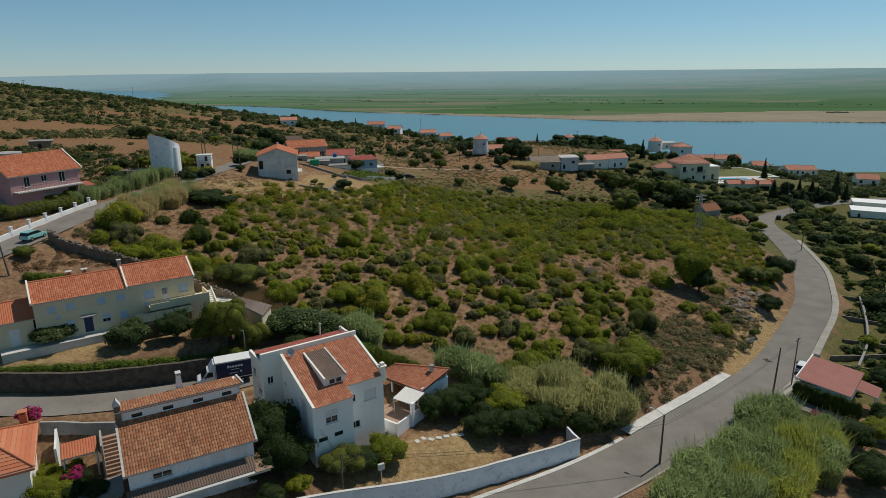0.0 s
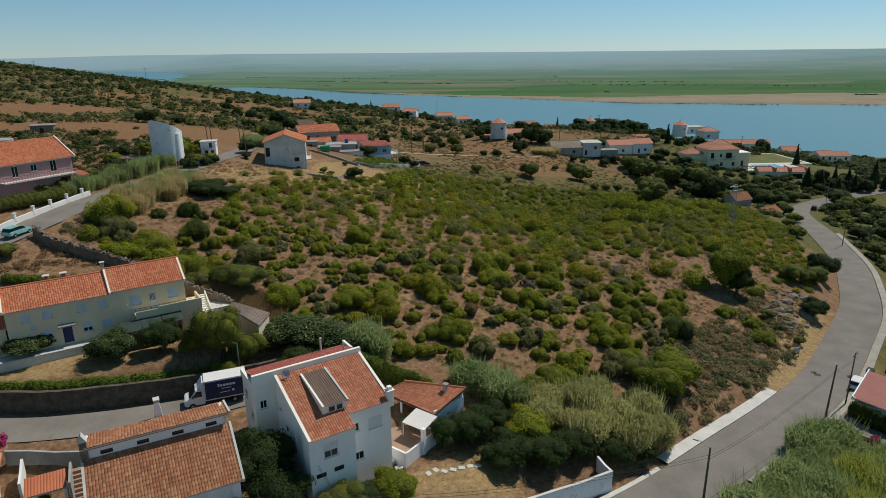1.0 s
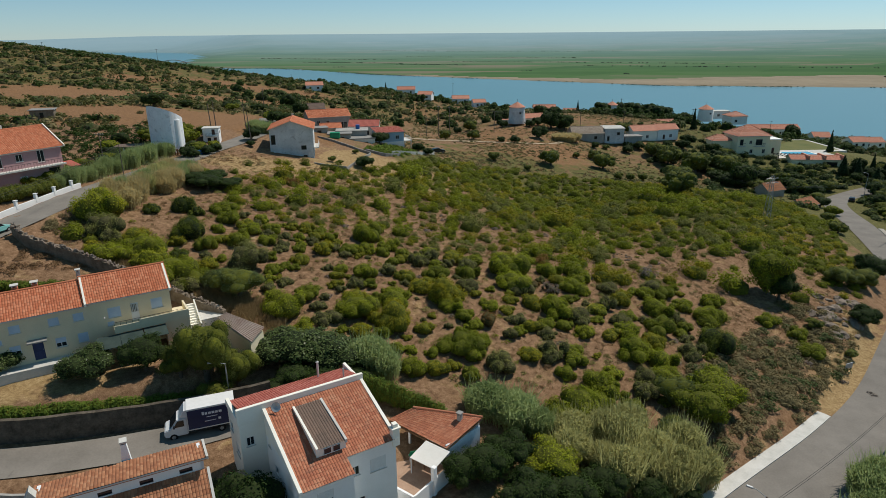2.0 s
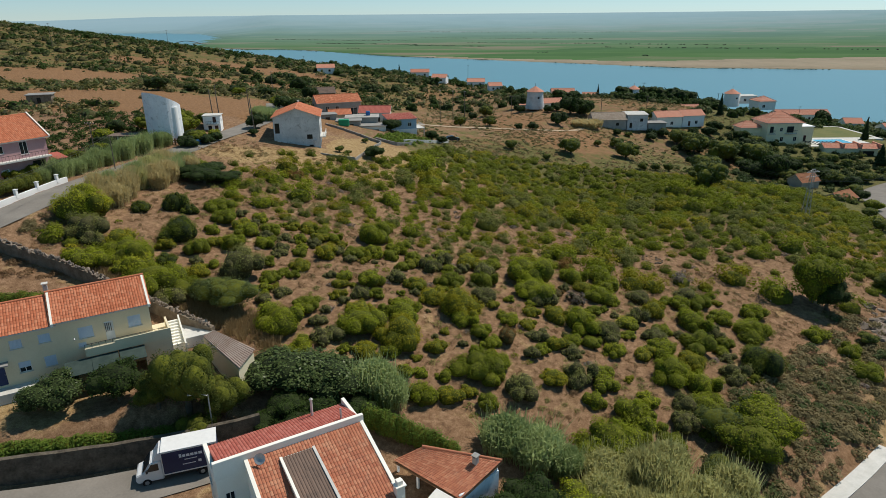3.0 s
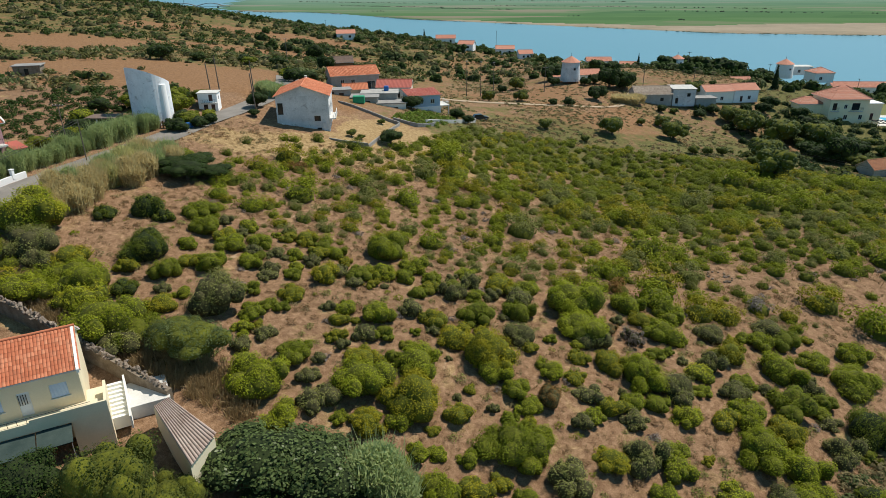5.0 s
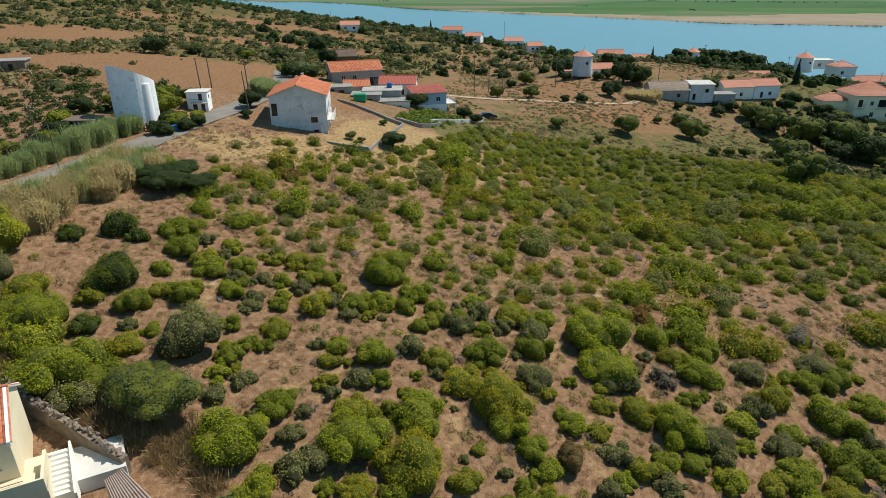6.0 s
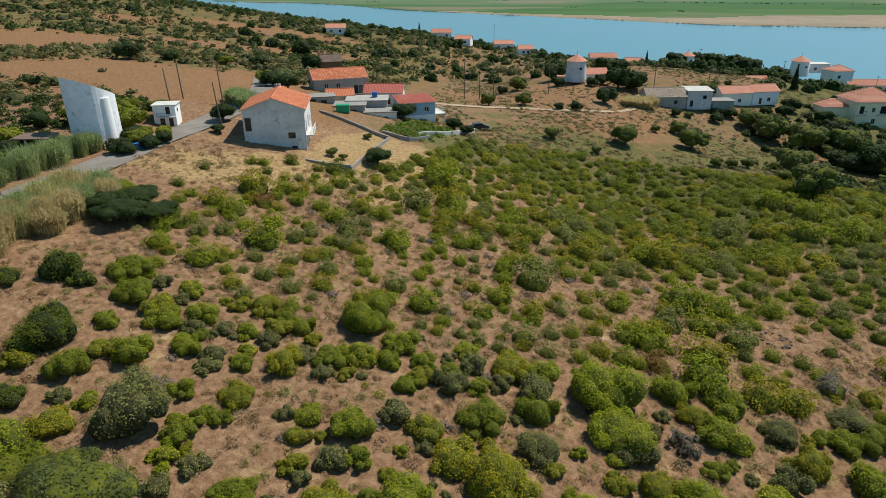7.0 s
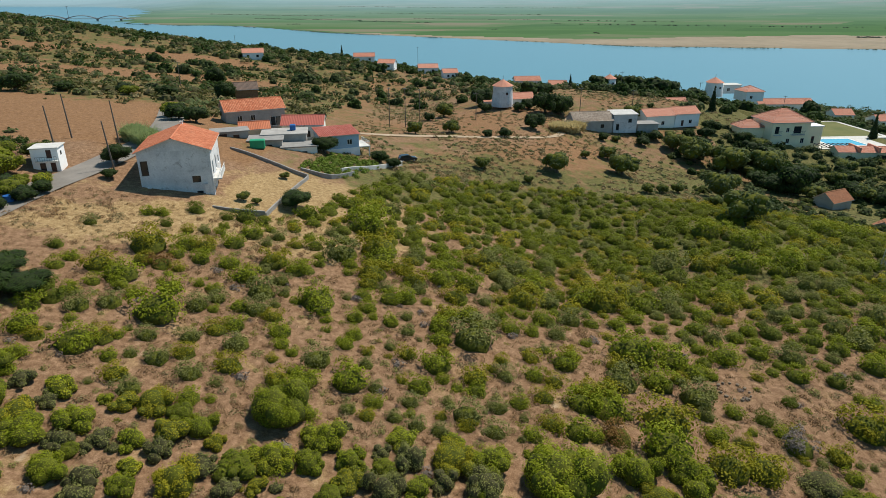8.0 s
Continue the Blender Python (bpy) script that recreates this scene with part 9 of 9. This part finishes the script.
REEDS = {}
for kind, mat in (("green", "reed"), ("dry", "reed_dry"), ("silver", "reed_silver"), ("leafy", "cane")):
    REEDS[kind] = []
    for _ in range(3):
        REEDS[kind].append(quads_mesh("reeds", np.concatenate([blades(VR, 420, 1.0, 1.85, 0.03, 0.16), reed_leaves(VR, 4200, 1.0, 1.6, 0.32)]), M[mat]))
REED_CORE = {kind: core_mesh([(0, 0, 0.4, 0.75, 0.75, 0.75)], 0.9, "stalk_core", mat="inner_straw" if kind in ("dry", "silver") else "inner_reed") for kind in REEDS}


def reed(x, y, r, high, kind, label):
    o = new("reed_clump", REEDS[kind][VR.integers(3)])
    o.matrix_basis = pose(x, y, gz(x, y) - 0.1, 0, 0, VR.uniform(0, 360)) @ Matrix.Diagonal((r, r, high / 1.75, 1))
    part("stalk_core", REED_CORE[kind], M["inner"], o)
    tagged(o, label, "reeds", "reed clumps")


for x, y, r, high in ((-12.5, 84.0, 2.2, 4.0), (-10.6, 83.0, 1.6, 3.4), (1.2, 80.2, 2.4, 3.6), (4.2, 79.6, 2.6, 3.4), (6.6, 78.6, 1.8, 3.0)):
    reed(x, y, r, high, "green", "tall pale green reed clump")
for x, y in ((11.0, 77.5), (14.9, 77.3), (18.6, 76.7), (22.7, 77.6), (12.9, 74.7), (15.7, 73.5), (19.3, 73.4), (9.6, 75.4), (20.9, 75.2), (17.0, 75.0), (23.6, 75.6), (13.6, 79.2), (17.2, 79.6)):
    reed(x + VR.normal(0, 0.5), y + VR.normal(0, 0.5), VR.uniform(1.7, 2.4), VR.uniform(3.1, 4.6), "silver", "pale silvery giant reed clump behind the wall")
for x, y in ((25.2, 58.8), (27.4, 60.4), (28.2, 57.8), (30.0, 59.8), (29.6, 62.6), (32.0, 65.0), (34.6, 67.6), (37.0, 70.0), (39.2, 72.2), (41.2, 74.2), (43.2, 76.0), (45.6, 77.2), (44.5, 73.2), (41.5, 69.6), (38.6, 66.6), (35.6, 63.4), (47.8, 74.6), (47.5, 71.0)):
    reed(x + VR.normal(0, 0.6), y + VR.normal(0, 0.6), VR.uniform(1.9, 2.7), VR.uniform(3.2, 4.6), "green", "tall green giant reed clump below the road")
for x, y in ((34.5, 61.5), (37.0, 63.0), (39.0, 64.5), (41.0, 66.5), (43.0, 68.0), (44.5, 70.0), (46.5, 68.5), (44.0, 65.5), (41.0, 63.0), (38.0, 60.0), (33.0, 60.5), (47.5, 70.5), (49.0, 72.5)):
    for k in range(2):
        kind = "leafy" if VR.random() < 0.6 else "green"
        reed(x + VR.normal(0, 1.0), y + VR.normal(0, 1.0), VR.uniform(1.5, 2.4), VR.uniform(3.0, 4.6), kind, "tall yellow-green cane clump below the road" if kind == "leafy" else "tall green giant reed clump below the road")
for i in range(26):
    f = i / 25
    x, y = -60.5 + 3.2 * f + VR.uniform(-0.6, 4.2), 111.5 + 24.5 * f + VR.normal(0, 0.8)
    kind = ("dry", "silver", "dry", "dry", "green")[i % 5] if i > 6 else "dry"
    reed(x, y, VR.uniform(1.3, 2.0), VR.uniform(2.6, 3.9), kind, {"dry": "straw-coloured dry reed clump beside the lane", "silver": "pale half-dry reed clump beside the lane", "green": "green reed clump beside the lane"}[kind])
for i in range(14):
    y = 121 + 2.3 * i
    reed(-71.3 + 0.16 * (y - 121) - VR.uniform(0, 0.9), y, VR.uniform(1.0, 1.8), VR.uniform(2.4, 3.8), "green", "dense green reed clump on the far side of the lane")
for i in range(24):
    y = 120 + 1.45 * i
    tree(-75.5 + 0.16 * (y - 121) - VR.uniform(-0.5, 5.0), y + VR.uniform(-1, 1), VR.uniform(1.2, 2.3), ("mid_dark", "mid_green", "mid_olive")[VR.integers(3)], 0.8, where=" behind the lane")
for x, y, r in ((-62.5, 151.0, 2.0), (-60.6, 150.2, 1.5), (-59.4, 153.5, 1.7), (-62.0, 155.5, 2.2), (-58.6, 156.8, 1.6), (-64.4, 158.0, 2.0), (-60.4, 160.0, 1.6), (-76.5, 146.0, 2.0), (-79.0, 150.0, 2.4), (-73.0, 160.5, 2.4), (-77.0, 163.0, 2.6), (-82.0, 160.0, 2.4)):
    tree(x, y, r, "mid_dark" if VR.random() < 0.6 else "mid_green", 0.9, where=" beside the tower")
for x, y in ((36, 270), (33, 272), (38.5, 273)):
    reed(x, y, 3.0, 3.0, "dry", "pale reed clump beside an old barn")
for x, y in ((-58, 187), (-61, 190), (-55.5, 184)):
    reed(x, y, 2.2, 3.0, "green", "silvery reed clump on the crest")


def hedge(pts, r, high, mat, label, lift=0.0):
    p = resample(pts, r * 0.9)
    z = ground_z(p[:, 0], p[:, 1]) + lift
    b = [(x, y, zz + high * 0.5, r * VR.uniform(0.85, 1.15), r * VR.uniform(0.85, 1.15), high * 0.55 * VR.uniform(0.85, 1.2)) for (x, y), zz in zip(p, z)]
    o = new("hedge", quads_mesh("hedge", leaf_quads(VR, b, 420 * len(b), 0.13, low=-0.6), M[mat]))
    part("branch_core", core_mesh(b, 0.85, "branch_core", -99), M["inner"], o)
    tagged(o, label, "hedge")


hedge([(-58, 66.4), (-52, 67.3), (-43.5, 68.5), (-34.5, 71.8), (-27.5, 75.0)], 0.75, 1.7, "hedge", "leafy green hedge along a retaining wall", 0.5)
hedge([(-12.4, 79.4), (-8.6, 78.6), (-4.0, 77.2)], 0.9, 2.6, "hedge", "clipped climbing green hedge behind the annex")
hedge([(-75.2, 106.5), (-73.0, 112.5), (-71.6, 119)], 1.2, 2.4, "light_tree", "loose green garden hedge before the pink house")
hedge([(-79.5, 102), (-76.5, 107)], 1.5, 2.4, "dark_tree", "dark garden hedge before the pink house")
hedge([(52.5, 84.7), (55.0, 82.5), (58.4, 79.4)], 0.6, 2.7, "dark_tree", "dark hedge against the red-roofed house")
drive = resample([(49.6, 85.6), (52.4, 82.2), (56.4, 78.5), (61.5, 73.5)], 1.0)[:, :2]
v, f = ribbon(np.c_[drive, ground_z(drive[:, 0], drive[:, 1])], 0.12, 1.6)
tagged(new("driveway", raw_mesh("driveway", v, [q[::-1] for q in f], M["asphalt"], True)), "grey asphalt driveway beside the red-roofed house", "driveway", kind="structure")
wall_line("garden_wall", [(50.6, 81.2), (55.2, 77.2), (60.2, 72.4)], 0.55, 0.2, "concrete_dark", "low stained wall along the driveway")
hedge([(-60, 86), (-50, 88)], 0.9, 1.2, "hedge", "low green hedge behind the cream house")
hedge([(-52, 87.6), (-47, 88.6), (-44.5, 87.6)], 1.1, 1.6, "hedge", "patch of tall green canes behind the cream house")
for x, y, r in ((-44.2, 59.6, 1.4), (-36.8, 53.6, 1.1), (52.4, 79.4, 0.9), (54.2, 77.8, 0.7)):
    b = dome(VR, 6, 0.9)
    q = leaf_quads(VR, b, 500, 0.14)
    o = new("bougainvillea", quads_mesh("bougainvillea", q, M["flower"]))
    o.matrix_basis = pose(x, y, gz(x, y) + (1.2 if x < 0 else 0.4), 0, 0, 30) @ Matrix.Diagonal((r, r, r, 1))
    part("twig_core", core_mesh(b, 0.8), M["hedge"], o)
    tagged(o, "magenta bougainvillea in flower over a wall", "shrub")
for x, y, r, kind in ((-37.5, 51.8, 1.6, "green"), (-39.5, 53.5, 1.3, "light"), (-33.5, 48.8, 1.5, "dark"), (-17.0, 52.6, 1.7, "dark"), (-15.0, 54.5, 1.5, "green"), (-41.5, 50.0, 1.2, "dark"), (-38.8, 52.2, 1.9, "green"), (-36.2, 53.6, 1.5, "dark"), (-40.6, 55.4, 1.2, "green"), (-38.0, 55.2, 1.5, "green"), (-36.0, 52.0, 1.4, "dark"), (-34.0, 52.6, 1.3, "dark"), (-37.0, 50.6, 1.3, "light"), (62, 79, 2.2, "dark"), (68, 84, 2.0, "olive"), (71, 92, 2.4, "dark"), (77, 96, 2.6, "dark"), (83, 101, 2.4, "olive"), (88, 108, 2.6, "dark"), (93, 116, 2.6, "dark"), (85, 106, 1.8, "green"), (97, 124, 2.8, "dark"), (66, 93, 1.2, "dark"), (72, 95, 1.4, "olive"), (80, 104, 1.5, "dark"), (64, 88, 1.0, "green"), (87, 112, 1.8, "olive"), (76, 99, 1.1, "light")):
    tree(x, y, r, kind, 0.9, where=" in a terraced garden")


beds = []
while len(beds) < 170:
    f, off = VR.random(), VR.uniform(6.0, 24.0)
    x, y = 66 + 30 * f + off * 0.8, 92 + 52 * f - off * 0.55
    if noise.noise(Vector((x * 0.12, y * 0.12, 6.0))) + 0.3 > 0.6 * VR.random():
        beds.append((x, y, VR.uniform(0.4, 1.3)))
scatter_stuff("garden_beds", beds[::2], "hedge", 160, 0.16, "leafy green beds in the terraced gardens", "garden plants", high=0.7)
scatter_stuff("garden_shrubs", beds[1::2], "dark_tree", 160, 0.16, "dark green shrubs in the terraced gardens", "garden plants", high=0.9)
cores_stuff("garden_shrub_insides", beds, 0.6, "inner_dark")
hedge([(60.5, 91.5), (64.5, 91.0), (68.5, 93.5)], 1.0, 1.8, "hedge", "bushy green hedge beside the red-roofed house")
for pts in ([(68, 98), (76, 96), (86, 99)], [(74, 108), (82, 107), (92, 111)], [(80, 118), (90, 118), (100, 123)], [(88, 131), (97, 132), (106, 138)]):
    wall_line("terrace_wall", pts, 0.7, 0.3, "stone", "rough stone wall between terraced gardens")


def grass():
    """Dry tufts over the open soil."""
    out = []
    x, y = VR.uniform(-62, 90, 9000), VR.uniform(78, 200, 9000)
    keep = inside(FIELD, x, y) | ((y < 160) & (x < -28) & (x > -60) & (y > 96))
    x, y = x[keep], y[keep]
    z = ground_z(x, y)
    tufts = [blades(VR, 11, 0.2, 0.28, 0.04, 0.2) for _ in range(8)]
    for a, b, c in zip(x, y, z):
        out.append(tufts[VR.integers(8)] * VR.uniform(0.6, 1.5) + (a, b, c - 0.03))
    tagged(new("dry_grass", quads_mesh("dry_grass", np.concatenate(out), M["straw"])), "dry straw-coloured grass tufts between shrubs", "grass", kind="stuff")


grass()

# bare twiggy bushes and brambles on the road bank
bank = []
while len(bank) < 330:
    x, y = VR.uniform(20, 60), VR.uniform(72, 120)
    d = np.hypot(LINES["road_lower"][:, 0] - x, LINES["road_lower"][:, 1] - y).min()
    side = y > 1.02 * x + 47
    if side and 5.8 < d < (11 if y < 88 else 18) and VR.random() < (0.95 if 86 < y < 106 else 0.5):
        bank.append((x, y, VR.uniform(0.6, 1.5)))
pick = VR.random(len(bank))
scatter_stuff("bramble_bank", [q for q, u in zip(bank, pick) if u < 0.75], "bramble", 260, 0.15, "dull brown-green brambles on the road bank", "brambles", high=0.55)
scatter_stuff("bramble_green", [q for q, u in zip(bank, pick) if u >= 0.75], "olive", 260, 0.15, "green brambles on the road bank", "brambles", high=0.6)
tall = [blades(VR, 34, 0.5, 1.0, 0.05, 0.3) for _ in range(6)]
strip = []
for _ in range(620):
    f, off = VR.random(), VR.uniform(0.6, 4.8)
    x, y = -52 + 28 * f, 95.0 - 8.6 * f + off
    strip.append(tall[VR.integers(6)] * VR.uniform(0.6, 1.2) + (x, y, gz(x, y) - 0.05))
tagged(new("tall_dry_grass", quads_mesh("tall_dry_grass", np.concatenate(strip), M["straw"])), "tall dry russet grass along the old wall", "grass", kind="stuff")
corner = [(VR.uniform(-63.5, -56.5), VR.uniform(101.5, 111.5), VR.uniform(0.5, 1.2)) for _ in range(90)]
scatter_stuff("corner_brambles", [q for q in corner if q[0] > -62.6 + 0.05 * (q[1] - 100)], "bramble", 200, 0.14, "dull brown-green brambles at the lane corner", "brambles", high=0.7)
rough = [(VR.uniform(-66, -44), VR.uniform(82, 98), VR.uniform(0.4, 1.0)) for _ in range(160)]
rough = [q for q in rough if 0.55 * q[0] + 124 < q[1] + 2 and q[1] < 0.1 * q[0] + 102 and np.hypot(LINES["road_upper"][:, 0] - q[0], LINES["road_upper"][:, 1] - q[1]).min() > 3.4]
scatter_stuff("corner_brush", rough, "dry_herb", 120, 0.16, "dry brown brush beside the lane wall", "brush", high=0.5)
dead = [(VR.uniform(-45, 60), VR.uniform(90, 150), VR.uniform(0.4, 0.9)) for _ in range(90)]
scatter_stuff("dead_twigs", dead, "twigs", 90, 0.16, "bare grey dead brushwood between shrubs", "brushwood", high=0.6, aspect=3.0)



# trees and hedgerows of the plain across the river
def plain_z(x, y):
    return WATER + 1.0 + plain_rise(x, y) * np.clip((y - bank_y(x)) / 900, 0, 1)


def far_rows():
    out = []
    for x in np.arange(-900, 1500, 2.0):
        if noise.noise(Vector((x * 0.012, 0.5, 1.0))) > -0.25 + 0.5 * VR.random():
            out.append((x, bank_y(x) + VR.uniform(4, 16), VR.uniform(0.5, 1.5)))
    for x0, y0, x1, y1, n in ((-620, 2300, -180, 2120, 46), (-260, 2080, -20, 1990, 30), (800, 1330, 850, 1335, 14), (-300, 2800, 400, 2600, 40), (-900, 2700, -300, 2480, 50), (-100, 2300, 700, 2000, 40), (300, 1900, 1100, 1650, 30), (-500, 3400, 700, 3200, 60), (100, 1640, 140, 1640, 3), (330, 1480, 340, 1480, 2), (-420, 1900, -380, 1900, 4)):
        for _ in range(2 * n):
            f = VR.random()
            out.append((x0 + (x1 - x0) * f, y0 + (y1 - y0) * f + VR.normal(0, 6), VR.uniform(1.2, 2.6)))
    kinds = [leaf_quads(VR, dome(VR, 5, 1.0), 60, 0.6) for _ in range(4)]
    quads = [kinds[VR.integers(4)] * r + (x, y, plain_z(x, y)) for x, y, r in out]
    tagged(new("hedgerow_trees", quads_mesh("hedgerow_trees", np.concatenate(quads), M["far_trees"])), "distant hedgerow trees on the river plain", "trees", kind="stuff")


def bridge():
    """A steel arch bridge over the upper reach of the river."""
    b = thing("bridge", -1206, 2170, WATER, -2.3, "distant steel road bridge with low arches over the river", "bridge")
    part("deck", boxes((-60, 260, -4, 4, 6.0, 7.4)), M["concrete_dark"], b)
    for x in (-20, 40, 140, 215):
        part("pier", boxes((x - 2, x + 2, -4, 4, -6, 6.0)), M["concrete_dark"], b)
    for x0, x1 in ((-60, 40), (40, 140), (140, 240)):
        for y in (-4, 4):
            pts = [(x0 + (x1 - x0) * i / 12, y, 7.0 + 9.0 * math.sin(math.pi * i / 12)) for i in range(13)]
            part("arch", bars(*[(p, q, 0.9) for p, q in zip(pts, pts[1:])]), M["concrete_dark"], b)


bridge()
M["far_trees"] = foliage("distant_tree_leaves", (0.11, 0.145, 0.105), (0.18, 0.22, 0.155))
far_rows()
